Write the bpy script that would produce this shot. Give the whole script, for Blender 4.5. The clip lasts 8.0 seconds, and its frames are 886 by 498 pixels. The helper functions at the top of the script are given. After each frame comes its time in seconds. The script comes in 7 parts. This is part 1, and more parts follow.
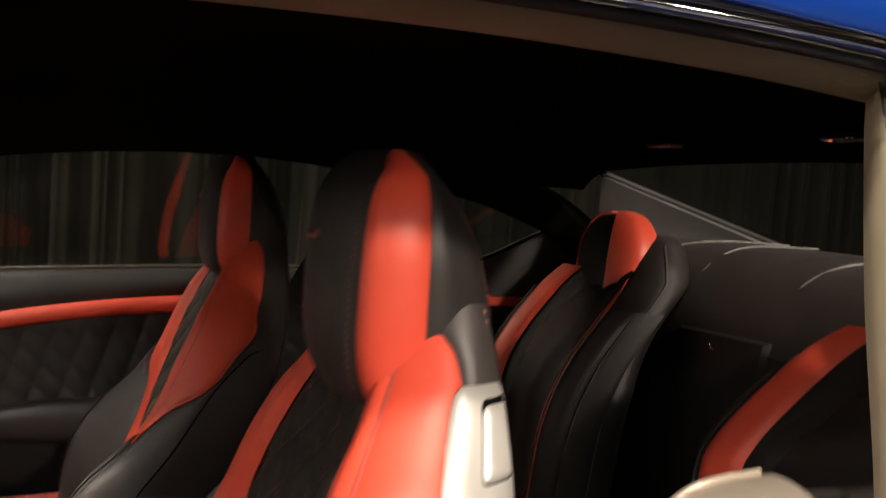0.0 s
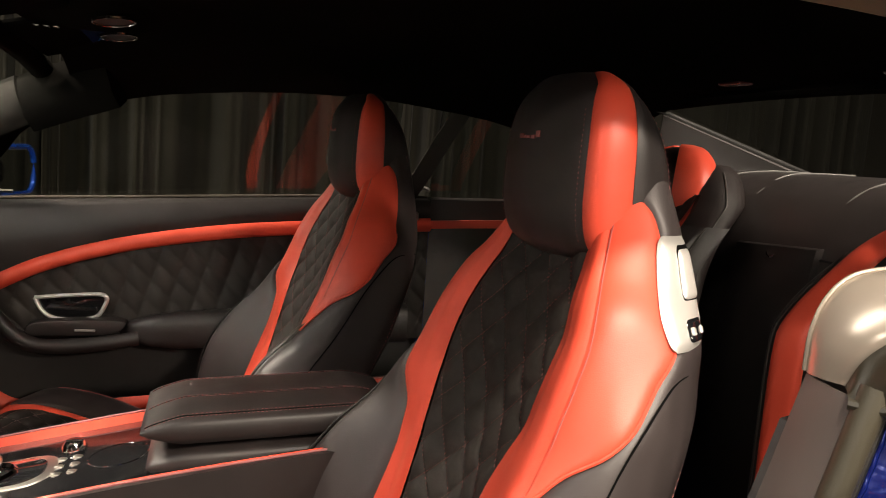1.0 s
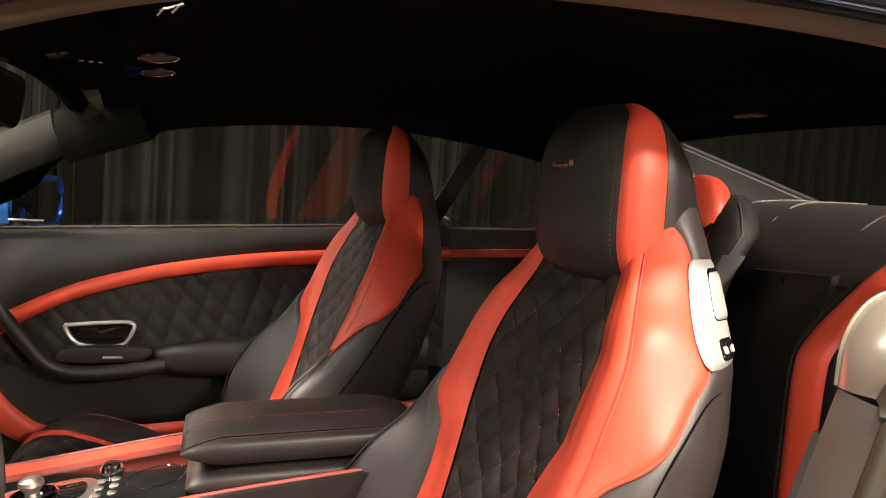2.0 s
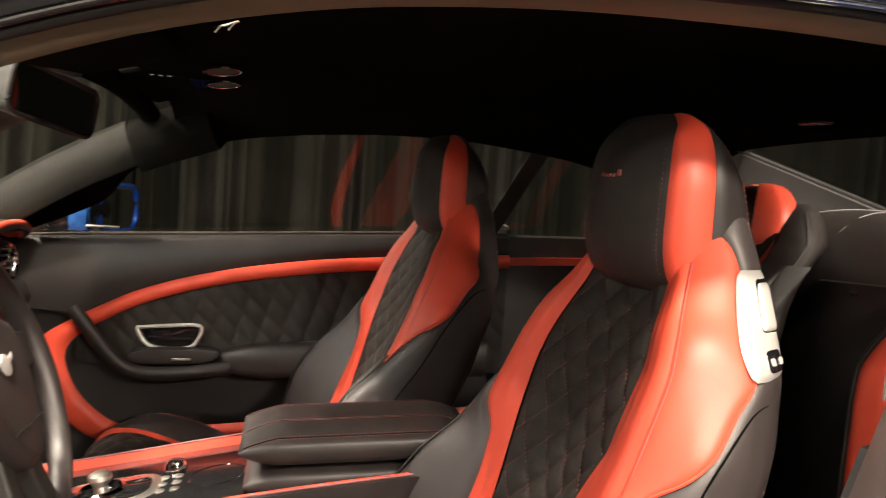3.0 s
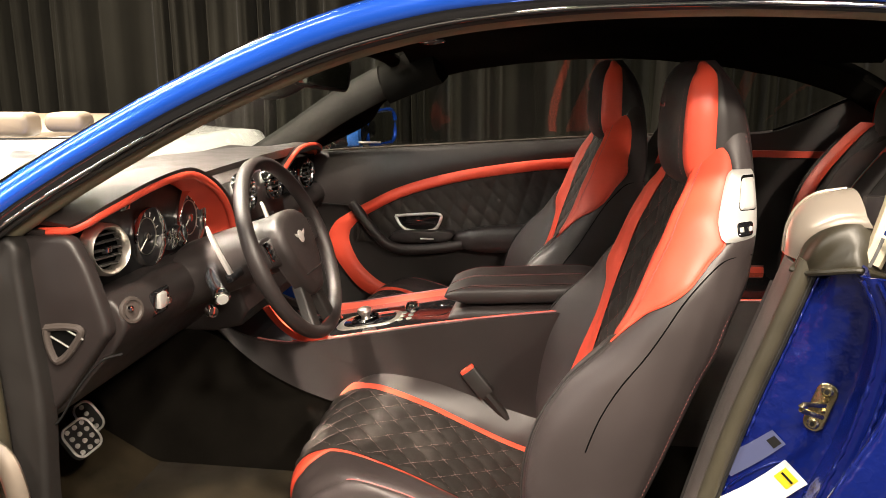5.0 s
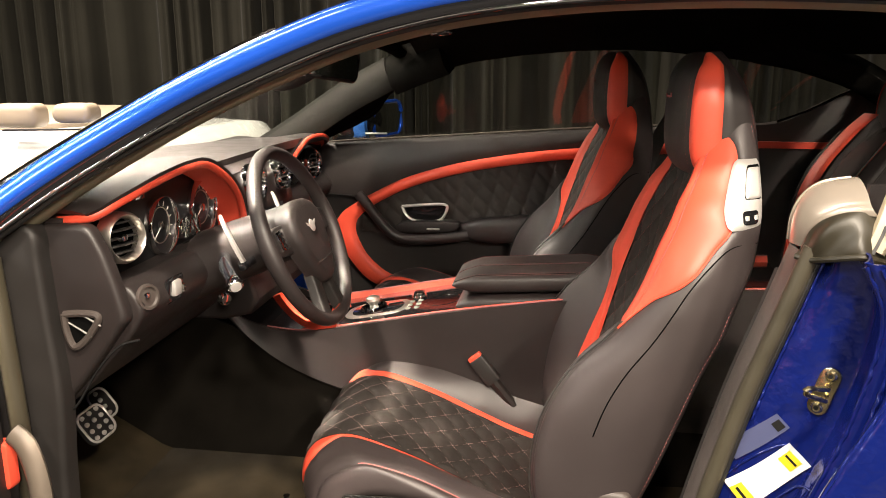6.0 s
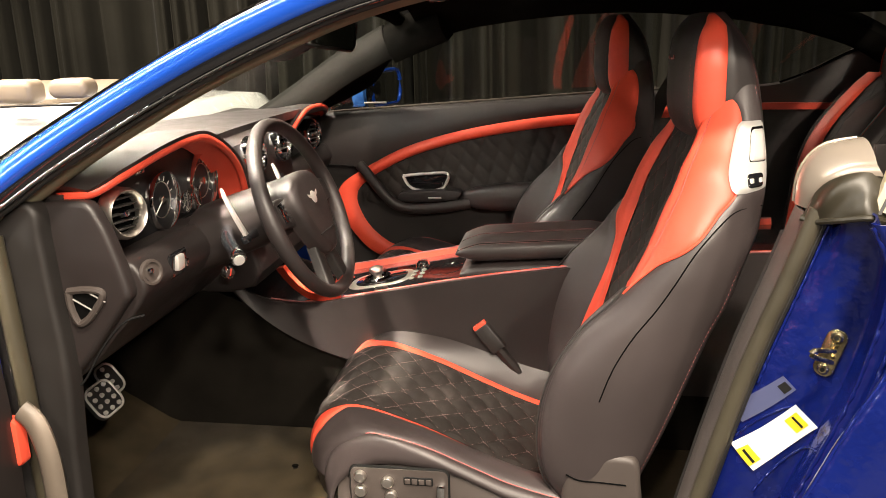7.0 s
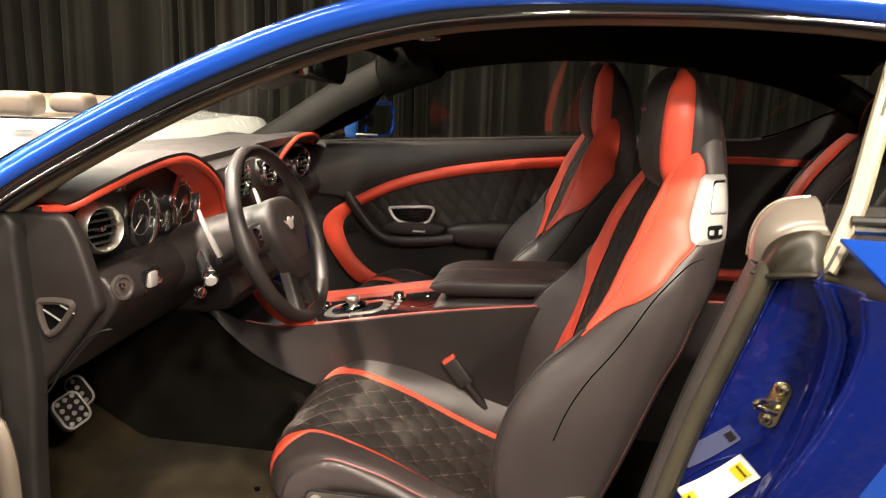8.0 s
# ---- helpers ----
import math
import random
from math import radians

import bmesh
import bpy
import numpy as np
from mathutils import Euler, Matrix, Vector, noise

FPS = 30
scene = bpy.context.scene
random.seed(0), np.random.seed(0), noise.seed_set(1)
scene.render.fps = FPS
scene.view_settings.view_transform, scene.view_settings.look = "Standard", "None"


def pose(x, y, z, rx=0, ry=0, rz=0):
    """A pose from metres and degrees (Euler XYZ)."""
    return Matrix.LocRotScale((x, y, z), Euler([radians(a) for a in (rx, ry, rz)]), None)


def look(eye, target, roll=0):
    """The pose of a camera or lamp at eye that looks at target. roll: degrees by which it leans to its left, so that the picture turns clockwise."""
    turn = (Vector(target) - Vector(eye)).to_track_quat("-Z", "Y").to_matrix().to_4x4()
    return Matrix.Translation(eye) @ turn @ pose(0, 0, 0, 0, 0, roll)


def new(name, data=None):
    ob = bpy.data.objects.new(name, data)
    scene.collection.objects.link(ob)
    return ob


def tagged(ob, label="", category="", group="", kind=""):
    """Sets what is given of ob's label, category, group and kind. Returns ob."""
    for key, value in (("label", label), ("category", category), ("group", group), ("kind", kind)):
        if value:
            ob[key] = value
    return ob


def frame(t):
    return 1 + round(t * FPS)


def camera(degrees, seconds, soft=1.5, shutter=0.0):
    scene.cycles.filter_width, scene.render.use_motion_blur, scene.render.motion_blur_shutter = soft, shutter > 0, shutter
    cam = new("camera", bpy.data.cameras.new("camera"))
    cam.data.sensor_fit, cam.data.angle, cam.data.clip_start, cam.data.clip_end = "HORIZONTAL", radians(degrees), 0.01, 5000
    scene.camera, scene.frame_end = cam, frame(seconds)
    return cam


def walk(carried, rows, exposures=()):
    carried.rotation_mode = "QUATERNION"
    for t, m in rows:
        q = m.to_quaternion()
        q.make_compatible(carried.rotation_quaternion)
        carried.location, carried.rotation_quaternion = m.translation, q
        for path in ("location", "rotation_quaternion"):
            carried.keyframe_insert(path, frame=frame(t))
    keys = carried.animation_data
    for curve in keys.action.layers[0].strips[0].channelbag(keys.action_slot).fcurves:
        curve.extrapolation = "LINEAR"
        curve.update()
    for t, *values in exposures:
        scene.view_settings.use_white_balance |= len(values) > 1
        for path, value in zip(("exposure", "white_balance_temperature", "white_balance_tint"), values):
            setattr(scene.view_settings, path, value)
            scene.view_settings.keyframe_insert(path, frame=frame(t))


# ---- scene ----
cam = camera(55.9, 8.0, soft=0.8, shutter=0.5)
PATH = [
    (0, (-0.098, -1.005, 1.171), (0.402, 0.926, 1.022), 4.2),
    (0.5, (-0.234, -1.128, 1.138), (0.27, 0.794, 0.905), 4.3),
    (1, (-0.354, -1.188, 1.108), (0.177, 0.725, 0.867), 4.1),
    (2.5, (-0.402, -1.219, 1.101), (0.097, 0.713, 0.963), 4.2),
    (3, (-0.38, -1.235, 1.105), (-0.023, 0.726, 0.946), 4.0),
    (3.5, (-0.335, -1.299, 1.111), (-0.212, 0.68, 0.847), 3.5),
    (4, (-0.271, -1.423, 1.134), (-0.349, 0.543, 0.77), 2.3),
    (4.5, (-0.198, -1.635, 1.175), (-0.395, 0.308, 0.742), 1.4),
    (5, (-0.169, -1.762, 1.201), (-0.479, 0.164, 0.758), -0.4),
    (6.5, (-0.182, -1.788, 1.2), (-0.495, 0.123, 0.703), -0.5),
    (7, (-0.182, -1.782, 1.2), (-0.497, 0.119, 0.666), -1.6),
    (7.5, (-0.177, -1.785, 1.199), (-0.486, 0.121, 0.675), -0.4),
    (8, (-0.13, -1.803, 1.207), (-0.443, 0.119, 0.752), 1.8),
]
walk(cam, [(t, look(eye, target, roll)) for t, eye, target, roll in PATH], [(0, -0.92), (0.5, -0.78), (1.0, -0.4), (2.5, -0.06), (4.5, -0.06), (7.4, -0.1), (8, -0.32)])

# World: car length along x (front at -x), width along y, z up. Ground at z = 0.
# ---- light ----
world = bpy.data.worlds.new("hall_dark")
world.use_nodes = True
world.node_tree.nodes["Background"].inputs[0].default_value = (0.9, 0.95, 1.0, 1)
world.node_tree.nodes["Background"].inputs[1].default_value = 0.005
scene.world = world


def hall_lamp(eye, target, size, watts, spread=180.0, colour=(1.0, 0.86, 0.70)):
    """A round stage lamp on the lighting truss; spread is its beam in degrees."""
    data = bpy.data.lights.new("spotlight", "AREA")
    data.shape, data.size, data.energy, data.color = "DISK", size, watts, colour
    data.spread = radians(spread)
    ob = new("spotlight", data)
    ob.matrix_world = look(eye, target)
    return tagged(ob, "bright unseen hall spotlight", "lamp")


# truss on the driver's side
hall_lamp((-0.3, -3.5, 3.3), (-0.1, -0.5, 0.8), 0.22, 55)
hall_lamp((0.9, -3.5, 3.3), (0.0, -0.5, 0.8), 0.22, 130)
hall_lamp((1.9, -3.3, 3.2), (0.1, -0.6, 0.8), 0.22, 110)
# low extra lamp, added to brighten the roof rail trim; no such source known
hall_lamp((1.2, -4.6, 2.3), (0.1, -0.6, 0.9), 0.22, 90)
hall_lamp((0.1, -2.3, 4.0), (-0.1, -0.6, 0.8), 0.3, 260)
# truss ahead of the car
hall_lamp((-2.0, -1.3, 5.5), (-1.17, -0.46, 0.97), 0.4, 50, 15)
hall_lamp((-4.2, 0.5, 4.8), (-2.7, 1.6, 0.8), 0.6, 260, 80)
hall_lamp((-3.3, 3.3, 3.3), (-1.0, -0.2, 0.95), 0.5, 65)


def strip_light(place, target, long, wide, watts):
    """A long unseen light that runs along the car and faces the target."""
    data = bpy.data.lights.new("strip_light", "AREA")
    data.shape, data.size, data.size_y, data.energy, data.color = "RECTANGLE", long, wide, watts, (1.0, 0.93, 0.84)
    ob = new("strip_light", data)
    back = (Vector(place) - Vector(target)).normalized()
    side = (Vector((1, 0, 0)) - back * back.x).normalized()
    up = back.cross(side)
    ob.matrix_world = Matrix.Translation(place) @ Matrix((side, up, back)).transposed().to_4x4()
    return tagged(ob, "long bright unseen strip light", "lamp")


strip_light((-3.7, -1.5, 4.5), (-0.9, -0.6, 1.0), 3.4, 0.25, 150)
# set low, an added light to put glints on the door jamb
strip_light((-3.7, -4.5, 2.9), (-0.6, -0.6, 0.9), 2.4, 0.2, 90)
strip_light((-4.0, 1.4, 4.6), (-0.9, -0.6, 1.0), 3.0, 0.25, 100)

# ---- materials ----


def material(name):
    m = bpy.data.materials.new(name)
    m.use_nodes = True
    nt = m.node_tree
    return m, nt, nt.nodes["Principled BSDF"]


def link_noise(nt, scale, detail=4.0, kind="ShaderNodeTexNoise"):
    co = nt.nodes.new("ShaderNodeTexCoord")
    tex = nt.nodes.new(kind)
    tex.inputs["Scale"].default_value = scale
    if kind == "ShaderNodeTexNoise":
        tex.inputs["Detail"].default_value = detail
    nt.links.new(co.outputs["Object"], tex.inputs["Vector"])
    return tex


def surface(name, colour, rough=0.5, metal=0.0, vary=0.25, scale=6.0, grain=600.0, bump=0.15, grain_kind="VORONOI", coat=0.0, sheen=0.0, spec=0.5, rough_vary=0.12):
    """A material whose colour and gloss drift over a broad noise, with a fine relief on top."""
    m, nt, bsdf = material(name)
    broad = link_noise(nt, scale)
    ramp = nt.nodes.new("ShaderNodeMapRange")
    ramp.inputs["From Min"].default_value, ramp.inputs["From Max"].default_value = 0.3, 0.7
    ramp.inputs["To Min"].default_value, ramp.inputs["To Max"].default_value = 1 - vary, 1 + vary
    nt.links.new(broad.outputs["Fac"], ramp.inputs["Value"])
    mul = nt.nodes.new("ShaderNodeVectorMath")
    mul.operation = "SCALE"
    mul.inputs[0].default_value = colour
    nt.links.new(ramp.outputs[0], mul.inputs["Scale"])
    nt.links.new(mul.outputs[0], bsdf.inputs["Base Color"])
    gloss = nt.nodes.new("ShaderNodeMapRange")
    gloss.inputs["To Min"].default_value, gloss.inputs["To Max"].default_value = max(0.0, rough - rough_vary), min(1.0, rough + rough_vary)
    second = link_noise(nt, scale * 3.7)
    nt.links.new(second.outputs["Fac"], gloss.inputs["Value"])
    nt.links.new(gloss.outputs[0], bsdf.inputs["Roughness"])
    bsdf.inputs["Metallic"].default_value = metal
    bsdf.inputs["Specular IOR Level"].default_value = spec
    bsdf.inputs["Coat Weight"].default_value = coat
    bsdf.inputs["Coat Roughness"].default_value = 0.03
    bsdf.inputs["Sheen Weight"].default_value = sheen
    if bump > 0:
        fine = link_noise(nt, grain, 3.0, "ShaderNodeTexVoronoi" if grain_kind == "VORONOI" else "ShaderNodeTexNoise")
        rel = nt.nodes.new("ShaderNodeBump")
        rel.inputs["Strength"].default_value = bump
        rel.inputs["Distance"].default_value = 0.0006
        nt.links.new(fine.outputs[0], rel.inputs["Height"])
        nt.links.new(rel.outputs[0], bsdf.inputs["Normal"])
    return m


RED = surface("red_leather", (0.74, 0.082, 0.044), 0.42, vary=0.10, grain=900, bump=0.12, spec=0.45)
BLACK = surface("black_leather", (0.0215, 0.0172, 0.0168), 0.44, vary=0.22, grain=900, bump=0.14, spec=0.5)
SUEDE = surface("black_perforated_leather", (0.023, 0.0195, 0.0175), 0.60, vary=0.3, grain=420, bump=0.35, spec=0.25)
THREAD = surface("red_thread", (0.36, 0.10, 0.095), 0.6, vary=0.2, grain=1500, bump=0.2)
PALE_THREAD = surface("pale_thread", (0.32, 0.21, 0.20), 0.6, vary=0.2, grain=1500, bump=0.2)
# BLACK made lighter; the stronger light on the seat sides is in the colour
SEAT_HIDE = surface("black_leather_lightened", (0.041, 0.0325, 0.032), 0.42, vary=0.18, scale=5, grain=900, bump=0.14, spec=0.5)
DARK_TRIM = surface("dark_soft_plastic", (0.016, 0.014, 0.013), 0.55, vary=0.15, grain=1400, bump=0.2)
TAUPE = surface("taupe_seat_plastic", (0.060, 0.049, 0.044), 0.5, vary=0.1, grain=1400, bump=0.15)
RAIL = surface("roof_rail_cloth", (0.23, 0.205, 0.14), 0.7, vary=0.12, grain=1200, bump=0.3, spec=0.1)
LINING = surface("black_suede_headlining", (0.0055, 0.0052, 0.0046), 1.0, vary=0.2, grain=900, bump=0.3, grain_kind="NOISE", spec=0.0, rough_vary=0.0)
POST = surface("dark_pillar_plastic", (0.075, 0.062, 0.056), 0.5, vary=0.15, grain=1400, bump=0.15)
RUBBER = surface("black_rubber", (0.010, 0.0095, 0.009), 0.55, vary=0.2, grain=700, bump=0.15)
SEAL = surface("door_seal_rubber", (0.046, 0.040, 0.026), 0.45, vary=0.15, scale=9, grain=700, bump=0.12)
CARPET = surface("dark_carpet", (0.032, 0.024, 0.0135), 0.95, vary=0.35, scale=12, grain=1600, bump=1.0, grain_kind="NOISE", sheen=0.03, spec=0.05)
CHROME = surface("chrome", (0.86, 0.86, 0.85), 0.06, metal=1.0, vary=0.03, bump=0.0, rough_vary=0.03)
SILVER = surface("satin_silver", (0.76, 0.74, 0.71), 0.34, metal=0.62, vary=0.05, grain=2500, bump=0.03, rough_vary=0.06)
DARK_THREAD = surface("dark_red_thread", (0.36, 0.12, 0.12), 0.6, vary=0.2, grain=1500, bump=0.2)
GLOSS = surface("gloss_black_lacquer", (0.008, 0.008, 0.009), 0.08, vary=0.1, bump=0.0, coat=1.0, rough_vary=0.03)
BLUE = surface("metallic_blue_paint", (0.012, 0.075, 0.47), 0.22, metal=0.4, vary=0.08, grain=70, bump=0.05, grain_kind="NOISE", coat=1.0, rough_vary=0.05)
# darker copy of the body blue, for the jamb and hinge pillar
JAMB = surface("darker_body_blue", (0.004, 0.012, 0.135), 0.26, metal=0.3, vary=0.10, grain=38, bump=0.9, grain_kind="NOISE", coat=1.0, rough_vary=0.06)
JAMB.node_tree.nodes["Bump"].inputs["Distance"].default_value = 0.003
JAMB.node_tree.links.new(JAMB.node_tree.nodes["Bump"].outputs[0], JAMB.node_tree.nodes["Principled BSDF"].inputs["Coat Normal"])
WHITE = surface("white_car_paint", (0.80, 0.80, 0.77), 0.25, vary=0.03, bump=0.0, coat=1.0)
CREAM = surface("cream_leather", (0.27, 0.215, 0.155), 0.5, vary=0.08, grain=700, bump=0.1)
CURTAIN = surface("charcoal_drape_cloth", (0.0145, 0.0135, 0.0102), 0.9, vary=0.25, scale=1.2, grain=900, bump=0.4, grain_kind="NOISE", sheen=0.05, spec=0.1)
PILLAR = surface("dark_pillar_cloth", (0.0105, 0.0097, 0.0085), 0.85, vary=0.12, grain=1200, bump=0.3, spec=0.10)
POD = surface("dark_taupe_pod_plastic", (0.020, 0.018, 0.015), 0.5, vary=0.12, grain=1200, bump=0.1, spec=0.4)
RIM = surface("pale_pocket_leather", (0.13, 0.107, 0.085), 0.5, vary=0.1, grain=900, bump=0.12)
CAP = surface("satin_cream_silver", (0.40, 0.345, 0.285), 0.24, metal=0.5, vary=0.05, grain=2500, bump=0.03, rough_vary=0.06)
# pale tone for the window seal where light catches it
SATIN = surface("lit_seal_edge", (0.24, 0.205, 0.175), 0.24, metal=0.6, vary=0.05, grain=2500, bump=0.03, rough_vary=0.06)
# brighter copy of the body blue; a reflection is put into the colour
SAIL = surface("blue_with_reflection", (0.06, 0.22, 0.75), 0.22, metal=0.2, vary=0.2, scale=30, grain=60, bump=0.8, grain_kind="NOISE", coat=1.0)
POLISHED = surface("polished_silver", (0.78, 0.74, 0.68), 0.32, metal=1.0, vary=0.04, bump=0.0, rough_vary=0.05)
BOOT = surface("olive_moulded_rubber", (0.024, 0.0205, 0.0125), 0.45, vary=0.3, scale=14, grain=500, bump=0.12)
TUNNEL = surface("black_tunnel_carpet", (0.0080, 0.0068, 0.0054), 0.95, vary=0.3, scale=12, grain=1600, bump=0.8, grain_kind="NOISE", spec=0.05)
HALL_FLOOR = surface("grey_hall_carpet", (0.045, 0.042, 0.04), 0.95, vary=0.2, scale=3, grain=900, bump=0.8, grain_kind="NOISE")
HALL_WALL = surface("dark_hall_paint", (0.035, 0.035, 0.037), 0.9, vary=0.15, scale=2, grain=200, bump=0.2)
PAPER = surface("white_label_paper", (0.82, 0.82, 0.78), 0.45, vary=0.04, bump=0.0)
YELLOW = surface("yellow_print", (0.75, 0.58, 0.02), 0.5, vary=0.05, bump=0.0)
INK = surface("black_print", (0.010, 0.010, 0.010), 0.7, vary=0.05, bump=0.0, spec=0.15)
# near black that stands in for shade in gaps, vents, seams and creases
VOID = surface("recess_shade_black", (0.003, 0.003, 0.003), 0.95, vary=0.1, bump=0.0, spec=0.05)
PIPING = surface("grey_leather_piping", (0.085, 0.082, 0.078), 0.5, vary=0.1, grain=900, bump=0.1)
GREY_TRIM = surface("grey_pillar_cloth", (0.060, 0.056, 0.056), 0.8, vary=0.12, grain=1200, bump=0.3, spec=0.2)
GREY_INK = surface("grey_blue_sticker", (0.07, 0.08, 0.16), 0.35, vary=0.05, bump=0.0)
DIAL = surface("dark_dial_face", (0.012, 0.012, 0.013), 0.35, vary=0.1, bump=0.0)
GREY_BOARD = surface("grey_green_display_board", (0.20, 0.22, 0.20), 0.7, vary=0.1, scale=2, grain=300, bump=0.1)
PALE_BOARD = surface("pale_grey_disc_print", (0.30, 0.32, 0.29), 0.7, vary=0.08, scale=2, bump=0.0)


def glass_material(name, tint, rough=0.0):
    m, nt, bsdf = material(name)
    bsdf.inputs["Base Color"].default_value = (*tint, 1)
    bsdf.inputs["Transmission Weight"].default_value = 1.0
    bsdf.inputs["Roughness"].default_value = rough
    bsdf.inputs["IOR"].default_value = 1.5
    return m


GLASS = glass_material("car_window_glass", (0.80, 0.84, 0.80))
SCREEN = glass_material("windscreen_glass", (0.84, 0.88, 0.84))
SCREEN.node_tree.nodes["Principled BSDF"].inputs["IOR"].default_value = 1.22
REAR_GLASS = glass_material("tinted_rear_glass", (0.55, 0.57, 0.55))
REAR_GLASS.node_tree.nodes["Principled BSDF"].inputs["IOR"].default_value = 1.02
TINTED = glass_material("tinted_side_glass", (0.55, 0.57, 0.53))
MIRROR, _nt, _b = material("mirror_silvering")
_b.inputs["Base Color"].default_value, _b.inputs["Metallic"].default_value, _b.inputs["Roughness"].default_value = (0.75, 0.78, 0.78, 1), 1.0, 0.02

DARK_MIRROR, _nt, _b = material("dimmed_mirror_silvering")
_b.inputs["Base Color"].default_value, _b.inputs["Metallic"].default_value, _b.inputs["Roughness"].default_value = (0.16, 0.17, 0.16, 1), 1.0, 0.03

# ---- shape helpers ----
BASE = {}


def thing(name, place, label, category, group="", kind=""):
    ob = new(name)
    ob.location = place
    BASE[ob] = Vector(place)
    return tagged(ob, label, category, group, kind)


def mesh_of(name, bm, mat, sharp=38):
    me = bpy.data.meshes.new(name)
    bmesh.ops.recalc_face_normals(bm, faces=bm.faces) if not bm.faces.layers.int.get("keep") else None
    for f in bm.faces:
        f.smooth = True
    bm.to_mesh(me)
    bm.free()
    me.set_sharp_from_angle(angle=radians(sharp))
    me.materials.append(mat)
    return me


def part(name, bm, mat, parent, label="", sharp=38):
    """Links a bmesh, given in world metres, as one mesh object under a thing or a part."""
    base = BASE[parent]
    bmesh.ops.translate(bm, verts=bm.verts, vec=-base)
    ob = new(name, mesh_of(name, bm, mat, sharp))
    ob.parent = parent
    BASE[ob] = base
    return tagged(ob, label)


def single(name, bm, mat, label, category, kind="", sharp=38, group=""):
    ob = new(name, mesh_of(name, bm, mat, sharp))
    BASE[ob] = Vector((0, 0, 0))
    return tagged(ob, label, category, group, kind)


def spline(points, n):
    """n points along a smooth curve through the given ones, evenly spread by their index."""
    p = np.array(points, float)
    m = len(p)
    out = []
    for k in range(n):
        u = k / (n - 1) * (m - 1)
        i = min(int(u), m - 2)
        f = u - i
        a, b, c, d = p[max(i - 1, 0)], p[i], p[i + 1], p[min(i + 2, m - 1)]
        out.append(0.5 * (2 * b + (c - a) * f + (2 * a - 5 * b + 4 * c - d) * f * f + (3 * b - a - 3 * c + d) * f ** 3))
    return np.array(out)


def even(points, n):
    """n points along a smooth curve through the given ones, evenly spread by length."""
    fine = spline(points, max(200, n * 6))
    run = np.concatenate([[0], np.cumsum(np.linalg.norm(np.diff(fine, axis=0), axis=1))])
    want = np.linspace(0, run[-1], n)
    return np.stack([np.interp(want, run, fine[:, k]) for k in range(fine.shape[1])], 1)


KEYED = {}


def key(table, x, smooth=True):
    """The values of a table of rows (x, a, b, ...) at x, between its rows."""
    tag = (id(table), round(float(x), 5), smooth)
    if tag not in KEYED:
        KEYED[tag] = key_at(table, x, smooth)
    return KEYED[tag]


def key_at(table, x, smooth):
    t = np.array(table, float)
    order = np.argsort(t[:, 0])
    t = t[order]
    x = min(max(x, t[0, 0]), t[-1, 0])
    i = min(max(int(np.searchsorted(t[:, 0], x)) - 1, 0), len(t) - 2)
    f = (x - t[i, 0]) / max(1e-9, t[i + 1, 0] - t[i, 0])
    if not smooth:
        return t[i, 1:] * (1 - f) + t[i + 1, 1:] * f
    h = t[i + 1, 0] - t[i, 0]

    def slope(j):
        if j == 0:
            return (t[1, 1:] - t[0, 1:]) / (t[1, 0] - t[0, 0])
        if j == len(t) - 1:
            return (t[-1, 1:] - t[-2, 1:]) / (t[-1, 0] - t[-2, 0])
        return (t[j + 1, 1:] - t[j - 1, 1:]) / (t[j + 1, 0] - t[j - 1, 0])
    a, b = slope(i) * h, slope(i + 1) * h
    return (2 * f ** 3 - 3 * f * f + 1) * t[i, 1:] + (f ** 3 - 2 * f * f + f) * a + (3 * f * f - 2 * f ** 3) * t[i + 1, 1:] + (f ** 3 - f * f) * b


def grid(rows, thick=0.0, wrap=False, close=False):
    """A sheet through rows of points; thick gives it a body on the side away from its normal."""
    g = np.array(rows, float)
    n, m = g.shape[:2]
    verts, faces = [tuple(v) for v in g.reshape(-1, 3)], []
    mm = m if wrap else m - 1
    for i in range(n - 1):
        for j in range(mm):
            k = (j + 1) % m
            faces.append((i * m + j, i * m + k, (i + 1) * m + k, (i + 1) * m + j))
    if close and wrap:
        faces.append(tuple(range(m)))
        faces.append(tuple((n - 1) * m + j for j in range(m - 1, -1, -1)))
    me = bpy.data.meshes.new("tmp")
    me.from_pydata(verts, [], faces)
    bm = bmesh.new()
    bm.from_mesh(me)
    bpy.data.meshes.remove(me)
    if thick:
        bm.normal_update()
        bmesh.ops.solidify(bm, geom=bm.faces[:], thickness=thick)
    return bm


def add(bm, other):
    """Joins a second bmesh into the first."""
    me = bpy.data.meshes.new("tmp")
    other.to_mesh(me)
    other.free()
    bm.from_mesh(me)
    bpy.data.meshes.remove(me)
    return bm


def sweep(path, section, up=(0, 0, 1), closed=True, caps=True):
    """A section of (side, up) offsets carried along a path; side is path x up."""
    p = np.array(path, float)
    rows = []
    for i in range(len(p)):
        d = Vector(p[min(i + 1, len(p) - 1)] - p[max(i - 1, 0)]).normalized()
        u = Vector(up[i] if isinstance(up, list) else up)
        side = d.cross(u).normalized()
        v = side.cross(d)
        rows.append([tuple(Vector(p[i]) + side * a + v * b) for a, b in section])
    return grid(rows, wrap=closed, close=closed and caps)


def ring(r, n=12, r2=None):
    r2 = r2 or r
    return [(r * math.cos(2 * math.pi * k / n), r2 * math.sin(2 * math.pi * k / n)) for k in range(n)]


def tube(path, r, n=10, up=(0, 0, 1), r2=None):
    return sweep(path, ring(r, n, r2), up)


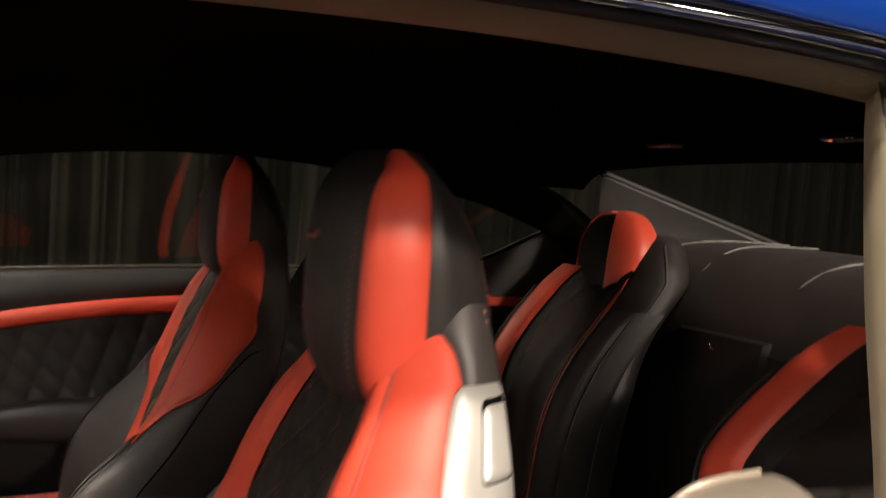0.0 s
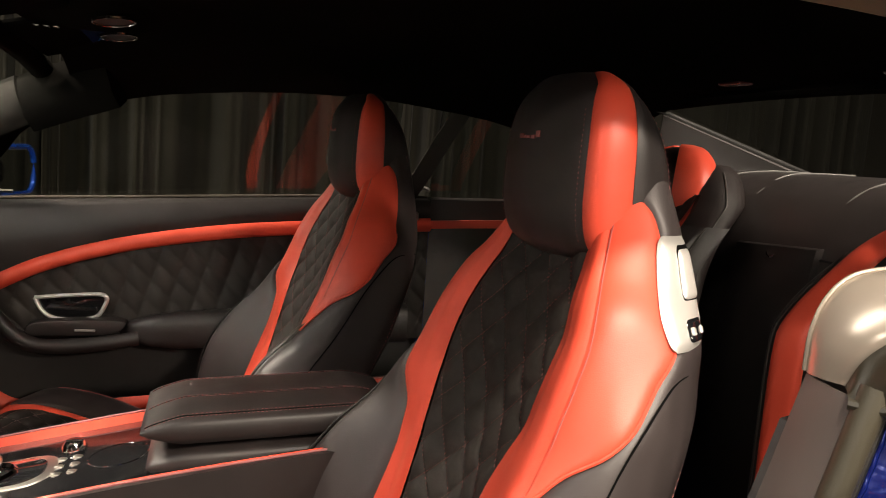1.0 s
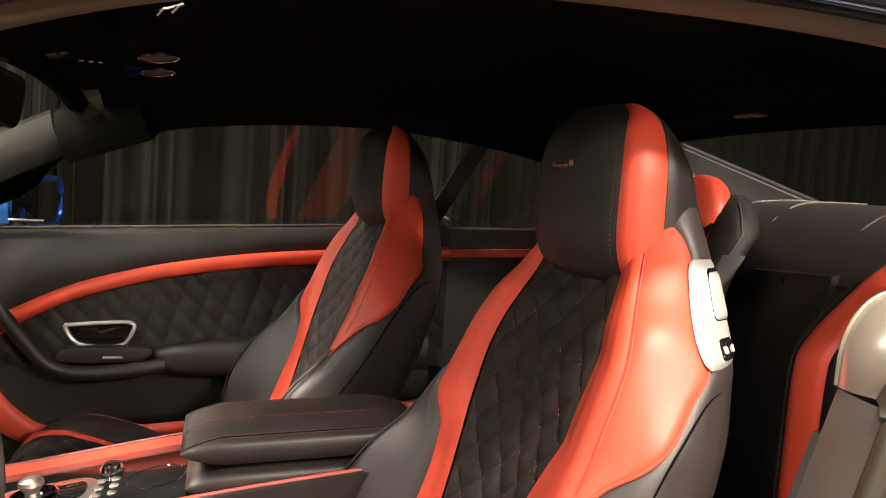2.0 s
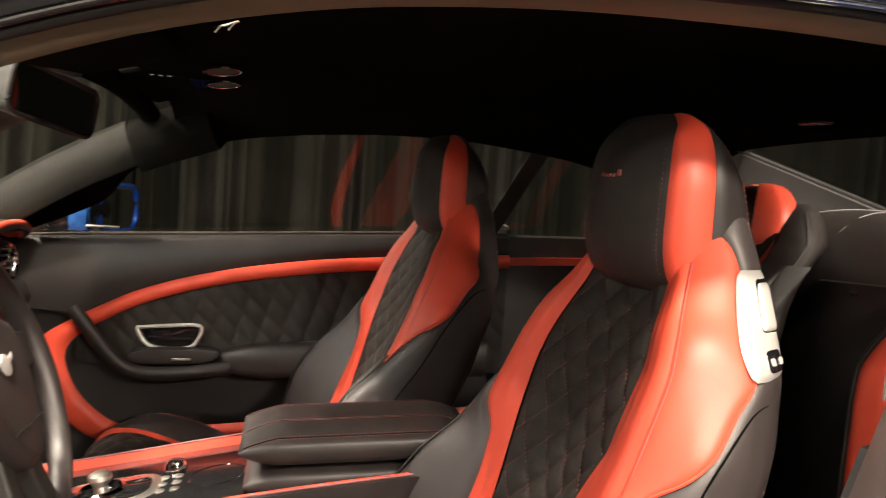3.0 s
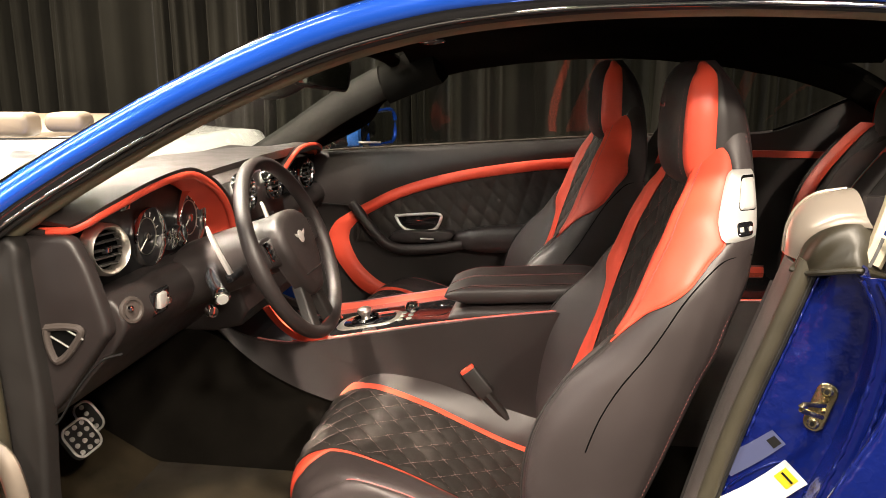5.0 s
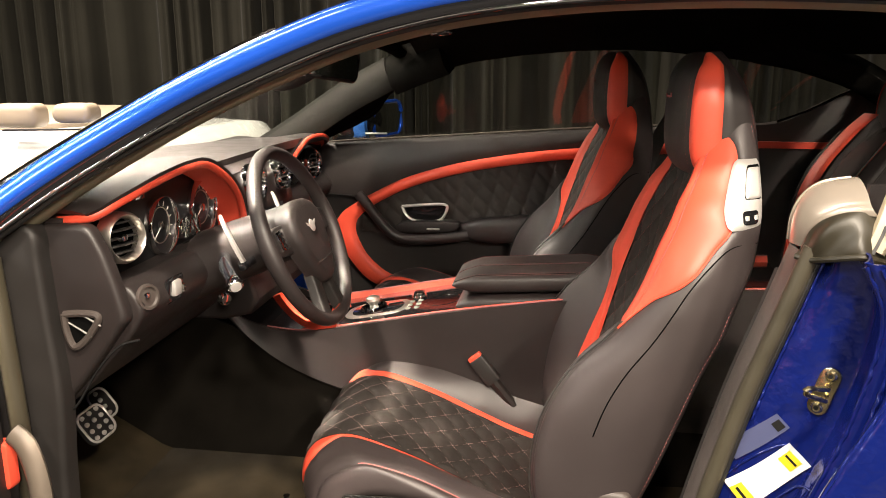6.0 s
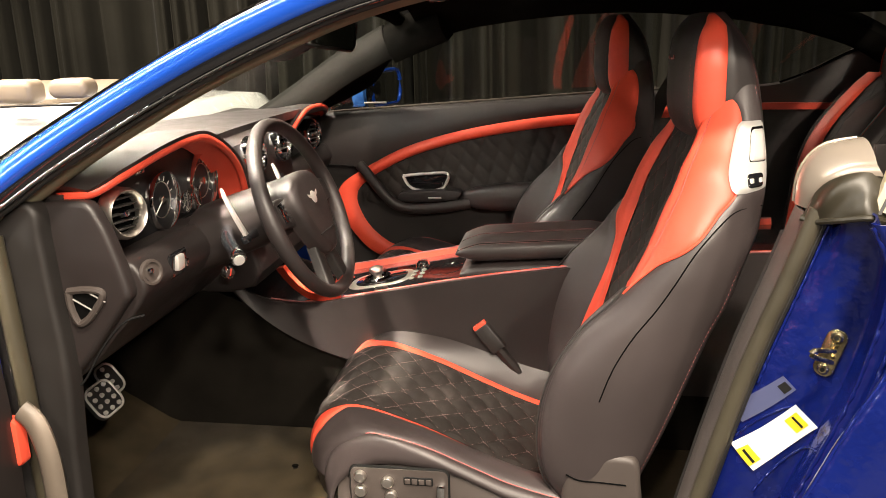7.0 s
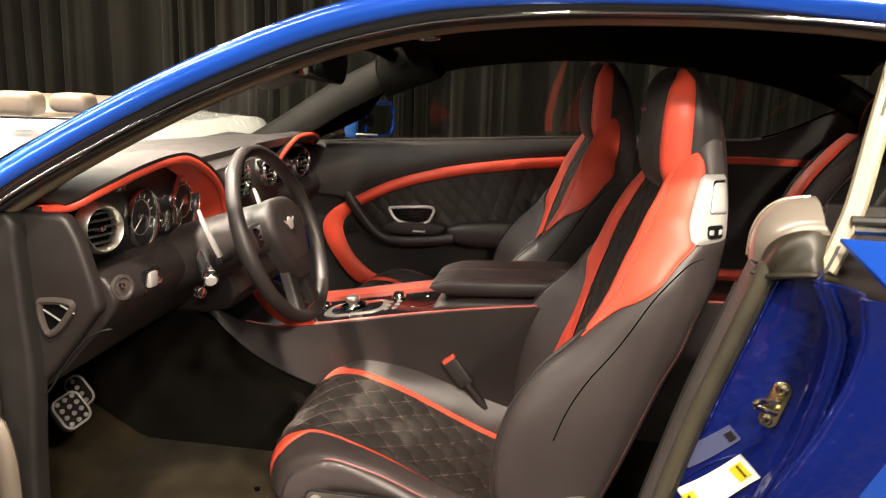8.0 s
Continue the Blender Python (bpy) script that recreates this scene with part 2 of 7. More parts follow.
def box(size, m, bevel=0.004, segments=2):
    bm = bmesh.new()
    bmesh.ops.create_cube(bm, size=1)
    bmesh.ops.scale(bm, vec=size, verts=bm.verts)
    if bevel:
        bmesh.ops.bevel(bm, geom=bm.edges[:], offset=bevel, segments=segments, affect="EDGES", profile=0.5)
    bmesh.ops.transform(bm, matrix=m, verts=bm.verts)
    return bm


def prism(outline, depth, m, bevel=0.003, segments=2):
    """An outline in x, y raised by depth along z, its edges rounded, at pose m."""
    bm = bmesh.new()
    vs = [bm.verts.new((x, y, 0)) for x, y in outline]
    f = bm.faces.new(vs)
    if f.normal.z > 0 or f.calc_area() == 0:
        pass
    ext = bmesh.ops.extrude_face_region(bm, geom=[f])
    top = [v for v in ext["geom"] if isinstance(v, bmesh.types.BMVert)]
    bmesh.ops.translate(bm, verts=top, vec=(0, 0, depth))
    bmesh.ops.recalc_face_normals(bm, faces=bm.faces)
    if bevel:
        tops = set(top)
        edges = [e for e in bm.edges if e.verts[0] in tops and e.verts[1] in tops]
        bmesh.ops.bevel(bm, geom=edges, offset=bevel, segments=segments, affect="EDGES", profile=0.5, clamp_overlap=True)
    bmesh.ops.transform(bm, matrix=m, verts=bm.verts)
    return bm


# x, y of an outline become world x, z; its depth points to -y (towards the driver's side)
UPRIGHT = Matrix(((1, 0, 0, 0), (0, 0, -1, 0), (0, 1, 0, 0), (0, 0, 0, 1)))


def upright(y):
    return Matrix.Translation((0, y, 0)) @ UPRIGHT


def rounded(w, h, r, n=5, cx=0.0, cy=0.0):
    out = []
    for k, (sx, sy) in enumerate(((1, 1), (-1, 1), (-1, -1), (1, -1))):
        for i in range(n + 1):
            a = math.pi / 2 * (k + i / n)
            out.append((cx + sx * (w / 2 - r) + r * math.cos(a), cy + sy * (h / 2 - r) + r * math.sin(a)))
    return out


def lathe(profile, m, n=28):
    """A profile of (radius, height) turned round z, at pose m."""
    rows = [[(r * math.cos(2 * math.pi * k / n), r * math.sin(2 * math.pi * k / n), h) for k in range(n)] for r, h in profile]
    bm = grid(rows, wrap=True)
    bmesh.ops.remove_doubles(bm, verts=bm.verts, dist=1e-6)
    bmesh.ops.transform(bm, matrix=m, verts=bm.verts)
    return bm


def facing(place, way, roll=0.0):
    """A pose whose z points along way."""
    return Matrix.Translation(place) @ Vector(way).to_track_quat("Z", "Y").to_matrix().to_4x4() @ pose(0, 0, 0, 0, 0, roll)


def threads(lines, length=0.005, gap=0.003, thick=0.0007):
    """Short stitches, one after another, along lines of points; each a small four-sided bead."""
    verts, faces = [], []
    for line in lines:
        p = np.array(line, float)
        run = np.concatenate([[0], np.cumsum(np.linalg.norm(np.diff(p, axis=0), axis=1))])
        at = 0.0
        while at + length < run[-1]:
            a = Vector([np.interp(at, run, p[:, k]) for k in range(3)])
            b = Vector([np.interp(at + length, run, p[:, k]) for k in range(3)])
            d = (b - a).normalized()
            s = d.orthogonal().normalized() * thick
            t = d.cross(s)
            mid = (a + b) / 2
            i = len(verts)
            verts += [a, mid + s, mid + t, mid - s, mid - t, b]
            for j in range(4):
                k = (j + 1) % 4
                faces += [(i, i + 1 + j, i + 1 + k), (i + 5, i + 1 + k, i + 1 + j)]
            at += length + gap
    me = bpy.data.meshes.new("tmp")
    me.from_pydata([tuple(v) for v in verts], [], faces)
    bm = bmesh.new()
    bm.from_mesh(me)
    bpy.data.meshes.remove(me)
    return bm


def normals_of(g):
    du = np.gradient(g, axis=0)
    dv = np.gradient(g, axis=1)
    n = np.cross(du, dv)
    return n / np.maximum(1e-12, np.linalg.norm(n, axis=2, keepdims=True))


def padded(g, puff, outward, edge=0.0):
    """A sheet of points pushed out along its normals into a cushion that sinks at its seams."""
    g = np.array(g, float)
    n = normals_of(g)
    ref = np.array(outward)
    flip = np.sign((n * ref).sum(2, keepdims=True))
    flip[flip == 0] = 1
    n = n * flip
    a, b = np.linspace(-1, 1, g.shape[0])[:, None], np.linspace(-1, 1, g.shape[1])[None, :]
    h = (1 - np.abs(a) ** 10) * (1 - np.abs(b) ** 4)
    return g + n * (puff * h - edge * (1 - h))[..., None], n

# ---- seats ----
# Rows of the backrest: height; middle x; quilt edge s, x; band edge s, x; ridge s, x; flank s, x; rear edge s, x.
BACK = [
    (1.10, 0.034, 0.060, 0.034, 0.076, 0.034, 0.088, 0.038, 0.102, 0.058, 0.092, 0.080),
    (1.05, 0.014, 0.088, 0.010, 0.100, 0.009, 0.112, 0.014, 0.126, 0.052, 0.109, 0.088),
    (1.00, -0.002, 0.100, -0.008, 0.124, -0.012, 0.144, -0.010, 0.160, 0.038, 0.130, 0.092),
    (0.97, -0.014, 0.112, -0.022, 0.142, -0.029, 0.170, -0.027, 0.186, 0.030, 0.148, 0.091),
    (0.94, -0.024, 0.126, -0.034, 0.158, -0.042, 0.186, -0.040, 0.206, 0.030, 0.164, 0.088),
    (0.91, -0.036, 0.130, -0.047, 0.164, -0.056, 0.195, -0.054, 0.221, 0.008, 0.176, 0.082),
    (0.88, -0.046, 0.130, -0.058, 0.166, -0.067, 0.200, -0.067, 0.235, -0.014, 0.188, 0.075),
    (0.85, -0.055, 0.128, -0.067, 0.166, -0.078, 0.205, -0.080, 0.241, -0.030, 0.203, 0.061),
    (0.82, -0.066, 0.118, -0.079, 0.164, -0.090, 0.212, -0.097, 0.247, -0.045, 0.212, 0.048),
    (0.78, -0.080, 0.105, -0.093, 0.157, -0.102, 0.216, -0.128, 0.251, -0.065, 0.218, 0.034),
    (0.73, -0.094, 0.096, -0.108, 0.147, -0.116, 0.222, -0.180, 0.257, -0.096, 0.222, 0.010),
    (0.66, -0.114, 0.093, -0.128, 0.139, -0.144, 0.234, -0.224, 0.265, -0.128, 0.228, -0.018),
    (0.58, -0.140, 0.092, -0.154, 0.136, -0.174, 0.240, -0.243, 0.268, -0.158, 0.230, -0.048),
    (0.50, -0.165, 0.092, -0.180, 0.136, -0.200, 0.240, -0.238, 0.265, -0.170, 0.230, -0.081),
    (0.44, -0.180, 0.092, -0.190, 0.136, -0.205, 0.232, -0.210, 0.254, -0.160, 0.224, -0.106),
]
# The lower border of the red wing on the flank: height, share of the way from ridge to rear edge.
WING = [(0.790, 0.0), (0.805, 0.04), (0.82, 0.10), (0.84, 0.21), (0.86, 0.40), (0.88, 0.50), (0.90, 0.515), (0.92, 0.52), (0.94, 0.555), (0.97, 0.60), (1.0, 0.62), (1.04, 0.56), (1.065, 0.40), (1.085, 0.0)]
# Headrest: height, front x, width share, rear x.
HEAD = [(1.000, 0.012, 0.90, 0.092), (1.008, -0.008, 0.95, 0.092), (1.022, -0.022, 0.98, 0.091), (1.05, -0.030, 1.0, 0.089), (1.09, -0.031, 1.0, 0.082), (1.13, -0.029, 0.98, 0.071),
        (1.16, -0.024, 0.90, 0.056), (1.18, -0.014, 0.76, 0.042), (1.191, -0.002, 0.60, 0.034), (1.197, 0.014, 0.40, 0.030)]
# Cushion: x, quilt height, bolster height.
CUSH = [(-0.645, 0.425, 0.425), (-0.655, 0.470, 0.47), (-0.645, 0.512, 0.512), (-0.615, 0.538, 0.538), (-0.560, 0.545, 0.556), (-0.46, 0.515, 0.553),
        (-0.37, 0.476, 0.535), (-0.28, 0.438, 0.514), (-0.20, 0.414, 0.500), (-0.12, 0.405, 0.492)]


SPOTS = {}


def back_point(z, w):
    tag = (round(float(z), 5), round(float(w), 4))
    if tag not in SPOTS:
        SPOTS[tag] = back_point_at(z, w)
    return SPOTS[tag]


def back_point_at(z, w):
    """A point (s, x) of the half section at height z; w runs 0 middle, 1 quilt edge, 2 band edge, 3 ridge, 4 flank, 5 rear edge."""
    r = key(BACK, z)
    pts = np.array([(-r[1], r[2]), (0.0, r[0]), (r[1], r[2]), (r[3], r[4]), (r[5], r[6]), (r[7], r[8]), (r[9], r[10]), (r[9] * 0.6, r[10] + 0.02)])
    i = min(int(w), 4)
    f = w - i
    a, b, c, d = pts[i], pts[i + 1], pts[i + 2], pts[i + 3]
    return 0.5 * (2 * b + (c - a) * f + (2 * a - 5 * b + 4 * c - d) * f * f + (3 * b - a - 3 * c + d) * f ** 3)


def quilt_height(a, b, wide, tall, high):
    """Height of a padded diamond lattice at (a, b)."""
    u, v = a / wide + b / tall, a / wide - b / tall
    return high * (abs(math.sin(math.pi * u)) * abs(math.sin(math.pi * v))) ** 0.42


def lattice(lo_a, hi_a, lo_b, hi_b, wide, tall, inside, place):
    """Stitch lines of the diamond lattice inside a region, put onto the surface by place(a, b)."""
    lines = []
    lim = int((hi_a - lo_a) / wide + (hi_b - lo_b) / tall) + 4
    for sign in (1, -1):
        for k in range(-lim * 2, lim * 2):
            line = []
            for i in range(160):
                b = lo_b + (hi_b - lo_b) * i / 159
                a = (k - sign * b / tall) * wide
                if inside(a, b):
                    line.append(place(a, b))
                else:
                    if len(line) > 3:
                        lines.append(line)
                    line = []
            if len(line) > 3:
                lines.append(line)
    return lines


def front_seat(x0, yc, out, label, lever, yaw):
    """A sports seat; out is -1 or 1, the side of its door."""
    seat = thing("sports_chair", (x0 - 0.3, yc, 0.30), label, "car seat", "front seats")

    def W(s, x, z):
        return (x0 + x + yaw * s, yc + s, z)

    # quilted backrest insert
    zs = np.linspace(0.445, 1.06, 205)
    ss = np.linspace(-1, 1, 85)
    rows = []
    for z in zs:
        row = []
        for t in ss:
            s, x = back_point(z, abs(t))
            s = math.copysign(s, t) if t else 0.0
            lift = quilt_height(s, z, 0.062, 0.056, 0.0065) * min(1, (1 - abs(t)) * 8)
            row.append(W(s, x - lift + 0.003, z))
        rows.append(row)
    part("backrest_insert", grid(rows), SUEDE, seat, "black quilted diamond-stitched leather insert", 180)

    def on_back(s, z):
        q = key(BACK, z)[1]
        sx = back_point(z, min(1, abs(s) / q))
        return W(s, sx[1] + 0.0012, z)
    lines = lattice(-0.135, 0.135, 0.46, 1.03, 0.062, 0.056, lambda a, b: abs(a) < key(BACK, b)[1] - 0.004, on_back)
    part("stitching", threads(lines, 0.0036, 0.0024, 0.0005), THREAD, seat, "fine red lattice stitching")

    zr = np.linspace(0.445, 1.09, 90)
    for side in (-1, 1):
        # red inner band, from the quilt to the ridge on top and to the band edge below
        def band_end(z):
            f = min(1.0, max(0.0, (z - 0.775) / (0.03 if side < 0 else 0.085)))
            return 2.0 + f * f * (3 - 2 * f)
        g = [[W(side * back_point(z, w)[0], back_point(z, w)[1], z) for w in np.linspace(1.0, band_end(z), 12)] for z in zr]
        g, _ = padded(g, 0.0025, (-1, 0, 0), 0.0006)
        part("bolster_band", grid(g), RED, seat, "smooth red leather bolster band", 180)
        # black inside of the lower bolster
        zl = np.linspace(0.445, 0.803 if side < 0 else 0.858, 60)
        g = [[W(side * back_point(z, w)[0], back_point(z, w)[1], z) for w in np.linspace(band_end(z), 3.0, 12)] for z in zl]
        g, _ = padded(g, 0.008, (-1, 0, 0), 0.001)
        part("bolster", grid(g), SEAT_HIDE, seat, "black leather side bolster", 180)

        # red wing on the flank, and the black flank beyond it
        def border(z):
            return float(key(WING, z)[0]) if 0.79 < z < 1.085 else 0.0
        zw = np.linspace(0.792, 1.083, 60)
        g = [[W(side * back_point(z, w)[0], back_point(z, w)[1], z) for w in np.linspace(3.0, 3.0 + 2 * max(0.002, border(z)), 18)] for z in zw]
        g, _ = padded(g, 0.0025, (-0.3, side, 0), 0.0004)
        part("wing", grid(g), RED, seat, "smooth red leather shoulder wing", 180)
        zf = np.linspace(0.445, 1.10, 110)
        g = []
        for z in zf:
            lo = 3.0 + 2 * border(z)
            g.append([W(side * back_point(z, w)[0], back_point(z, w)[1], z) for w in np.linspace(lo, 5.0, 22)])
        g, _ = padded(g, 0.004, (0.2, side, 0), 0.001)
        part("flank", grid(g), SEAT_HIDE, seat, "black leather flank with a diagonal seam", 180)
        # seams: diagonal groove cord, border cord and rear edge cord with red stitches
        seam = [(0.920, 0.97), (0.921, 0.82), (0.914, 0.64), (0.87, 0.54), (0.82, 0.49), (0.768, 0.45), (0.69, 0.42), (0.635, 0.43)]
        line = []
        for z, f in even(seam, 40):
            s, x = back_point(z, 3 + 2 * f)
            line.append(W(side * (s + 0.0042), x - 0.001, z))
        part("seam", tube(line, 0.0011, 6, (0, side, 0.01)), VOID, seat, "dark sewn seam")
        line = []
        for z in np.linspace(0.79, 0.955, 40):
            s, x = back_point(z, 3 + 2 * border(z))
            line.append(W(side * (s + 0.001), x - 0.001, z))
        part("wing_piping", tube(line, 0.0018, 6, (0, side, 0.01)), RED, seat, "thin red piping")
        line = [W(side * (back_point(z, 3.08)[0] + 0.0008), back_point(z, 3.08)[1] - 0.0010, z) for z in np.linspace(0.82, 1.05, 50)]
        part("wing_seam", tube(line, 0.0006, 5, (0, side, 0.01)), THREAD, seat)
        line = []
        for z in np.linspace(0.46, 1.09, 70):
            s, x = back_point(z, 4.93)
            line.append(W(side * (s + 0.0035), x - 0.003, z))
        part("edge_stitching", threads([line], 0.0050, 0.0022, 0.0008), DARK_THREAD, seat, "fine dark red edge stitching")
        line = []
        for z in np.linspace(0.445, 0.80, 60):
            s, x = back_point(z, 3.0)
            line.append(W(side * (s + 0.002), x - 0.005, z))
        part("ridge_piping", tube(line, 0.0016, 6, (0, side, 0.01)), DARK_TRIM, seat)
    # rear shell
    g = []
    for z in np.linspace(0.42, 1.10, 40):
        r = key(BACK, max(z, 0.44))
        g.append([W(r[9] * t, r[10] + 0.016 * (1 - t * t), z) for t in np.linspace(-1, 1, 25)])
    part("back_shell", grid(g), BLACK, seat, "", 180)
    # headrest: black middle, two red strips, black shell
    zh = even([(h[0], h[1]) for h in HEAD], 46)[:, 0]
    zh = np.clip(zh, 1.0, 1.197)
    zh = np.sort(zh)

    def head_pts(z):
        xf, w, xr = key(HEAD, z)
        mid = min(0.033, xr - 0.010)
        return [(-0.101 * w, xf + 0.017), (0, xf), (0.101 * w, xf + min(0.017, 0.4 * (mid - xf))), (0.113 * w, mid), (0.109 * w, mid + 0.5 * (xr - mid)), (0.094 * w, xr), (0.05 * w, xr + 0.012), (0.0, xr + 0.016)]

    def head_point(z, w):
        p = np.array(head_pts(z) + [(-0.05, 0.104)])
        i = min(int(w), 5)
        f = w - i
        a, b, c, d = p[i], p[i + 1], p[i + 2], p[i + 3]
        return 0.5 * (2 * b + (c - a) * f + (2 * a - 5 * b + 4 * c - d) * f * f + (3 * b - a - 3 * c + d) * f ** 3)
    g = [[W(math.copysign(head_point(z, abs(t))[0], t), head_point(z, abs(t))[1], z) for t in np.linspace(-1, 1, 41)] for z in zh]
    g, _ = padded(g, 0.004, (-1, 0, 0), 0.001)
    head = part("headrest", grid(g), BLACK, seat, "black leather integrated headrest", 180)
    for side in (-1, 1):
        zz = zh[(zh > 1.014)]
        g = [[W(side * head_point(z, w)[0], head_point(z, w)[1], z) for w in np.linspace(1, 2, 14)] for z in zz]
        g, _ = padded(g, 0.0035, (-1, side, 0), 0.0008)
        part("headrest_strip", grid(g), RED, head, "red leather headrest strip", 180)
        g = [[W(side * head_point(z, w)[0], head_point(z, w)[1], z) for w in np.linspace(2, 6, 30)] for z in zh]
        part("headrest_shell", grid(g), BLACK, head, "", 180)
        line = [W(side * (head_point(z, 1)[0] - 0.004), head_point(z, 0.95)[1] - 0.0035, z) for z in np.linspace(1.025, 1.16, 40)]
        part("headrest_stitching", threads([line], 0.0030, 0.0022, 0.00035), THREAD, head)
        line = [W(side * (head_point(z, 4.0)[0] + 0.0015), head_point(z, 4.0)[1], z) for z in np.linspace(1.05, 1.18, 40)]
        part("headrest_stitching", threads([line], 0.0040, 0.0022, 0.0004), THREAD, head)
    # embroidered script on the headrest, as plain bars
    em = bmesh.new()
    for k, (a, b, wd, ht) in enumerate(((0.014, 1.127, 0.010, 0.005), (0.004, 1.126, 0.009, 0.0035), (-0.006, 1.126, 0.009, 0.0035), (-0.016, 1.126, 0.009, 0.004), (-0.026, 1.129, 0.010, 0.007))):
        add(em, box((0.0016, wd, ht), Matrix.Translation(W(a * -1 * out, head_point(b, abs(a) / 0.101)[1] - 0.0054, b)), 0.0005, 1))
    part("embroidery", em, THREAD, head, "red embroidered mark")
    # release panel on the door side of the shoulder
    def plate(lo, hi, za, zb, lift, mat, name, parent, label="", rr=0.3):
        rows = []
        for b in np.linspace(-1, 1, 20):
            z = (za + zb) / 2 + (zb - za) / 2 * b
            inset = 0.0
            if abs(b) > 1 - rr:
                q = (abs(b) - (1 - rr)) / rr
                inset = (1 - math.sqrt(max(0, 1 - q * q))) * rr * 0.9
            row = []
            for a in np.linspace(-1, 1, 14):
                aa = a * (1 - inset)
                w = (lo + hi) / 2 + (hi - lo) / 2 * aa
                s, x = back_point(z, w)
                dome = lift * (1 - abs(a) ** 6) * (1 - abs(b) ** 8)
                row.append(W(out * (s + 0.005 + dome), x - 0.001, z))
            rows.append(row)
        return part(name, grid(rows), mat, parent, label, 60)
    if lever:
        panel = plate(3.98, 4.99, 0.942, 1.039, 0.006, SILVER, "release_panel", seat, "satin silver seat release panel")
        # dark plate for the shade round the lever
        plate(4.36, 4.96, 0.978, 1.034, 0.0078, VOID, "lever_gap", panel)
        plate(4.40, 4.95, 0.981, 1.031, 0.0105, SILVER, "release_lever", panel, "satin silver release lever")
        plate(4.34, 4.86, 0.948, 0.970, 0.0085, GLOSS, "switch", panel, "black rocker switch", 0.6)
        plate(4.42, 4.56, 0.955, 0.963, 0.0108, SILVER, "switch_symbol", panel, "", 0.5)
        plate(4.66, 4.80, 0.955, 0.963, 0.0108, SILVER, "switch_symbol", panel, "", 0.5)

    # cushion
    def cush_point(i, w, low=False):
        """i along the stations, w across: 0 middle, 1 quilt edge, 2 band edge, 3 crest, 4 outer, 5 lower."""
        x, zq, zb = cush_line[i]
        e = min(1.0, max(0.0, (-0.585 - x) / 0.05))
        pts = [(-0.136, zq), (0.0, zq - 0.004), (0.136, zq), (0.153 + 0.040 * e, zq + 0.003), (0.205 + 0.018 * e, zb), (0.250, zb - 0.004), (0.266, zb - 0.050), (0.262, zb - 0.10)]
        k = min(int(w), 4)
        f = w - k
        a, b, c, d = [np.array(q) for q in pts[k:k + 4]]
        s, z = 0.5 * (2 * b + (c - a) * f + (2 * a - 5 * b + 4 * c - d) * f * f + (3 * b - a - 3 * c + d) * f ** 3)
        if low and w > 2:
            z = min(z, zq + 0.003 + 0.40 * (z - zq)) if z > zq else z
        return s, x + 0.055 * (s / 0.25) ** 4 * min(1, max(0, (-0.30 - x) / 0.3)), z
    cush_line = even(CUSH, 150)
    n = len(cush_line)
    run = np.concatenate([[0], np.cumsum(np.linalg.norm(np.diff(cush_line[:, :2], axis=0), axis=1))])
    rows = []
    for i in range(n):
        row = []
        for t in np.linspace(-1, 1, 85):
            s, x, z = cush_point(i, abs(t))
            s = math.copysign(s, t)
            lift = quilt_height(s, run[i], 0.068, 0.056, 0.0060) * min(1, (1 - abs(t)) * 8)
            a, b = cush_line[max(i - 1, 0)], cush_line[min(i + 1, n - 1)]
            d = np.array([b[0] - a[0], b[1] - a[1]])
            d /= np.linalg.norm(d)
            row.append(W(s, x - d[1] * lift, z + d[0] * lift))
        rows.append(row)
    cushion = part("cushion_insert", grid(rows), SUEDE, seat, "black quilted diamond-stitched seat cushion", 180)

    def on_cush(s, r):
        i = int(np.clip(np.interp(r, run, np.arange(n)), 0, n - 1))
        q = cush_point(i, min(1, abs(s) / 0.136))
        return W(s, q[1], q[2] + 0.0022)
    lines = lattice(-0.13, 0.13, 0.05, run[-1] - 0.05, 0.068, 0.056, lambda a, b: abs(a) < 0.131, on_cush)
    part("stitching", threads(lines, 0.0046, 0.0010, 0.0006), PALE_THREAD, seat, "fine pale red lattice stitching")
    for side in (-1, 1):
        def strip(w0, w1, i0, i1, mat, name, puff, label="", outward=(0, 0, 1), m=12):
            g = []
            for i in range(i0, i1):
                spots = [cush_point(i, w, side == out) for w in np.linspace(w0, w1, m)]
                g.append([W(side * q[0], q[1], q[2]) for q in spots])
            g, _ = padded(g, puff, outward, 0.001)
            part(name, grid(g), mat, seat, label, 180)
        strip(1, 2, 0, n, RED, "cushion_band", 0.004, "red leather cushion band")
        strip(2, 4, 0, n, SEAT_HIDE, "cushion_bolster", 0.006, "black leather cushion bolster", m=18)
        strip(4, 5, 0, n, SEAT_HIDE, "cushion_side", 0.004, "", (0, side, 0.2))
        for w in (4.0,):
            line = []
            for i in range(46, n, 2):
                s, x, z = cush_point(i, w, side == out)
                line.append(W(side * (s + (0.002 if w > 3 else 0)), x, z + 0.003))
            part("cushion_piping", tube(line, 0.0010, 6, (0, side, 0.02)), THREAD, seat)
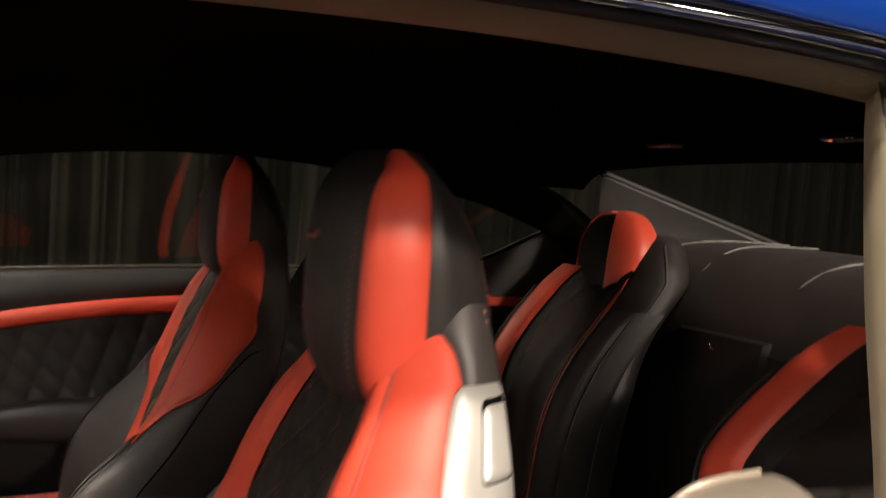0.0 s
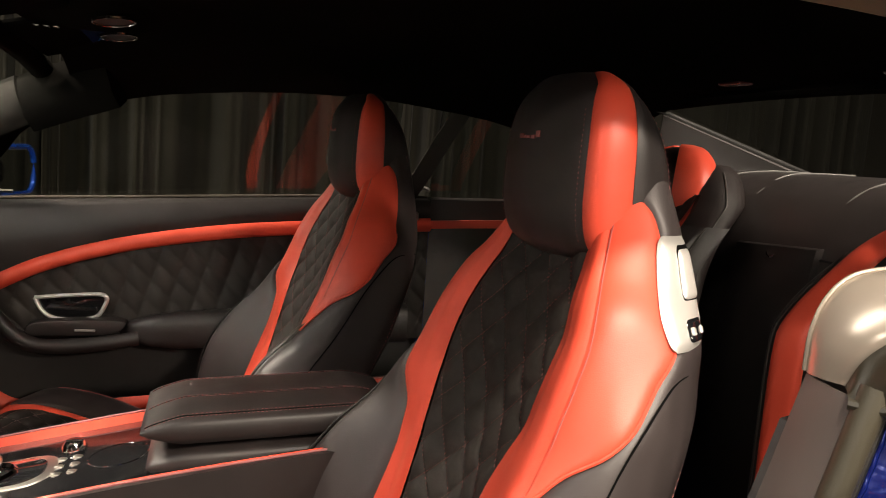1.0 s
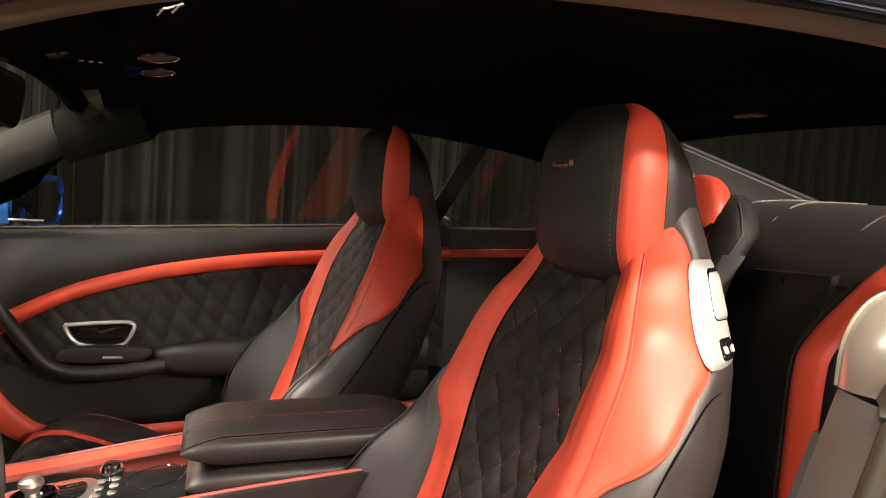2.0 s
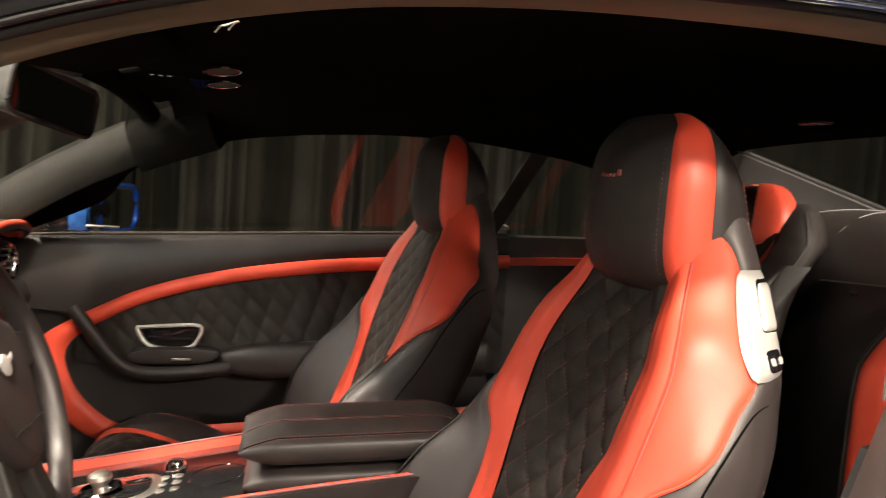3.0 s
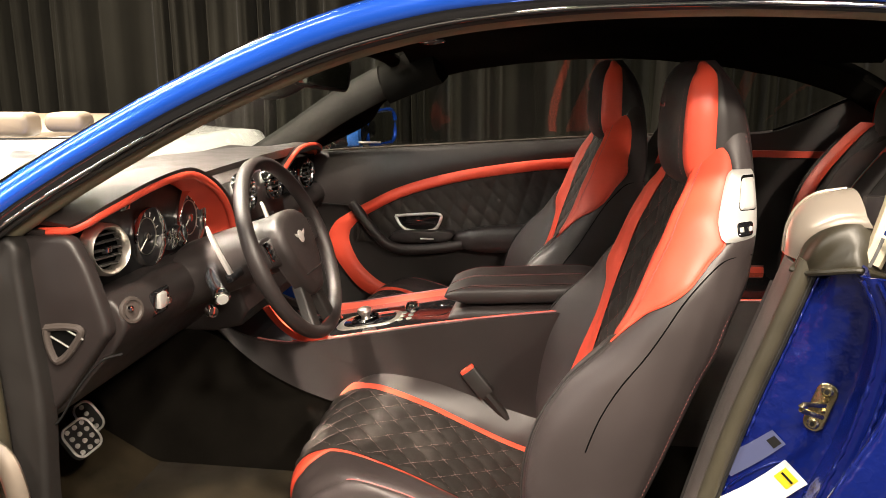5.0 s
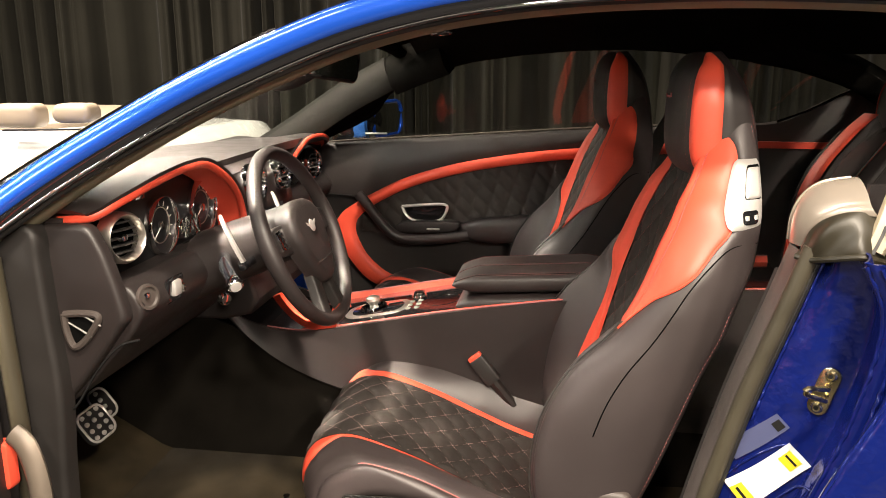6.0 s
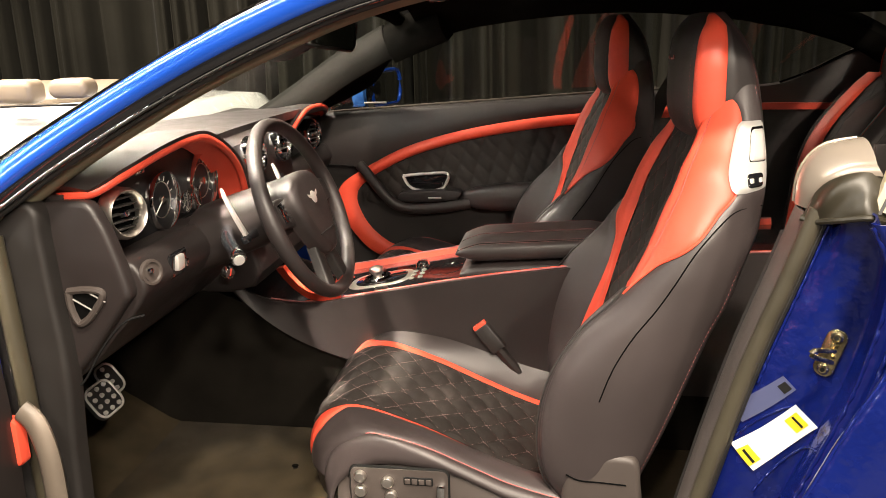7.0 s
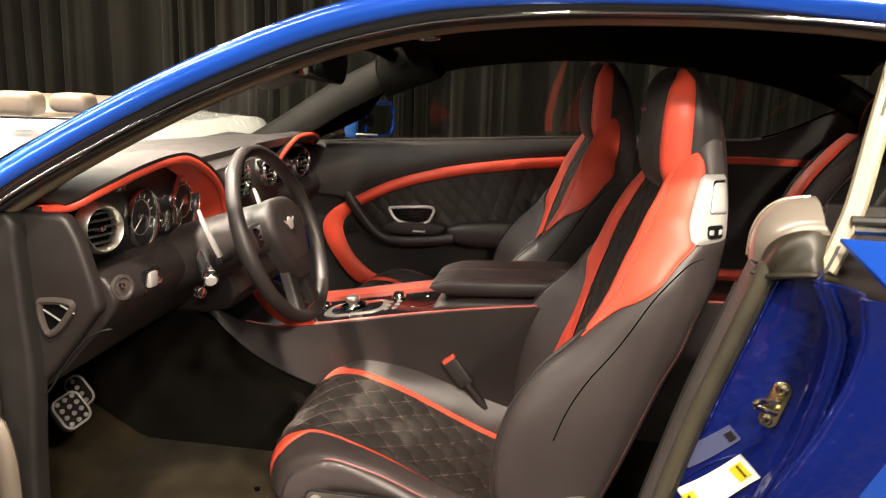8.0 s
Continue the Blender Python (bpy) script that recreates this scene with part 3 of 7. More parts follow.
    # plastic valance and base
    for side in (-1, 1):
        rows = []
        for i in range(26, n, 3):
            s, x, z = cush_point(i, 5, side == out)
            rows.append([W(side * (0.258 + 0.012 * math.sin(math.pi * b)), x, z + 0.006 - b * (z - 0.345)) for b in np.linspace(0, 1, 9)])
        val = part("valance", grid(rows, 0.006), TAUPE, seat, "taupe plastic seat valance", 60)
        if side == out and lever:
            y = yc + side * 0.274
            m = Matrix.Translation((x0, y, 0)) @ UPRIGHT
            frame_ = part("switch_plate", prism(rounded(0.165, 0.082, 0.012, 4, -0.457, 0.468), 0.004, m, 0.0015), INK, val, "dark-edged seat switch plate")
            m2 = Matrix.Translation((x0, y - 0.004, 0)) @ UPRIGHT
            part("switch_inlay", prism(rounded(0.159, 0.076, 0.010, 4, -0.457, 0.468), 0.0015, m2, 0.0), TAUPE, frame_)
            for (a, b) in ((-0.520, 0.492), (-0.520, 0.466), (-0.475, 0.484), (-0.470, 0.460)):
                part("round_knob", lathe([(0, 0.010), (0.008, 0.009), (0.010, 0.006), (0.010, 0.0)], Matrix.Translation((x0 + a, y - 0.005, b)) @ UPRIGHT, 16), POLISHED, frame_, "round bright knob")
            part("memory_row", prism(rounded(0.048, 0.014, 0.002, 3, -0.425, 0.487), 0.003, m2, 0.001), INK, frame_, "black memory key strip")
            for k in range(4):
                part("memory_key", prism(rounded(0.009, 0.009, 0.001, 2, -0.4425 + 0.0115 * k, 0.487), 0.005, m2, 0.001), TAUPE, frame_)
            part("seat_lever", prism(rounded(0.013, 0.036, 0.005, 3, -0.388, 0.468), 0.012, m2, 0.003), CHROME, frame_, "chrome seat adjuster")
        hinge = prism(spline([(-0.195, 0.505), (-0.18, 0.530), (-0.15, 0.540), (-0.11, 0.542), (-0.085, 0.535), (-0.078, 0.50), (-0.085, 0.44), (-0.19, 0.44), (-0.195, 0.505)], 40)[:-1].tolist(), 0.022, Matrix.Translation((x0, yc + side * 0.257 + 0.011, 0)) @ UPRIGHT, 0.010, 4)
        hc = part("hinge_cover", hinge, TAUPE, seat, "taupe plastic hinge cover")
        # crease shade drawn as a dark cord
        part("cover_crease", tube([(x0 + a, yc + side * 0.2685, b) for a, b in even([(-0.192, 0.508), (-0.172, 0.499), (-0.14, 0.4975), (-0.100, 0.495)], 14)], 0.0014, 6, (0, 1, 0)), VOID, hc)
        part("seat_rail", box((0.50, 0.035, 0.05), Matrix.Translation((x0 - 0.36, yc + side * 0.19, 0.325)), 0.006), DARK_TRIM, seat)
    part("seat_pan", box((0.46, 0.46, 0.08), Matrix.Translation((x0 - 0.36, yc, 0.335)), 0.02), DARK_TRIM, seat)
    return seat


front_seat(0.0, -0.34, -1, "black and red quilted leather driver's sports seat", True, -0.04)
front_seat(-0.109, 0.398, 1, "black and red quilted leather passenger sports seat", True, -0.085)

# ---- passenger door and its window ----
SILL = [(-0.98, 0.922), (-0.866, 0.932), (-0.53, 0.952), (-0.14, 0.975), (0.13, 0.986)]
FAR_TOP = [(-0.94, 0.94), (-0.787, 1.012), (-0.715, 1.086), (-0.592, 1.143), (-0.468, 1.171), (-0.343, 1.187), (-0.20, 1.198), (-0.06, 1.200), (0.04, 1.195), (0.22, 1.175),
           (0.29, 1.161), (0.39, 1.141), (0.537, 1.090), (0.64, 1.03)]
RED_TOP = [(-0.850, 0.738), (-0.808, 0.764), (-0.692, 0.820), (-0.54, 0.864), (-0.36, 0.896), (-0.18, 0.915), (0.13, 0.936)]

door = thing("passenger_door", (-0.4, 0.80, 0.35), "closed passenger door trimmed in black leather with red piping band", "car door")


# upper shoulder of the door, between the red band and the window
upper = [(-0.985, 0.925), (-0.866, 0.932), (-0.53, 0.952), (-0.14, 0.975), (0.13, 0.986)]
lower = [(-0.985, 0.775), (-0.90, 0.768), (-0.83, 0.760), (-0.692, 0.822), (-0.54, 0.866), (-0.36, 0.898), (-0.18, 0.917), (0.13, 0.938)]
rows = []
for x in np.linspace(-0.985, 0.13, 80):
    a = float(np.interp(x, [p[0] for p in lower], [p[1] for p in lower]))
    b = float(np.interp(x, [p[0] for p in upper], [p[1] for p in upper]))
    row = [(x, 0.690 + 0.016 * t - 0.012 * math.sin(math.pi * t), a + (b - a) * t) for t in np.linspace(0, 0.94, 12)]
    row += [(x, 0.712, b - 0.003), (x, 0.722, b), (x, 0.738, b - 0.002), (x, 0.742, b - 0.02)]
    rows.append(row)
part("upper_panel", grid(rows), BLACK, door, "smooth black leather upper door panel", 60)
# the seal's highlight is drawn as a satin strip
part("window_seal", tube([(x, 0.728, z + 0.003) for x, z in even(SILL, 40)], 0.0032, 8), SATIN, door, "thin satin strip, the lit edge of the window seal")
part("panel_seam", tube([(-0.985, 0.686, 0.770), (-0.93, 0.684, 0.772), (-0.86, 0.683, 0.768)], 0.0022, 6), INK, door)

# red band along the top of the quilted field, then round the map pocket
band = []
outer = [(-0.715, 0.482), (-0.765, 0.483), (-0.826, 0.514), (-0.888, 0.592), (-0.916, 0.660), (-0.897, 0.707), (-0.850, 0.740), (-0.808, 0.764), (-0.692, 0.820), (-0.54, 0.864), (-0.36, 0.896), (-0.18, 0.915), (0.13, 0.936)]
inner = [(-0.705, 0.506), (-0.765, 0.526), (-0.826, 0.583), (-0.857, 0.648), (-0.856, 0.690), (-0.836, 0.718), (-0.812, 0.735), (-0.790, 0.752), (-0.686, 0.803), (-0.537, 0.847), (-0.358, 0.879), (-0.179, 0.898), (0.13, 0.919)]
o, i_ = spline(outer, 150), spline(inner, 150)
rows = []
for k in range(150):
    rows.append([(i_[k][0] * (1 - t) + o[k][0] * t, 0.687 - 0.009 * math.sin(math.pi * t) ** 0.6, i_[k][1] * (1 - t) + o[k][1] * t) for t in np.linspace(0, 1, 9)])
part("red_band", grid(rows, 0.008), RED, door, "red leather band framing the door", 60)
# red floor edge of the pocket
rows = []
for k in np.linspace(0, 1, 30):
    x = -0.72 + 0.60 * k
    rows.append([(x, 0.672 - 0.008 * math.sin(math.pi * t), 0.482 + 0.052 * k + 0.022 * t) for t in np.linspace(0, 1, 7)])
part("pocket_band", grid(rows, 0.008), RED, door, "red leather pocket edge", 60)

# quilted field below the band


def field_top(x):
    return float(np.interp(x, [p[0] for p in inner[5:]], [p[1] for p in inner[5:]]))


rows = []
for x in np.linspace(-0.835, 0.13, 240):
    top = field_top(x) + 0.004
    row = []
    for t in np.linspace(0, 1, 64):
        z = 0.655 + (top - 0.655) * t
        lift = quilt_height(x + z * 0.35, z * 0.9, 0.052, 0.070, 0.006) * min(1, (1 - t) * 10)
        row.append((x, 0.695 - lift, z))
    rows.append(row)
part("quilted_field", grid(rows), SUEDE, door, "black diamond-quilted leather field", 180)
lines = []
for k in range(-4, 34):
    for sign in (1, -1):
        line = []
        for z in np.linspace(0.655, 0.915, 90):
            x = (k - sign * z * 0.9 / 0.070) * 0.052 - z * 0.35
            if -0.83 < x < 0.12 and z < field_top(x) - 0.004:
                line.append((x, 0.6942, z))
            else:
                if len(line) > 3:
                    lines.append(line)
                line = []
        if len(line) > 3:
            lines.append(line)
for k in range(-40, 0):
    line = []
    for z in np.linspace(0.655, 0.915, 90):
        x = (k + z * 0.9 / 0.070) * 0.052 - z * 0.35
        if -0.83 < x < 0.12 and z < field_top(x) - 0.004:
            line.append((x, 0.6942, z))
    if len(line) > 3:
        lines.append(line)
part("stitching", threads(lines, 0.0055, 0.003, 0.0008), SUEDE, door)

# pull handle that sweeps down into the armrest
pull = [(-0.836, 0.662, 0.775), (-0.815, 0.648, 0.757), (-0.775, 0.632, 0.712), (-0.732, 0.628, 0.667), (-0.69, 0.632, 0.648), (-0.62, 0.640, 0.646), (-0.55, 0.648, 0.652), (-0.50, 0.655, 0.66)]
part("pull_handle", tube(even(pull, 60), 0.016, 14, (0, 1, 0), 0.013), BLACK, door, "black leather pull handle")
rows = []
for x in np.linspace(-0.54, 0.08, 46):
    zt = float(np.interp(x, [-0.54, -0.525, -0.48, -0.42, -0.32, 0.08], [0.672, 0.690, 0.706, 0.716, 0.723, 0.745]))
    zb = float(np.interp(x, [-0.54, -0.525, -0.48, -0.42, -0.32, 0.08], [0.668, 0.655, 0.642, 0.636, 0.640, 0.655]))
    d = float(np.interp(x, [-0.54, -0.52, -0.47, 0.08], [0.012, 0.04, 0.058, 0.062]))
    ring_ = []
    for k in range(20):
        a = 2 * math.pi * k / 20
        ca, sa = math.cos(a), math.sin(a)
        ring_.append((x, 0.695 - d * 0.5 + d * 0.5 * math.copysign(abs(ca) ** 0.6, ca), (zt + zb) / 2 + (zt - zb) / 2 * math.copysign(abs(sa) ** 0.7, sa)))
    rows.append(ring_)
part("armrest", grid(rows, wrap=True, close=True), BLACK, door, "black leather door armrest")
# shelf below the handle, chrome inlay
part("switch_shelf", prism(spline([(-0.72, 0.668), (-0.69, 0.663), (-0.56, 0.668), (-0.525, 0.69), (-0.56, 0.698), (-0.70, 0.692), (-0.72, 0.668)], 36)[:-1].tolist(), 0.05, upright(0.70), 0.012, 3), BLACK, door)
part("chrome_inlay", box((0.040, 0.004, 0.005), Matrix.Translation((-0.605, 0.6455, 0.677)) @ pose(0, 0, 0, 30, 0, 0), 0.001), SILVER, door, "small chrome inlay")
# door handle: dark recess, chrome frame, lever
hp = spline([(-0.708, 0.738), (-0.64, 0.744), (-0.572, 0.745), (-0.575, 0.715), (-0.595, 0.696), (-0.64, 0.692), (-0.675, 0.697), (-0.695, 0.712), (-0.708, 0.738)], 49)[:-1]
handle = part("door_handle", prism(hp.tolist(), 0.010, upright(0.696), 0.003), GLOSS, door, "dark door handle recess")
part("chrome_frame", tube([(x, 0.684, z) for x, z in np.vstack([hp, hp[:1]])], 0.0045, 8, (0, 1, 0)), SILVER, handle, "bright handle surround")
part("handle_lever", prism(rounded(0.10, 0.012, 0.004, 3, -0.635, 0.716), 0.014, upright(0.69), 0.003), GLOSS, handle)
# lower door panel and map pocket depth
rows = []
for x in np.linspace(-0.99, 0.13, 40):
    rows.append([(x, 0.757, z) for z in np.linspace(0.33, 0.80, 12)])
part("lower_panel", grid(rows, -0.02), DARK_TRIM, door, "black leather lower door panel")
part("outer_skin", grid([[(x, 0.80 + 0.07 * math.sin(math.pi * min(1, (z - 0.2) / 0.85)), z) for z in np.linspace(0.25, 0.90, 14)] for x in np.linspace(-1.02, 0.20, 20)], 0.01), BLUE, door, "metallic blue outer door skin")

# side glass, its seal line, and the roof rail above
rows = []
for k, (x, zt) in enumerate(even(FAR_TOP[:9], 40)):
    zb = float(np.interp(x, [p[0] for p in SILL], [p[1] for p in SILL])) - 0.01
    rows.append([(x, 0.745 - 0.10 * max(0.0, (z - 0.95) / 0.25) ** 1.2, z) for z in np.linspace(zb, zt + 0.03, 10)])
pane = part("window_pane", grid(rows, 0.004), TINTED, door, "clear side window glass", 60)
pane.visible_shadow = False

# ---- car shell: roof, pillars, screens, quarter panels ----
car = thing("car", (0.0, 0.0, 0.0), "metallic blue two-door coupe with its driver's door open", "car")
NEAR = [(-1.22, 0.80), (-1.10, 0.875), (-1.00, 0.930), (-0.90, 0.998), (-0.80, 1.058), (-0.70, 1.112), (-0.60, 1.158), (-0.50, 1.197), (-0.40, 1.224), (-0.30, 1.241), (-0.16, 1.253),
        (0.0, 1.256), (0.12, 1.253), (0.23, 1.246), (0.35, 1.230), (0.50, 1.198), (0.66, 1.145), (0.80, 1.085)]


def near_y(z):
    """Lean of the near side frame."""
    return -0.735 + 0.145 * max(0.0, min(1.0, (z - 0.90) / 0.36))


rail_path = [(x, near_y(z), z) for x, z in even(NEAR, 90)]


def rail(section):
    """A section of (outward, away from the opening, extra rise on the windscreen pillar) along the near roof rail."""
    rows = []
    p = np.array(rail_path)
    for i in range(len(p)):
        d = p[min(i + 1, len(p) - 1)] - p[max(i - 1, 0)]
        d /= np.linalg.norm(d)
        up = np.array([-d[2], 0, d[0]])
        out = np.array([0, -1, 0])
        f = max(0.0, min(1.0, (-0.05 - p[i][0]) / 0.30))
        g = 0.75 * max(0.0, min(1.0, (p[i][0] - 0.02) / 0.16))
        rise = [0.014 + (q[1] - 0.014) * (1 - g) if q[0] > 0.035 and 0.014 < q[1] < 0.04 else q[1] for q in section]
        rows.append([tuple(p[i] + out * q[0] + up * (h + (q[2] * f if len(q) > 2 else 0.0))) for q, h in zip(section, rise)])
    return grid(rows, wrap=True, close=True)


part("rail_trim", rail([(-0.062, 0.032), (-0.054, 0.017), (-0.044, 0.007), (-0.032, 0.000), (-0.018, -0.002), (-0.006, 0.001), (0.003, 0.006), (0.007, 0.013), (0.002, 0.028), (-0.05, 0.050)]), RAIL, car, "olive cloth roof rail trim", 60)
# solid near-black strip where the gap lies in shade
part("rail_gap", rail([(0.009, 0.009), (0.014, 0.007), (0.020, 0.009), (0.024, 0.040), (-0.01, 0.040)]), VOID, car, "dark strip for the shade in the rail gap", 60)
part("rail_seal", rail([(0.022 + 0.006 * math.cos(q), 0.0105 + 0.006 * math.sin(q)) for q in np.linspace(0, 2 * math.pi, 15)[:-1]]), RUBBER, car, "black rubber door seal", 60)
part("rail_moulding", rail([(0.0310, 0.011), (0.0340, 0.008, 0.002), (0.0370, 0.010, 0.002), (0.0380, 0.015, 0.002), (0.0350, 0.019, 0.002), (0.0310, 0.017, 0.002)]), GLOSS, car, "gloss black drip moulding", 60)
part("rail_chrome", rail([(0.0367, 0.0105, 0.002), (0.0379, 0.0112, 0.002), (0.0384, 0.0130, 0.002), (0.0377, 0.0142, 0.002), (0.0367, 0.013, 0.002)]), CHROME, car, "thin bright drip strip", 60)
part("rail_gloss", rail([(0.0375, 0.014, 0.002), (0.0395, 0.016, 0.003), (0.0415, 0.020, 0.005), (0.0415, 0.0225, 0.006), (0.0385, 0.024, 0.006), (0.0360, 0.021, 0.004)]), GLOSS, car, "gloss black roof moulding", 60)
EDGE_SHAPE = [(0.0360, 0.021, 0.005), (0.0400, 0.0222, 0.006), (0.0433, 0.0255, 0.006), (0.0452, 0.033, 0.004), (0.0457, 0.041, 0.002), (0.0440, 0.050), (0.0390, 0.058), (0.0310, 0.064), (0.0080, 0.069), (-0.03, 0.073), (-0.10, 0.078), (-0.10, 0.066), (-0.02, 0.058), (0.0200, 0.050), (0.0290, 0.04)]
part("roof_side", rail(EDGE_SHAPE), BLUE, car, "metallic blue roof edge and windscreen pillar", 60)

# the same roof edge on the passenger side
rows = []
for x, y, z in [q for q in rail_path if -0.50 < q[0] < 0.15]:
    rows.append([(x, -(y - q[0]), z + q[1]) for q in EDGE_SHAPE])
part("roof_side", grid(rows, wrap=True, close=True), BLUE, car, "metallic blue roof edge", 60)

# headlining between both rails, roof skin above it
rows = []
rows2 = []
for x in np.linspace(-0.62, 0.60, 44):
    zn = float(np.interp(x, [p[0] for p in NEAR], [p[1] for p in NEAR])) + 0.03
    zf = float(np.interp(x, [p[0] for p in FAR_TOP], [p[1] for p in FAR_TOP]))
    zf = max(zf, 1.185) if x > 0.25 else zf
    crown = 1.268 - 0.10 * max(0, (-0.30 - x)) ** 1.3 - 0.07 * max(0, x - 0.2) ** 1.5
    row = []
    for y in np.linspace(-0.60, 0.585, 30):
        t = (y + 0.60) / 1.185
        side = zn * (1 - t) + zf * t
        edge = min(t, 1 - t) * 2
        row.append((x, y, side + (crown - side) * min(1, edge * 2.2) ** 0.55 if crown > side else side))
    rows.append(row)
    if x > -0.57:
        rows2.append([(x, y, crown + 0.045 - 0.05 * (y / 0.62) ** 4 - 0.16 * max(0.0, -0.30 - x)) for y in np.linspace(-0.56, 0.56, 20)])
part("headlining", grid(rows, 0.006), LINING, car, "black suede headlining", 60)
part("roof_skin", grid(rows2, -0.006), BLUE, car, "metallic blue roof skin", 60)
# far rail trim above the passenger window
far = [(x, 0.600 + (0.06 if z < 1.0 else 0.06 * max(0, (1.1 - z) / 0.1)), z) for x, z in even(FAR_TOP, 80)]
p = np.array(far)
rows = []
for i in range(len(p)):
    d = p[min(i + 1, len(p) - 1)] - p[max(i - 1, 0)]
    d /= np.linalg.norm(d)
    up = np.array([-d[2], 0, d[0]])
    rows.append([tuple(p[i] + np.array([0, 1, 0]) * a + up * b) for a, b in ((0.0, 0.0), (0.03, 0.002), (0.06, 0.02), (0.05, 0.07), (0.0, 0.085), (-0.035, 0.055), (-0.015, 0.012))])
part("far_rail_trim", grid(rows, wrap=True, close=True), LINING, car, "black suede rail above the passenger window", 60)
# far windscreen pillar trim
pa = even([(-1.26, 0.66, 0.875), (-1.04, 0.615, 1.000), (-0.86, 0.575, 1.110), (-0.72, 0.549, 1.181)], 40)
part("far_pillar_trim", sweep(pa, [(0.0, 0.006), (0.014, 0.0), (0.040, -0.020), (0.060, -0.058), (0.048, -0.082), (-0.02, -0.084), (-0.045, -0.04), (-0.02, 0.0)], (0, -0.25, 1)), PILLAR, car, "dark cloth windscreen pillar trim", 60)
top_ = even([(-0.712, 0.552, 1.178), (-0.64, 0.538, 1.206), (-0.56, 0.525, 1.235)], 14)
part("header_corner", sweep(top_, [(0.0, 0.010), (0.018, 0.003), (0.046, -0.020), (0.066, -0.060), (0.052, -0.092), (-0.02, -0.094), (-0.05, -0.04), (-0.02, 0.006)], (0, -0.25, 1)), LINING, car, "black suede corner above the windscreen pillar", 60)
# windscreen
rows = []
for t in np.linspace(0, 1, 20):
    x = -1.32 + 0.66 * t
    z = 0.90 + 0.345 * t - 0.06 * (t - 0.5) ** 2
    hw = 0.70 - 0.12 * t
    edge = min(z, float(np.interp(x, [p[0] for p in NEAR], [p[1] for p in NEAR])) + 0.040)
    rows.append([(x - 0.10 * (1 - (y / hw) ** 2), y, edge + (z + 0.012 - edge) * (1 - (y / hw) ** 4)) for y in np.linspace(-hw, hw, 24)])
ws = part("windscreen", grid(rows, 0.005), SCREEN, car, "clear laminated windscreen", 60)
ws.visible_shadow = False
part("header_trim", tube([(-0.672, y, 1.186 + 0.046 * (1 - (abs(y) / 0.6) ** 2.5)) for y in np.linspace(-0.57, 0.55, 24)], 0.022, 10, (0, 0, 1), 0.018), LINING, car, "black windscreen header trim")
# bonnet and front wings, nose
rows = []
for x in np.linspace(-2.25, -1.22, 26):
    t = (x + 2.25) / 1.03
    zc = 0.62 + 0.27 * t ** 0.6
    rows.append([(x, y, zc - 0.10 * abs(y / 0.92) ** 3.2 + 0.010 * math.exp(-(y / 0.16) ** 2)) for y in np.linspace(-0.92, 0.92, 34)])
part("bonnet", grid(rows, -0.01), BLUE, car, "metallic blue bonnet", 60)
rows = []
for x in np.linspace(-2.25, -1.02, 24):
    t = (x + 2.25) / 1.23
    zc = 0.52 + 0.27 * t ** 0.6
    rows.append([(x, -0.92 - 0.02 * math.sin(math.pi * t) - 0.01, z) for z in np.linspace(0.22, zc, 10)])
part("front_wing", grid(rows, 0.01), BLUE, car, "metallic blue front wing", 60)
part("front_wing", grid([[(a, -b, c) for a, b, c in r] for r in rows], -0.01), BLUE, car, "metallic blue front wing", 60)
part("nose", grid([[(-2.25 - 0.16 * (1 - (y / 0.93) ** 2) * math.sin(math.pi * (0.25 + 0.6 * t)), y, 0.22 + (0.62 - 0.10 * abs(y / 0.92) ** 3.2 - 0.22) * t) for t in np.linspace(0, 1, 10)] for y in np.linspace(-0.92, 0.92, 24)], 0.01), BLUE, car, "metallic blue nose", 60)


def wheel(x, y):
    w = part("wheel", lathe([(0.20, -0.10), (0.33, -0.12), (0.345, -0.08), (0.345, 0.08), (0.33, 0.12), (0.20, 0.10)], Matrix.Translation((x, y, 0.345)) @ pose(0, 0, 0, 90, 0, 0), 40), RUBBER, car, "black tyre")
    part("rim", lathe([(0.0, 0.09), (0.06, 0.10), (0.10, 0.07), (0.20, 0.09), (0.215, 0.11), (0.215, -0.1), (0, -0.1)], Matrix.Translation((x, y, 0.345)) @ pose(0, 0, 0, 90 if y < 0 else -90, 0, 0), 40), SILVER, w, "satin alloy rim")


for wx in (-1.62, 1.12):
    for wy in (-0.82, 0.82):
        wheel(wx, wy)

# ---- hall ----
rows = []
single("ground", grid([[(x, y, 0.0) for y in np.linspace(-9, 9, 10)] for x in np.linspace(-9, 9, 10)]), HALL_FLOOR, "grey carpeted exhibition hall floor", "floor", "structure")
single("ceiling", box((18, 18, 0.2), Matrix.Translation((0, 0, 6.6)), 0), HALL_WALL, "dark hall ceiling high above", "ceiling", "structure")
for nm, c, s in (("wall_north", (0, 9.1, 3.3), (18, 0.2, 6.6)), ("wall_south", (0, -9.1, 3.3), (18, 0.2, 6.6)), ("wall_east", (9.1, 0, 3.3), (0.2, 18, 6.6)), ("wall_west", (-9.1, 0, 3.3), (0.2, 18, 6.6))):
    single(nm, box(s, Matrix.Translation(c), 0), HALL_WALL, "dark painted hall wall", "wall", "structure")
rng = random.Random(4)


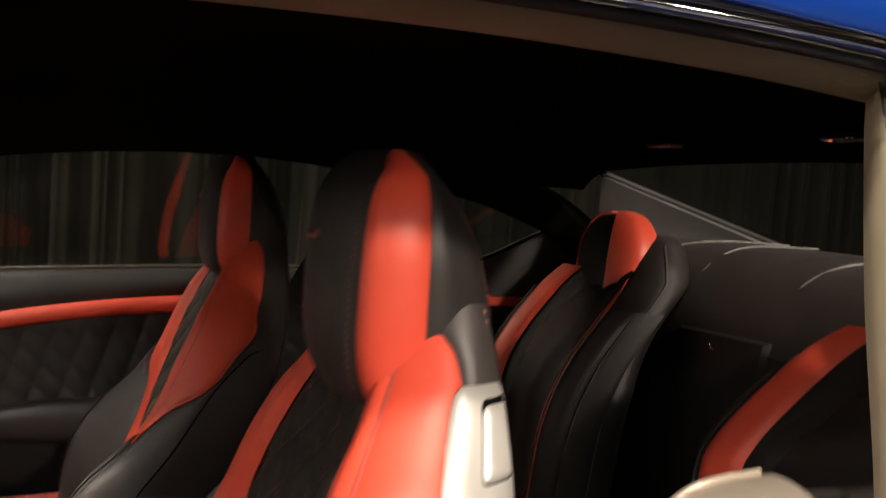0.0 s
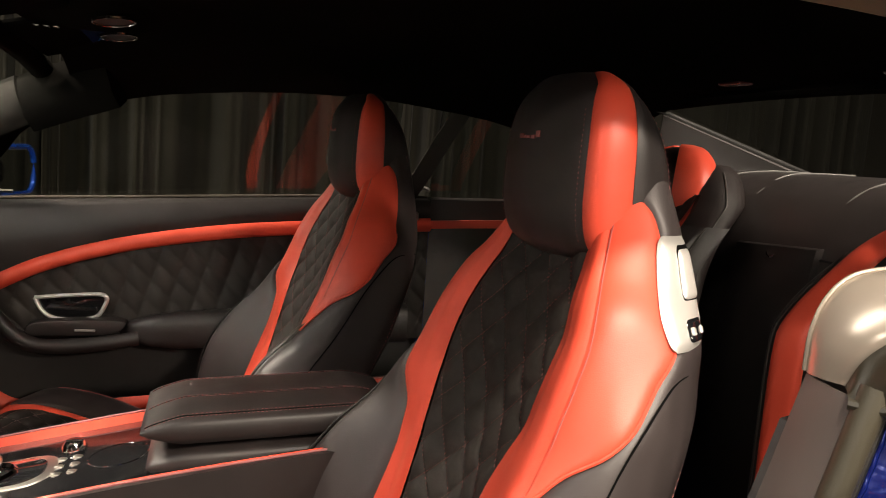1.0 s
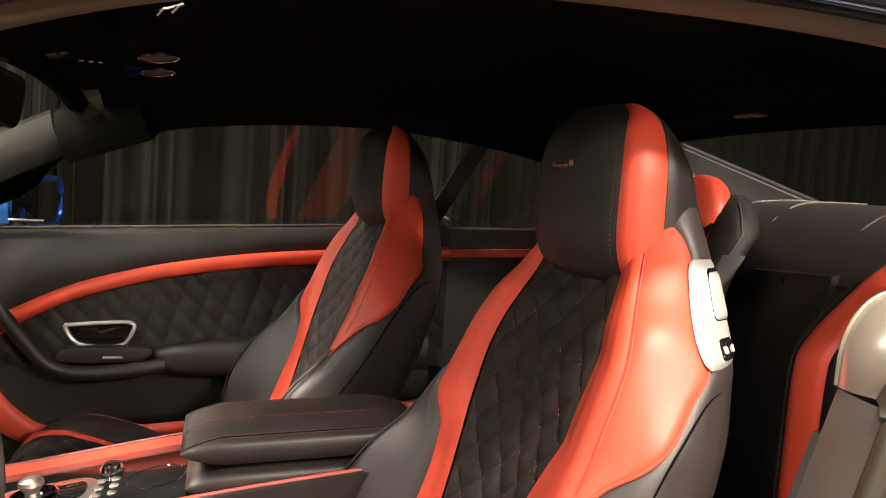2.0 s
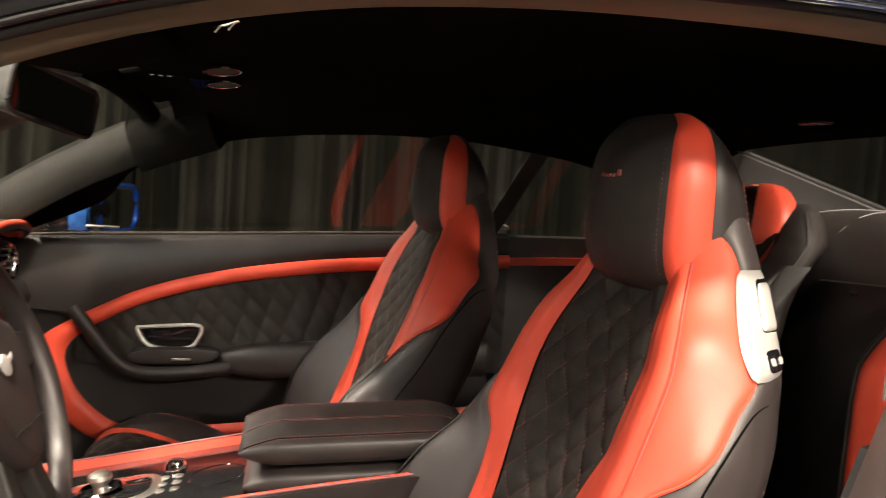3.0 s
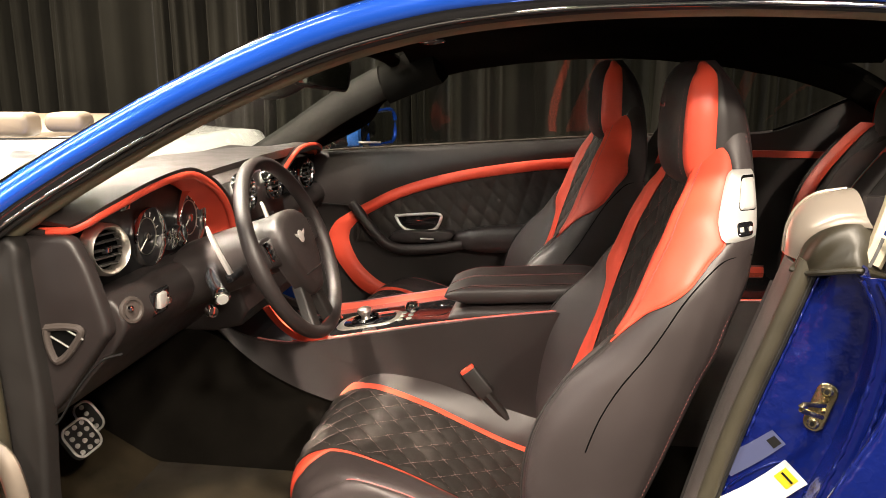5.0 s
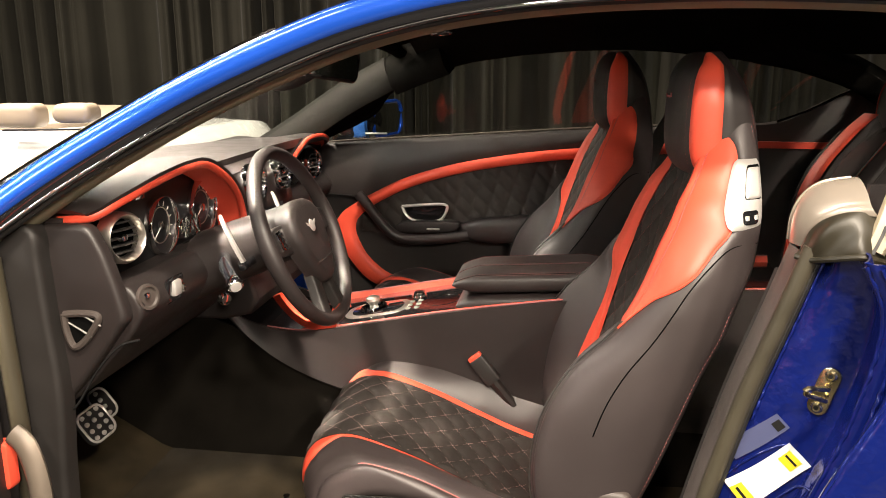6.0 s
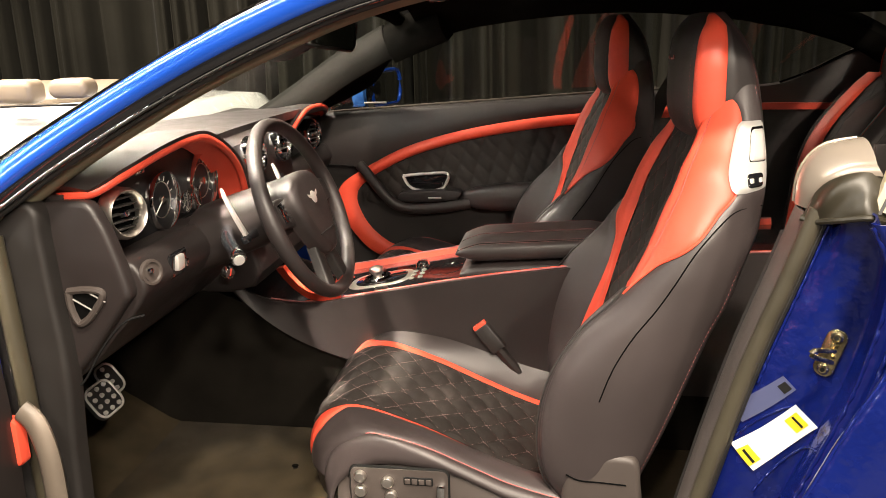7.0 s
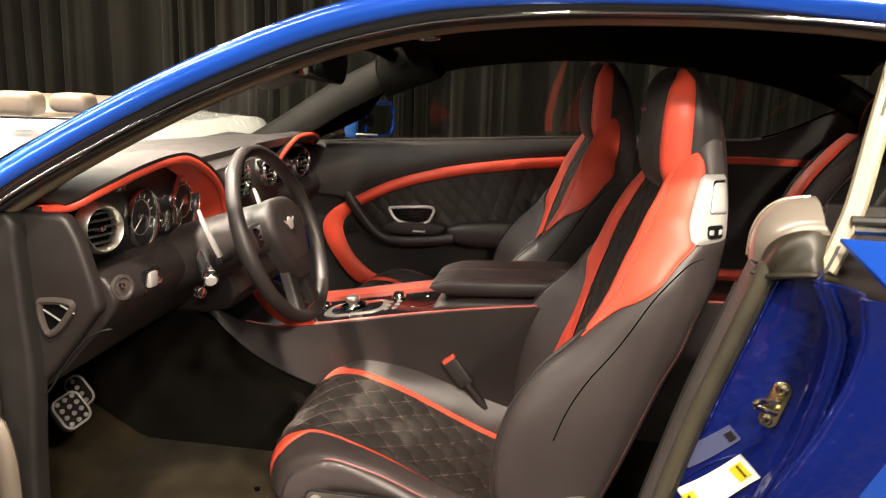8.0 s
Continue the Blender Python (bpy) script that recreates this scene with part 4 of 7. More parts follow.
def drape(name, a, b, height, folds, label):
    """A hanging curtain with uneven soft folds from a to b."""
    cols = []
    amp = [rng.uniform(0.04, 0.24) for _ in range(folds + 2)]
    wid = [rng.choice((0.45, 0.6, 0.8, 1.1, 1.9)) * rng.uniform(0.85, 1.15) for _ in range(folds + 2)]
    a, b = Vector(a), Vector(b)
    d = (b - a)
    side = Vector((-d.y, d.x, 0)).normalized()
    edges = np.cumsum([0] + wid[:folds])
    edges /= edges[-1]
    for k in range(folds):
        for j in range(14):
            f = j / 14
            cols.append((edges[k] + (edges[k + 1] - edges[k]) * f, amp[k] * (0.5 - 0.5 * math.cos(2 * math.pi * f ** 1.25)) ** 1.3 + 0.012 * math.sin(6 * math.pi * f)))
    rows = []
    for h in np.linspace(0.02, height, 9):
        fall = 1.0 + 0.25 * (1 - h / height)
        rows.append([tuple(a + d * u + side * (v * fall + 0.012 * math.sin(9 * u * d.length + h * 1.3)) + Vector((0, 0, h))) for u, v in cols])
    return single(name, grid(rows, 0.004), CURTAIN, label, "curtain", "", 180)


drape("curtain", (-8.6, 3.9, 0), (-1.2, 3.9, 0), 5.4, 40, "tall charcoal stage curtain hanging in soft folds")
drape("curtain", (-1.45, 3.95, 0), (8.6, 3.9, 0), 5.4, 46, "tall charcoal stage curtain hanging in soft folds")
drape("curtain", (-8.3, -8.6, 0), (-8.3, 3.85, 0), 5.4, 66, "tall charcoal stage curtain hanging in soft folds")

# ---- cabin floor ----
tub = thing("cabin_floor", (0, 0, 0.27), "dark carpeted cabin floor with sills", "car floor")
part("carpet", grid([[(x, y, 0.30 + (0.0 if x > -1.08 else 0.55 * (-1.08 - x)) + 0.004 * math.sin(9 * x + 4 * y)) for y in np.linspace(-0.66, 0.66, 30)] for x in np.linspace(-1.38, 0.40, 46)], 0.02), CARPET, tub, "dark olive-brown carpet")
part("firewall", grid([[(-1.38 + 0.12 * (z - 0.45), y, z) for y in np.linspace(-0.70, 0.70, 10)] for z in np.linspace(0.40, 0.92, 10)], 0.02), CARPET, tub)
for sy in (-1, 1):
    part("sill_trim", prism(spline([(-1.05, 0.27), (-1.05, 0.365), (-0.5, 0.372), (0.10, 0.372), (0.10, 0.27)], 30).tolist(), 0.10, Matrix.Translation((0, -0.665 if sy < 0 else 0.765, 0)) @ UPRIGHT, 0.012, 3), DARK_TRIM, tub, "black plastic sill trim")
part("underfloor", box((1.9, 1.6, 0.05), Matrix.Translation((-0.35, 0, 0.245)), 0.01), DARK_TRIM, tub)
mat_ = thing("floor_mat", (-0.85, -0.36, 0.318), "dark carpet floor mat in the driver's footwell", "floor mat")
part("mat_carpet", prism(rounded(0.52, 0.44, 0.05, 5, -0.86, -0.36), 0.010, Matrix.Translation((0, 0, 0.316)), 0.003), CARPET, mat_)
part("mat_binding", tube([(x, y, 0.322) for x, y in rounded(0.52, 0.44, 0.05, 6, -0.86, -0.36) + rounded(0.52, 0.44, 0.05, 6, -0.86, -0.36)[:1]], 0.006, 8), BLACK, mat_)
part("mat_stud", lathe([(0, 0.004), (0.007, 0.003), (0.008, 0)], Matrix.Translation((-0.74, -0.33, 0.326)), 14), CHROME, mat_, "small bright mat stud")

# pedals
for k, (px, py, w) in enumerate(((-1.085, -0.425, 0.075), (-1.12, -0.345, 0.055))):
    ped = thing("pedal", (px, py, 0.50), "drilled bright metal brake pedal with rubber studs" if k == 0 else "drilled bright metal throttle pedal", "pedal")
    m = facing((px, py, 0.503 if k == 0 else 0.507), (0.80, -0.18, 0.60), 8)
    part("pedal_plate", prism(rounded(w, 0.070, 0.020, 5), 0.008, m, 0.002), RUBBER, ped)
    part("pedal_rim", tube([tuple(m @ Vector((x, y, 0.009))) for x, y in rounded(w - 0.006, 0.064, 0.018, 5) + rounded(w - 0.006, 0.064, 0.018, 5)[:1]], 0.0025, 6), SILVER, ped)
    for i in range(-1, 2):
        for j in (-1.5, -0.5, 0.5, 1.5):
            if abs(i) * 0.02 < w / 2 - 0.012:
                part("rubber_stud", lathe([(0, 0.005), (0.004, 0.004), (0.005, 0)], m @ Matrix.Translation((i * 0.020, j * 0.0155, 0.008)), 10), SILVER, ped)
    part("pedal_arm", tube([(px - 0.02, py, 0.50), (px - 0.10, py + 0.01, 0.60), (px - 0.14, py + 0.01, 0.72)], 0.011, 8), DARK_TRIM, ped)

# ---- dashboard ----
dash = thing("dashboard", (-1.0, 0.0, 0.62), "black leather dashboard with red-lined instrument hood", "dashboard")
END = [(-1.14, 0.955), (-1.00, 0.955), (-0.94, 0.956), (-0.888, 0.955), (-0.866, 0.925), (-0.852, 0.886), (-0.839, 0.838), (-0.836, 0.812), (-0.848, 0.796), (-0.876, 0.760), (-0.937, 0.687), (-0.99, 0.655), (-1.14, 0.66)]


def slab(y0, y1, outline, bevel=0.008):
    """A dashboard block between y0 and y1 with a side outline in x, z."""
    return prism(spline(outline + outline[:1], 60)[:-1].tolist(), y1 - y0, upright(y1), bevel, 3)


part("end_panel", prism(spline(END + END[:1], 72)[:-1].tolist(), 0.022, upright(-0.673), 0.010, 3), BLACK, dash, "black leather dashboard end panel")
KNEE = [(-1.14, 0.846), (-0.90, 0.854), (-0.856, 0.860), (-0.834, 0.852), (-0.820, 0.818), (-0.842, 0.780), (-0.885, 0.735), (-0.931, 0.685), (-0.99, 0.655), (-1.14, 0.66)]
part("knee_panel", slab(-0.673, -0.18, KNEE), BLACK, dash, "black leather knee panel")
part("knee_panel", slab(0.18, 0.69, [(x - 0.11, z - 0.02) for x, z in KNEE]), BLACK, dash, "black leather glovebox panel")
part("end_seam", tube([(x, -0.6965, z) for x, z in even([(-0.815, 0.785), (-0.850, 0.772), (-0.89, 0.730), (-0.93, 0.672), (-0.96, 0.655)], 20)], 0.0018, 6, (0, 1, 0)), INK, dash)
# triangular side vent
tri = spline([(-0.932, 0.820), (-0.905, 0.823), (-0.880, 0.821), (-0.879, 0.810), (-0.898, 0.784), (-0.913, 0.771), (-0.923, 0.772), (-0.931, 0.796), (-0.932, 0.820)], 50)[:-1]
tv = part("side_vent", tube([(x, -0.698, z) for x, z in np.vstack([tri, tri[:1]])], 0.0058, 8, (0, 1, 0)), TAUPE, dash, "triangular side air vent")
# flat dark sheet in place of the vent's shaded hollow
part("vent_recess", prism(tri.tolist(), 0.004, upright(-0.6935), 0.0), VOID, tv)
for k in range(2):
    part("vent_slat", box((0.042 - 0.014 * k, 0.003, 0.0018), Matrix.Translation((-0.907 + 0.022 * k, -0.700, 0.798 + 0.014 * k)) @ pose(0, 0, 0, 0, 30, 0), 0.0005), SILVER, tv)

# instrument hood
LIP = [(-0.945, -0.668, 0.957), (-0.890, -0.672, 0.964), (-0.858, -0.632, 0.984), (-0.842, -0.540, 1.003), (-0.838, -0.450, 1.010), (-0.840, -0.375, 1.004), (-0.845, -0.290, 0.972), (-0.850, -0.225, 0.930), (-0.855, -0.188, 0.880), (-0.860, -0.175, 0.835)]
lip = even(LIP, 90)
CEN = np.array([-0.905, -0.40, 0.90])
rows, rows_top = [], []
for q in lip:
    inner_ = CEN + (q - CEN) * np.array([0, 0.90, 0.90])
    inner_[0] = -0.905
    row = []
    for t in np.linspace(0, 1, 9):
        pnt = q * (1 - t) + inner_ * t
        pnt[0] = q[0] + (inner_[0] - q[0]) * t
        row.append(tuple(pnt))
    rows.append(row)
    back_z = 0.945 + 0.02 * math.cos(q[1] * 2)
    row = []
    for t in np.linspace(0, 1, 14):
        bx = -1.24
        z = q[2] + 0.008 * math.sin(math.pi * min(1, t * 3)) + (back_z - q[2]) * t ** 1.1
        row.append((q[0] + 0.004 + (bx - q[0]) * t, q[1] * (1 - t * 0.02), max(z, 0.84)))
    rows_top.append(row)
part("hood_lining", grid(rows, 0.006), RED, dash, "red leather lining of the instrument hood", 60)
hood = part("instrument_hood", grid(rows_top[7:80], 0.012), BLACK, dash, "black leather instrument hood", 60)
part("hood_edge", tube(lip, 0.0075, 10, (1, 0, 0)), RED, dash, "red leather hood edge")
part("hood_piping", tube([tuple(q + np.array([-0.006, 0, 0.008])) for q in lip[8:84]], 0.003, 6, (1, 0, 0)), INK, dash)
# passenger hood, the mirror image, lower
lip2 = [np.array([q[0] - 0.075, -q[1] + 0.04, q[2] - 0.040]) for q in lip]
rows2, rows3 = [], []
C2 = np.array([-0.965, 0.44, 0.89])
for q in lip2:
    e = C2 + (q - C2) * np.array([0, 0.90, 0.90])
    e[0] = -0.965
    rows2.append([tuple(q * (1 - t) + e * t) for t in np.linspace(0, 1, 7)])
    rows3.append([(q[0] + 0.004 + (-1.24 - q[0]) * t, q[1], max(0.84, q[2] + 0.008 * math.sin(math.pi * min(1, t * 3)) + (0.95 - q[2]) * t)) for t in np.linspace(0, 1, 12)])
part("hood_lining", grid(rows2, 0.006), RED, dash, "red leather lining of the passenger hood", 60)
part("passenger_hood", grid(rows3[10:80], 0.012), BLACK, dash, "black leather passenger dash hood", 60)
part("hood_edge", tube([tuple(q) for q in lip2], 0.006, 10, (1, 0, 0)), RED, dash)
# dash top towards the screen
part("dash_top", grid([[(x, y, 0.945 + 0.018 * math.cos(y * 2.0) - 0.10 * max(0.0, -1.12 - x) - 0.11 * (abs(y) / 0.68) ** 5 * min(1.0, max(0.0, (-1.0 - x) / 0.2)) - 0.006) for y in np.linspace(-0.68, 0.68, 40)] for x in np.linspace(-1.33, -0.93, 22)], 0.02), BLACK, dash, "black leather dash top", 60)
# black bar laid on top for the shade inside the slot
part("demister_slot", box((0.020, 0.90, 0.004), Matrix.Translation((-1.22, 0.0, 0.951)), 0.001), INK, dash)
# gauge board
GAUGE_X = -0.905
board = prism(rounded(0.50, 0.165, 0.06, 6, -0.415, 0.912), 0.008, Matrix(((0, 0, 1, GAUGE_X - 0.010), (1, 0, 0, 0), (0, 1, 0, 0), (0, 0, 0, 1))), 0.002)
part("gauge_board", board, DIAL, dash, "black instrument board")
FACE = Matrix(((0, 0, 1, 0), (1, 0, 0, 0), (0, 1, 0, 0), (0, 0, 0, 1)))


def gauge(y, z, r, name="gauge"):
    m = Matrix.Translation((GAUGE_X, y, z)) @ FACE
    g = part(name, lathe([(r * 0.965, 0.001), (r * 0.97, 0.012), (r * 0.99, 0.014), (r * 1.015, 0.012), (r * 1.025, 0.0)], m, 40), CHROME, dash, "round dial with bright chrome bezel")
    part("inner_ring", lathe([(r * 0.61, 0.002), (r * 0.615, 0.004), (r * 0.635, 0.004), (r * 0.64, 0.002)], m, 36), POLISHED, g)
    part("dial_face", lathe([(0, 0.001), (r * 0.965, 0.001), (r * 0.965, 0.0)], m, 36), DIAL, g)
    for k in range(11):
        a = radians(215 - k * 25)
        mm = m @ Matrix.Translation((r * 0.76 * math.cos(a), r * 0.76 * math.sin(a), 0.0026)) @ pose(0, 0, 0, 0, 0, math.degrees(a))
        part("dial_tick", box((r * 0.16, r * 0.035, 0.001), mm, 0), PAPER, g)
    part("needle", box((r * 0.72, r * 0.04, 0.0015), m @ pose(0, 0, 0, 0, 0, 215) @ Matrix.Translation((r * 0.33, 0, 0.005)), 0.0003, 1), PAPER, g)
    part("needle_hub", lathe([(0, 0.009), (r * 0.14, 0.008), (r * 0.16, 0.002)], m, 16), CHROME, g)
    return g


gauge(-0.442, 0.905, 0.051)
gauge(-0.280, 0.908, 0.053)
gauge(-0.370, 0.886, 0.021)
gauge(-0.330, 0.884, 0.021)
part("trim_line", tube([(GAUGE_X + 0.004, y, 0.848 + 0.004 * math.sin((y + 0.42) * 20)) for y in np.linspace(-0.42, -0.20, 10)], 0.003, 6), CHROME, dash)
part("display_key", box((0.004, 0.030, 0.014), Matrix.Translation((GAUGE_X, -0.500, 0.968)), 0.002), CHROME, dash)


def round_vent(x, y, z, r, way, label="round bullseye air vent with chrome ring", ring_mat=CHROME):
    m = facing((x, y, z), way)
    v = part("air_vent", lathe([(r * 0.78, -0.004), (r * 0.82, 0.012), (r * 0.93, 0.017), (r * 1.04, 0.010), (r * 1.06, -0.01)], m, 36), ring_mat, dash, label)
    part("vent_bowl", lathe([(0, -0.012), (r * 0.8, -0.010), (r * 0.8, 0.004)], m, 30), VOID, v)
    for k in range(5):
        h = (k - 2) * r * 0.30
        wd = 2 * math.sqrt(max(0.0001, (r * 0.78) ** 2 - h * h))
        part("vent_fin", box((wd, 0.003, 0.012), m @ Matrix.Translation((0, h, 0.0)), 0.0008, 1), DARK_TRIM, v)
    part("vent_boss", lathe([(0, 0.012), (r * 0.14, 0.010), (r * 0.18, 0.0)], m, 16), CHROME, v)


round_vent(-0.876, -0.618, 0.922, 0.039, (1, -0.28, 0.05), ring_mat=POLISHED)
round_vent(-0.872, -0.085, 0.925, 0.040, (1, -0.05, 0.05))
round_vent(-0.872, 0.085, 0.925, 0.040, (1, -0.05, 0.05))
round_vent(-0.940, 0.520, 0.888, 0.042, (1, -0.15, 0.05))
# glossy passenger fascia
part("passenger_fascia", prism(rounded(0.44, 0.120, 0.05, 6, 0.45, 0.905), 0.008, Matrix(((0, 0, 1, -0.960), (1, 0, 0, 0), (0, 1, 0, 0), (0, 0, 0, 1))), 0.002), GLOSS, dash, "gloss black passenger fascia")
# centre stack
stack = [(-1.10, 0.965), (-0.95, 0.968), (-0.885, 0.955), (-0.875, 0.86), (-0.865, 0.76), (-0.84, 0.69), (-0.86, 0.655), (-0.92, 0.64), (-1.10, 0.64)]
part("centre_fascia", prism(stack, 0.34, upright(0.17), 0.010, 3), BLACK, dash, "black centre stack")
part("screen", box((0.006, 0.17, 0.085), Matrix.Translation((-0.868, 0, 0.815)) @ pose(0, 0, 0, 0, -5, 0), 0.002), GLOSS, dash, "dark glossy display")
for sy in (-1, 1):
    for k in range(4):
        part("stack_key", box((0.010, 0.020, 0.008), Matrix.Translation((-0.866, sy * 0.105, 0.78 + 0.02 * k)), 0.002), CHROME, dash)
part("stack_flank", sweep(even([(-0.800, -0.160, 0.700), (-0.785, -0.156, 0.676), (-0.765, -0.150, 0.652), (-0.735, -0.145, 0.634), (-0.68, -0.140, 0.635)], 24), [(0.012, 0.004), (-0.012, 0.004), (-0.014, -0.006), (0.014, -0.006)], (0.5, 1.0, 0.5)), RED, dash, "red leather centre stack flank")
# knee panel controls
m = facing((-0.822, -0.652, 0.838), (0.9, -0.35, 0.1))
ls = part("light_switch", lathe([(0.0, 0.003), (0.014, 0.003), (0.016, 0.006), (0.0195, 0.006), (0.021, 0.002), (0.021, 0.0)], m, 28), TAUPE, dash, "round olive light switch")
part("switch_dot", lathe([(0, 0.010), (0.004, 0.009), (0.005, 0.003)], m @ Matrix.Translation((-0.004, 0.004, 0)), 12), CHROME, ls)
sw = part("rocker_plate", box((0.010, 0.056, 0.044), Matrix.Translation((-0.824, -0.563, 0.826)) @ pose(0, 0, 0, 0, 8, 0), 0.006, 3), GLOSS, dash, "gloss switch plate")
part("rocker", box((0.014, 0.024, 0.026), Matrix.Translation((-0.818, -0.568, 0.830)), 0.004, 2), SILVER, sw, "bright metal rocker switch")
part("rocker", box((0.012, 0.010, 0.014), Matrix.Translation((-0.818, -0.546, 0.824)), 0.003, 2), CHROME, sw, "chrome rocker switch")

# ---- steering wheel and column ----
HUB, TIP = Vector((-0.668, -0.365, 0.876)), 22.0
WM = Matrix.Translation(HUB) @ pose(0, 0, 0, 0, -TIP, 0) @ Matrix(((0, 0, 1, 0), (1, 0, 0, 0), (0, 1, 0, 0), (0, 0, 0, 1)))
wheel_ = thing("steering_wheel", HUB, "black leather three-spoke steering wheel with metal details", "steering wheel")


def wheel_at(a, r, h=0.0):
    return tuple(WM @ Vector((r * math.cos(a), r * math.sin(a), h)))


rows = []
for k in range(73):
    a = 2 * math.pi * k / 72
    fat = 0.0128 + 0.0015 * max(0, math.cos(2 * a)) ** 4
    rows.append([wheel_at(a, 0.160 + fat * math.cos(b) * 0.92, fat * math.sin(b) * 1.06) for b in np.linspace(0, 2 * math.pi, 15)[:-1]])
part("rim", grid(rows, wrap=True), BLACK, wheel_, "thick black leather rim")
boss = spline([(0.0, 0.066), (0.045, 0.060), (0.072, 0.035), (0.070, -0.01), (0.050, -0.055), (0.022, -0.088), (0.0, -0.092), (-0.022, -0.088), (-0.050, -0.055), (-0.070, -0.01), (-0.072, 0.035), (-0.045, 0.060), (0.0, 0.066)], 60)[:-1]
bo = part("airbag_cover", prism(boss.tolist(), 0.034, WM @ Matrix.Translation((0, 0, -0.010)), 0.016, 5), BLACK, wheel_, "black leather airbag cover")
part("badge", lathe([(0, 0.003), (0.011, 0.002), (0.012, 0)], WM @ Matrix.Translation((0, 0.012, 0.0235)), 18), SILVER, bo, "small bright badge")
for sx in (-1, 1):
    part("badge_wing", prism([(0.008 * sx, 0.004), (0.024 * sx, 0.009), (0.021 * sx, 0.003), (0.009 * sx, -0.002)][::sx], 0.002, WM @ Matrix.Translation((0, 0.012, 0.0235)), 0.0006, 1), SILVER, bo)
part("cover_seam", tube([tuple(WM @ Vector((x, -0.052, 0.0238))) for x in np.linspace(-0.042, 0.042, 8)], 0.0012, 5), INK, bo)
for sx in (-1, 1):
    arm = [(0.052 * sx, 0.036), (0.10 * sx, 0.038), (0.152 * sx, 0.028), (0.155 * sx, -0.012), (0.10 * sx, -0.014), (0.062 * sx, -0.02)]
    if sx > 0:
        arm = arm[::-1]
    sp = part("spoke", prism(arm, 0.014, WM @ Matrix.Translation((0, 0, -0.014)), 0.005, 3), BLACK, wheel_, "black spoke")
    pad_ = [(0.082 * sx, 0.032), (0.118 * sx, 0.030), (0.112 * sx, -0.004), (0.088 * sx, -0.008)]
    if sx > 0:
        pad_ = pad_[::-1]
    bz = part("button_pad", prism(pad_, 0.006, WM @ Matrix.Translation((0, 0, -0.001)), 0.002, 2), CHROME, sp, "satin metal button pad")
    for k in range(3):
        part("wheel_button", box((0.014, 0.007, 0.004), WM @ Matrix.Translation((0.100 * sx, 0.003 + 0.010 * k, 0.005)), 0.001), GLOSS, bz)
for sx in (-1, 1):
    low = [(0.012 * sx, -0.080), (0.040 * sx, -0.064), (0.058 * sx, -0.146), (0.030 * sx, -0.158)]
    if sx < 0:
        low = low[::-1]
    part("lower_spoke", prism(low, 0.018, WM @ Matrix.Translation((0, 0, -0.014)), 0.005, 3), DARK_TRIM, wheel_, "black lower spoke")
part("spoke_stitch", threads([[wheel_at(a, 0.146, 0.004) for a in np.linspace(radians(262), radians(278), 10)]], 0.004, 0.002, 0.001), RED, wheel_)
# column shroud, paddles, stalks
col = thing("steering_column", (-0.78, -0.365, 0.85), "black steering column shroud with stalks", "steering column")
axis = [(-0.86, -0.365, 0.818), (-0.80, -0.365, 0.842), (-0.74, -0.365, 0.864), (-0.69, -0.365, 0.884)]
rows = []
for k, c in enumerate(even(axis, 14)):
    t = k / 13
    w, h = 0.085 - 0.022 * t, 0.062 - 0.010 * t
    rows.append([(c[0], c[1] + w * math.copysign(abs(math.cos(a)) ** 0.7, math.cos(a)), c[2] + h * math.copysign(abs(math.sin(a)) ** 0.7, math.sin(a))) for a in np.linspace(0, 2 * math.pi, 25)[:-1]])
part("shroud", grid(rows, wrap=True, close=True), BLACK, col, "black leather-grained column shroud")
for sx in (-1, 1):
    pts_ = [(0.122 * sx, 0.098), (0.128 * sx, 0.084), (0.126 * sx, 0.045), (0.119 * sx, 0.008), (0.107 * sx, 0.008), (0.116 * sx, 0.045), (0.119 * sx, 0.078)]
    if sx > 0:
        pts_ = pts_[::-1]
    part("shift_paddle", prism(pts_, 0.006, WM @ Matrix.Translation((0, -0.005, -0.075)), 0.002, 2), SILVER, col, "bright metal shift paddle")
    part("paddle_foot", box((0.05, 0.016, 0.014), WM @ Matrix.Translation((0.095 * sx, -0.002, -0.076)), 0.004), GLOSS, col)
part("indicator_stalk", tube(even([(-0.79, -0.43, 0.850), (-0.772, -0.475, 0.844), (-0.742, -0.512, 0.826)], 12), 0.012, 10), GLOSS, col, "black stalk with a knurled chrome end")
part("stalk_end", lathe([(0.0, 0.016), (0.011, 0.015), (0.0145, 0.010), (0.0145, 0.0), (0.012, -0.004)], facing((-0.742, -0.512, 0.826), (0.55, -0.75, -0.3)), 20), CHROME, col, "chrome stalk end")
part("stalk_cap", lathe([(0.0, 0.018), (0.009, 0.017), (0.010, 0.012)], facing((-0.742, -0.512, 0.826), (0.55, -0.75, -0.3)), 20), SILVER, col)
part("column_key", lathe([(0.0, 0.012), (0.009, 0.011), (0.011, 0.006), (0.011, 0.0)], facing((-0.772, -0.492, 0.791), (0.8, -0.5, -0.1)), 20), CHROME, col, "round chrome key")

# ---- centre console ----
EDGE = [(-0.93, 0.668), (-0.899, 0.643), (-0.836, 0.620), (-0.76, 0.614), (-0.658, 0.630), (-0.437, 0.671), (-0.227, 0.702), (0.05, 0.735), (0.25, 0.745)]
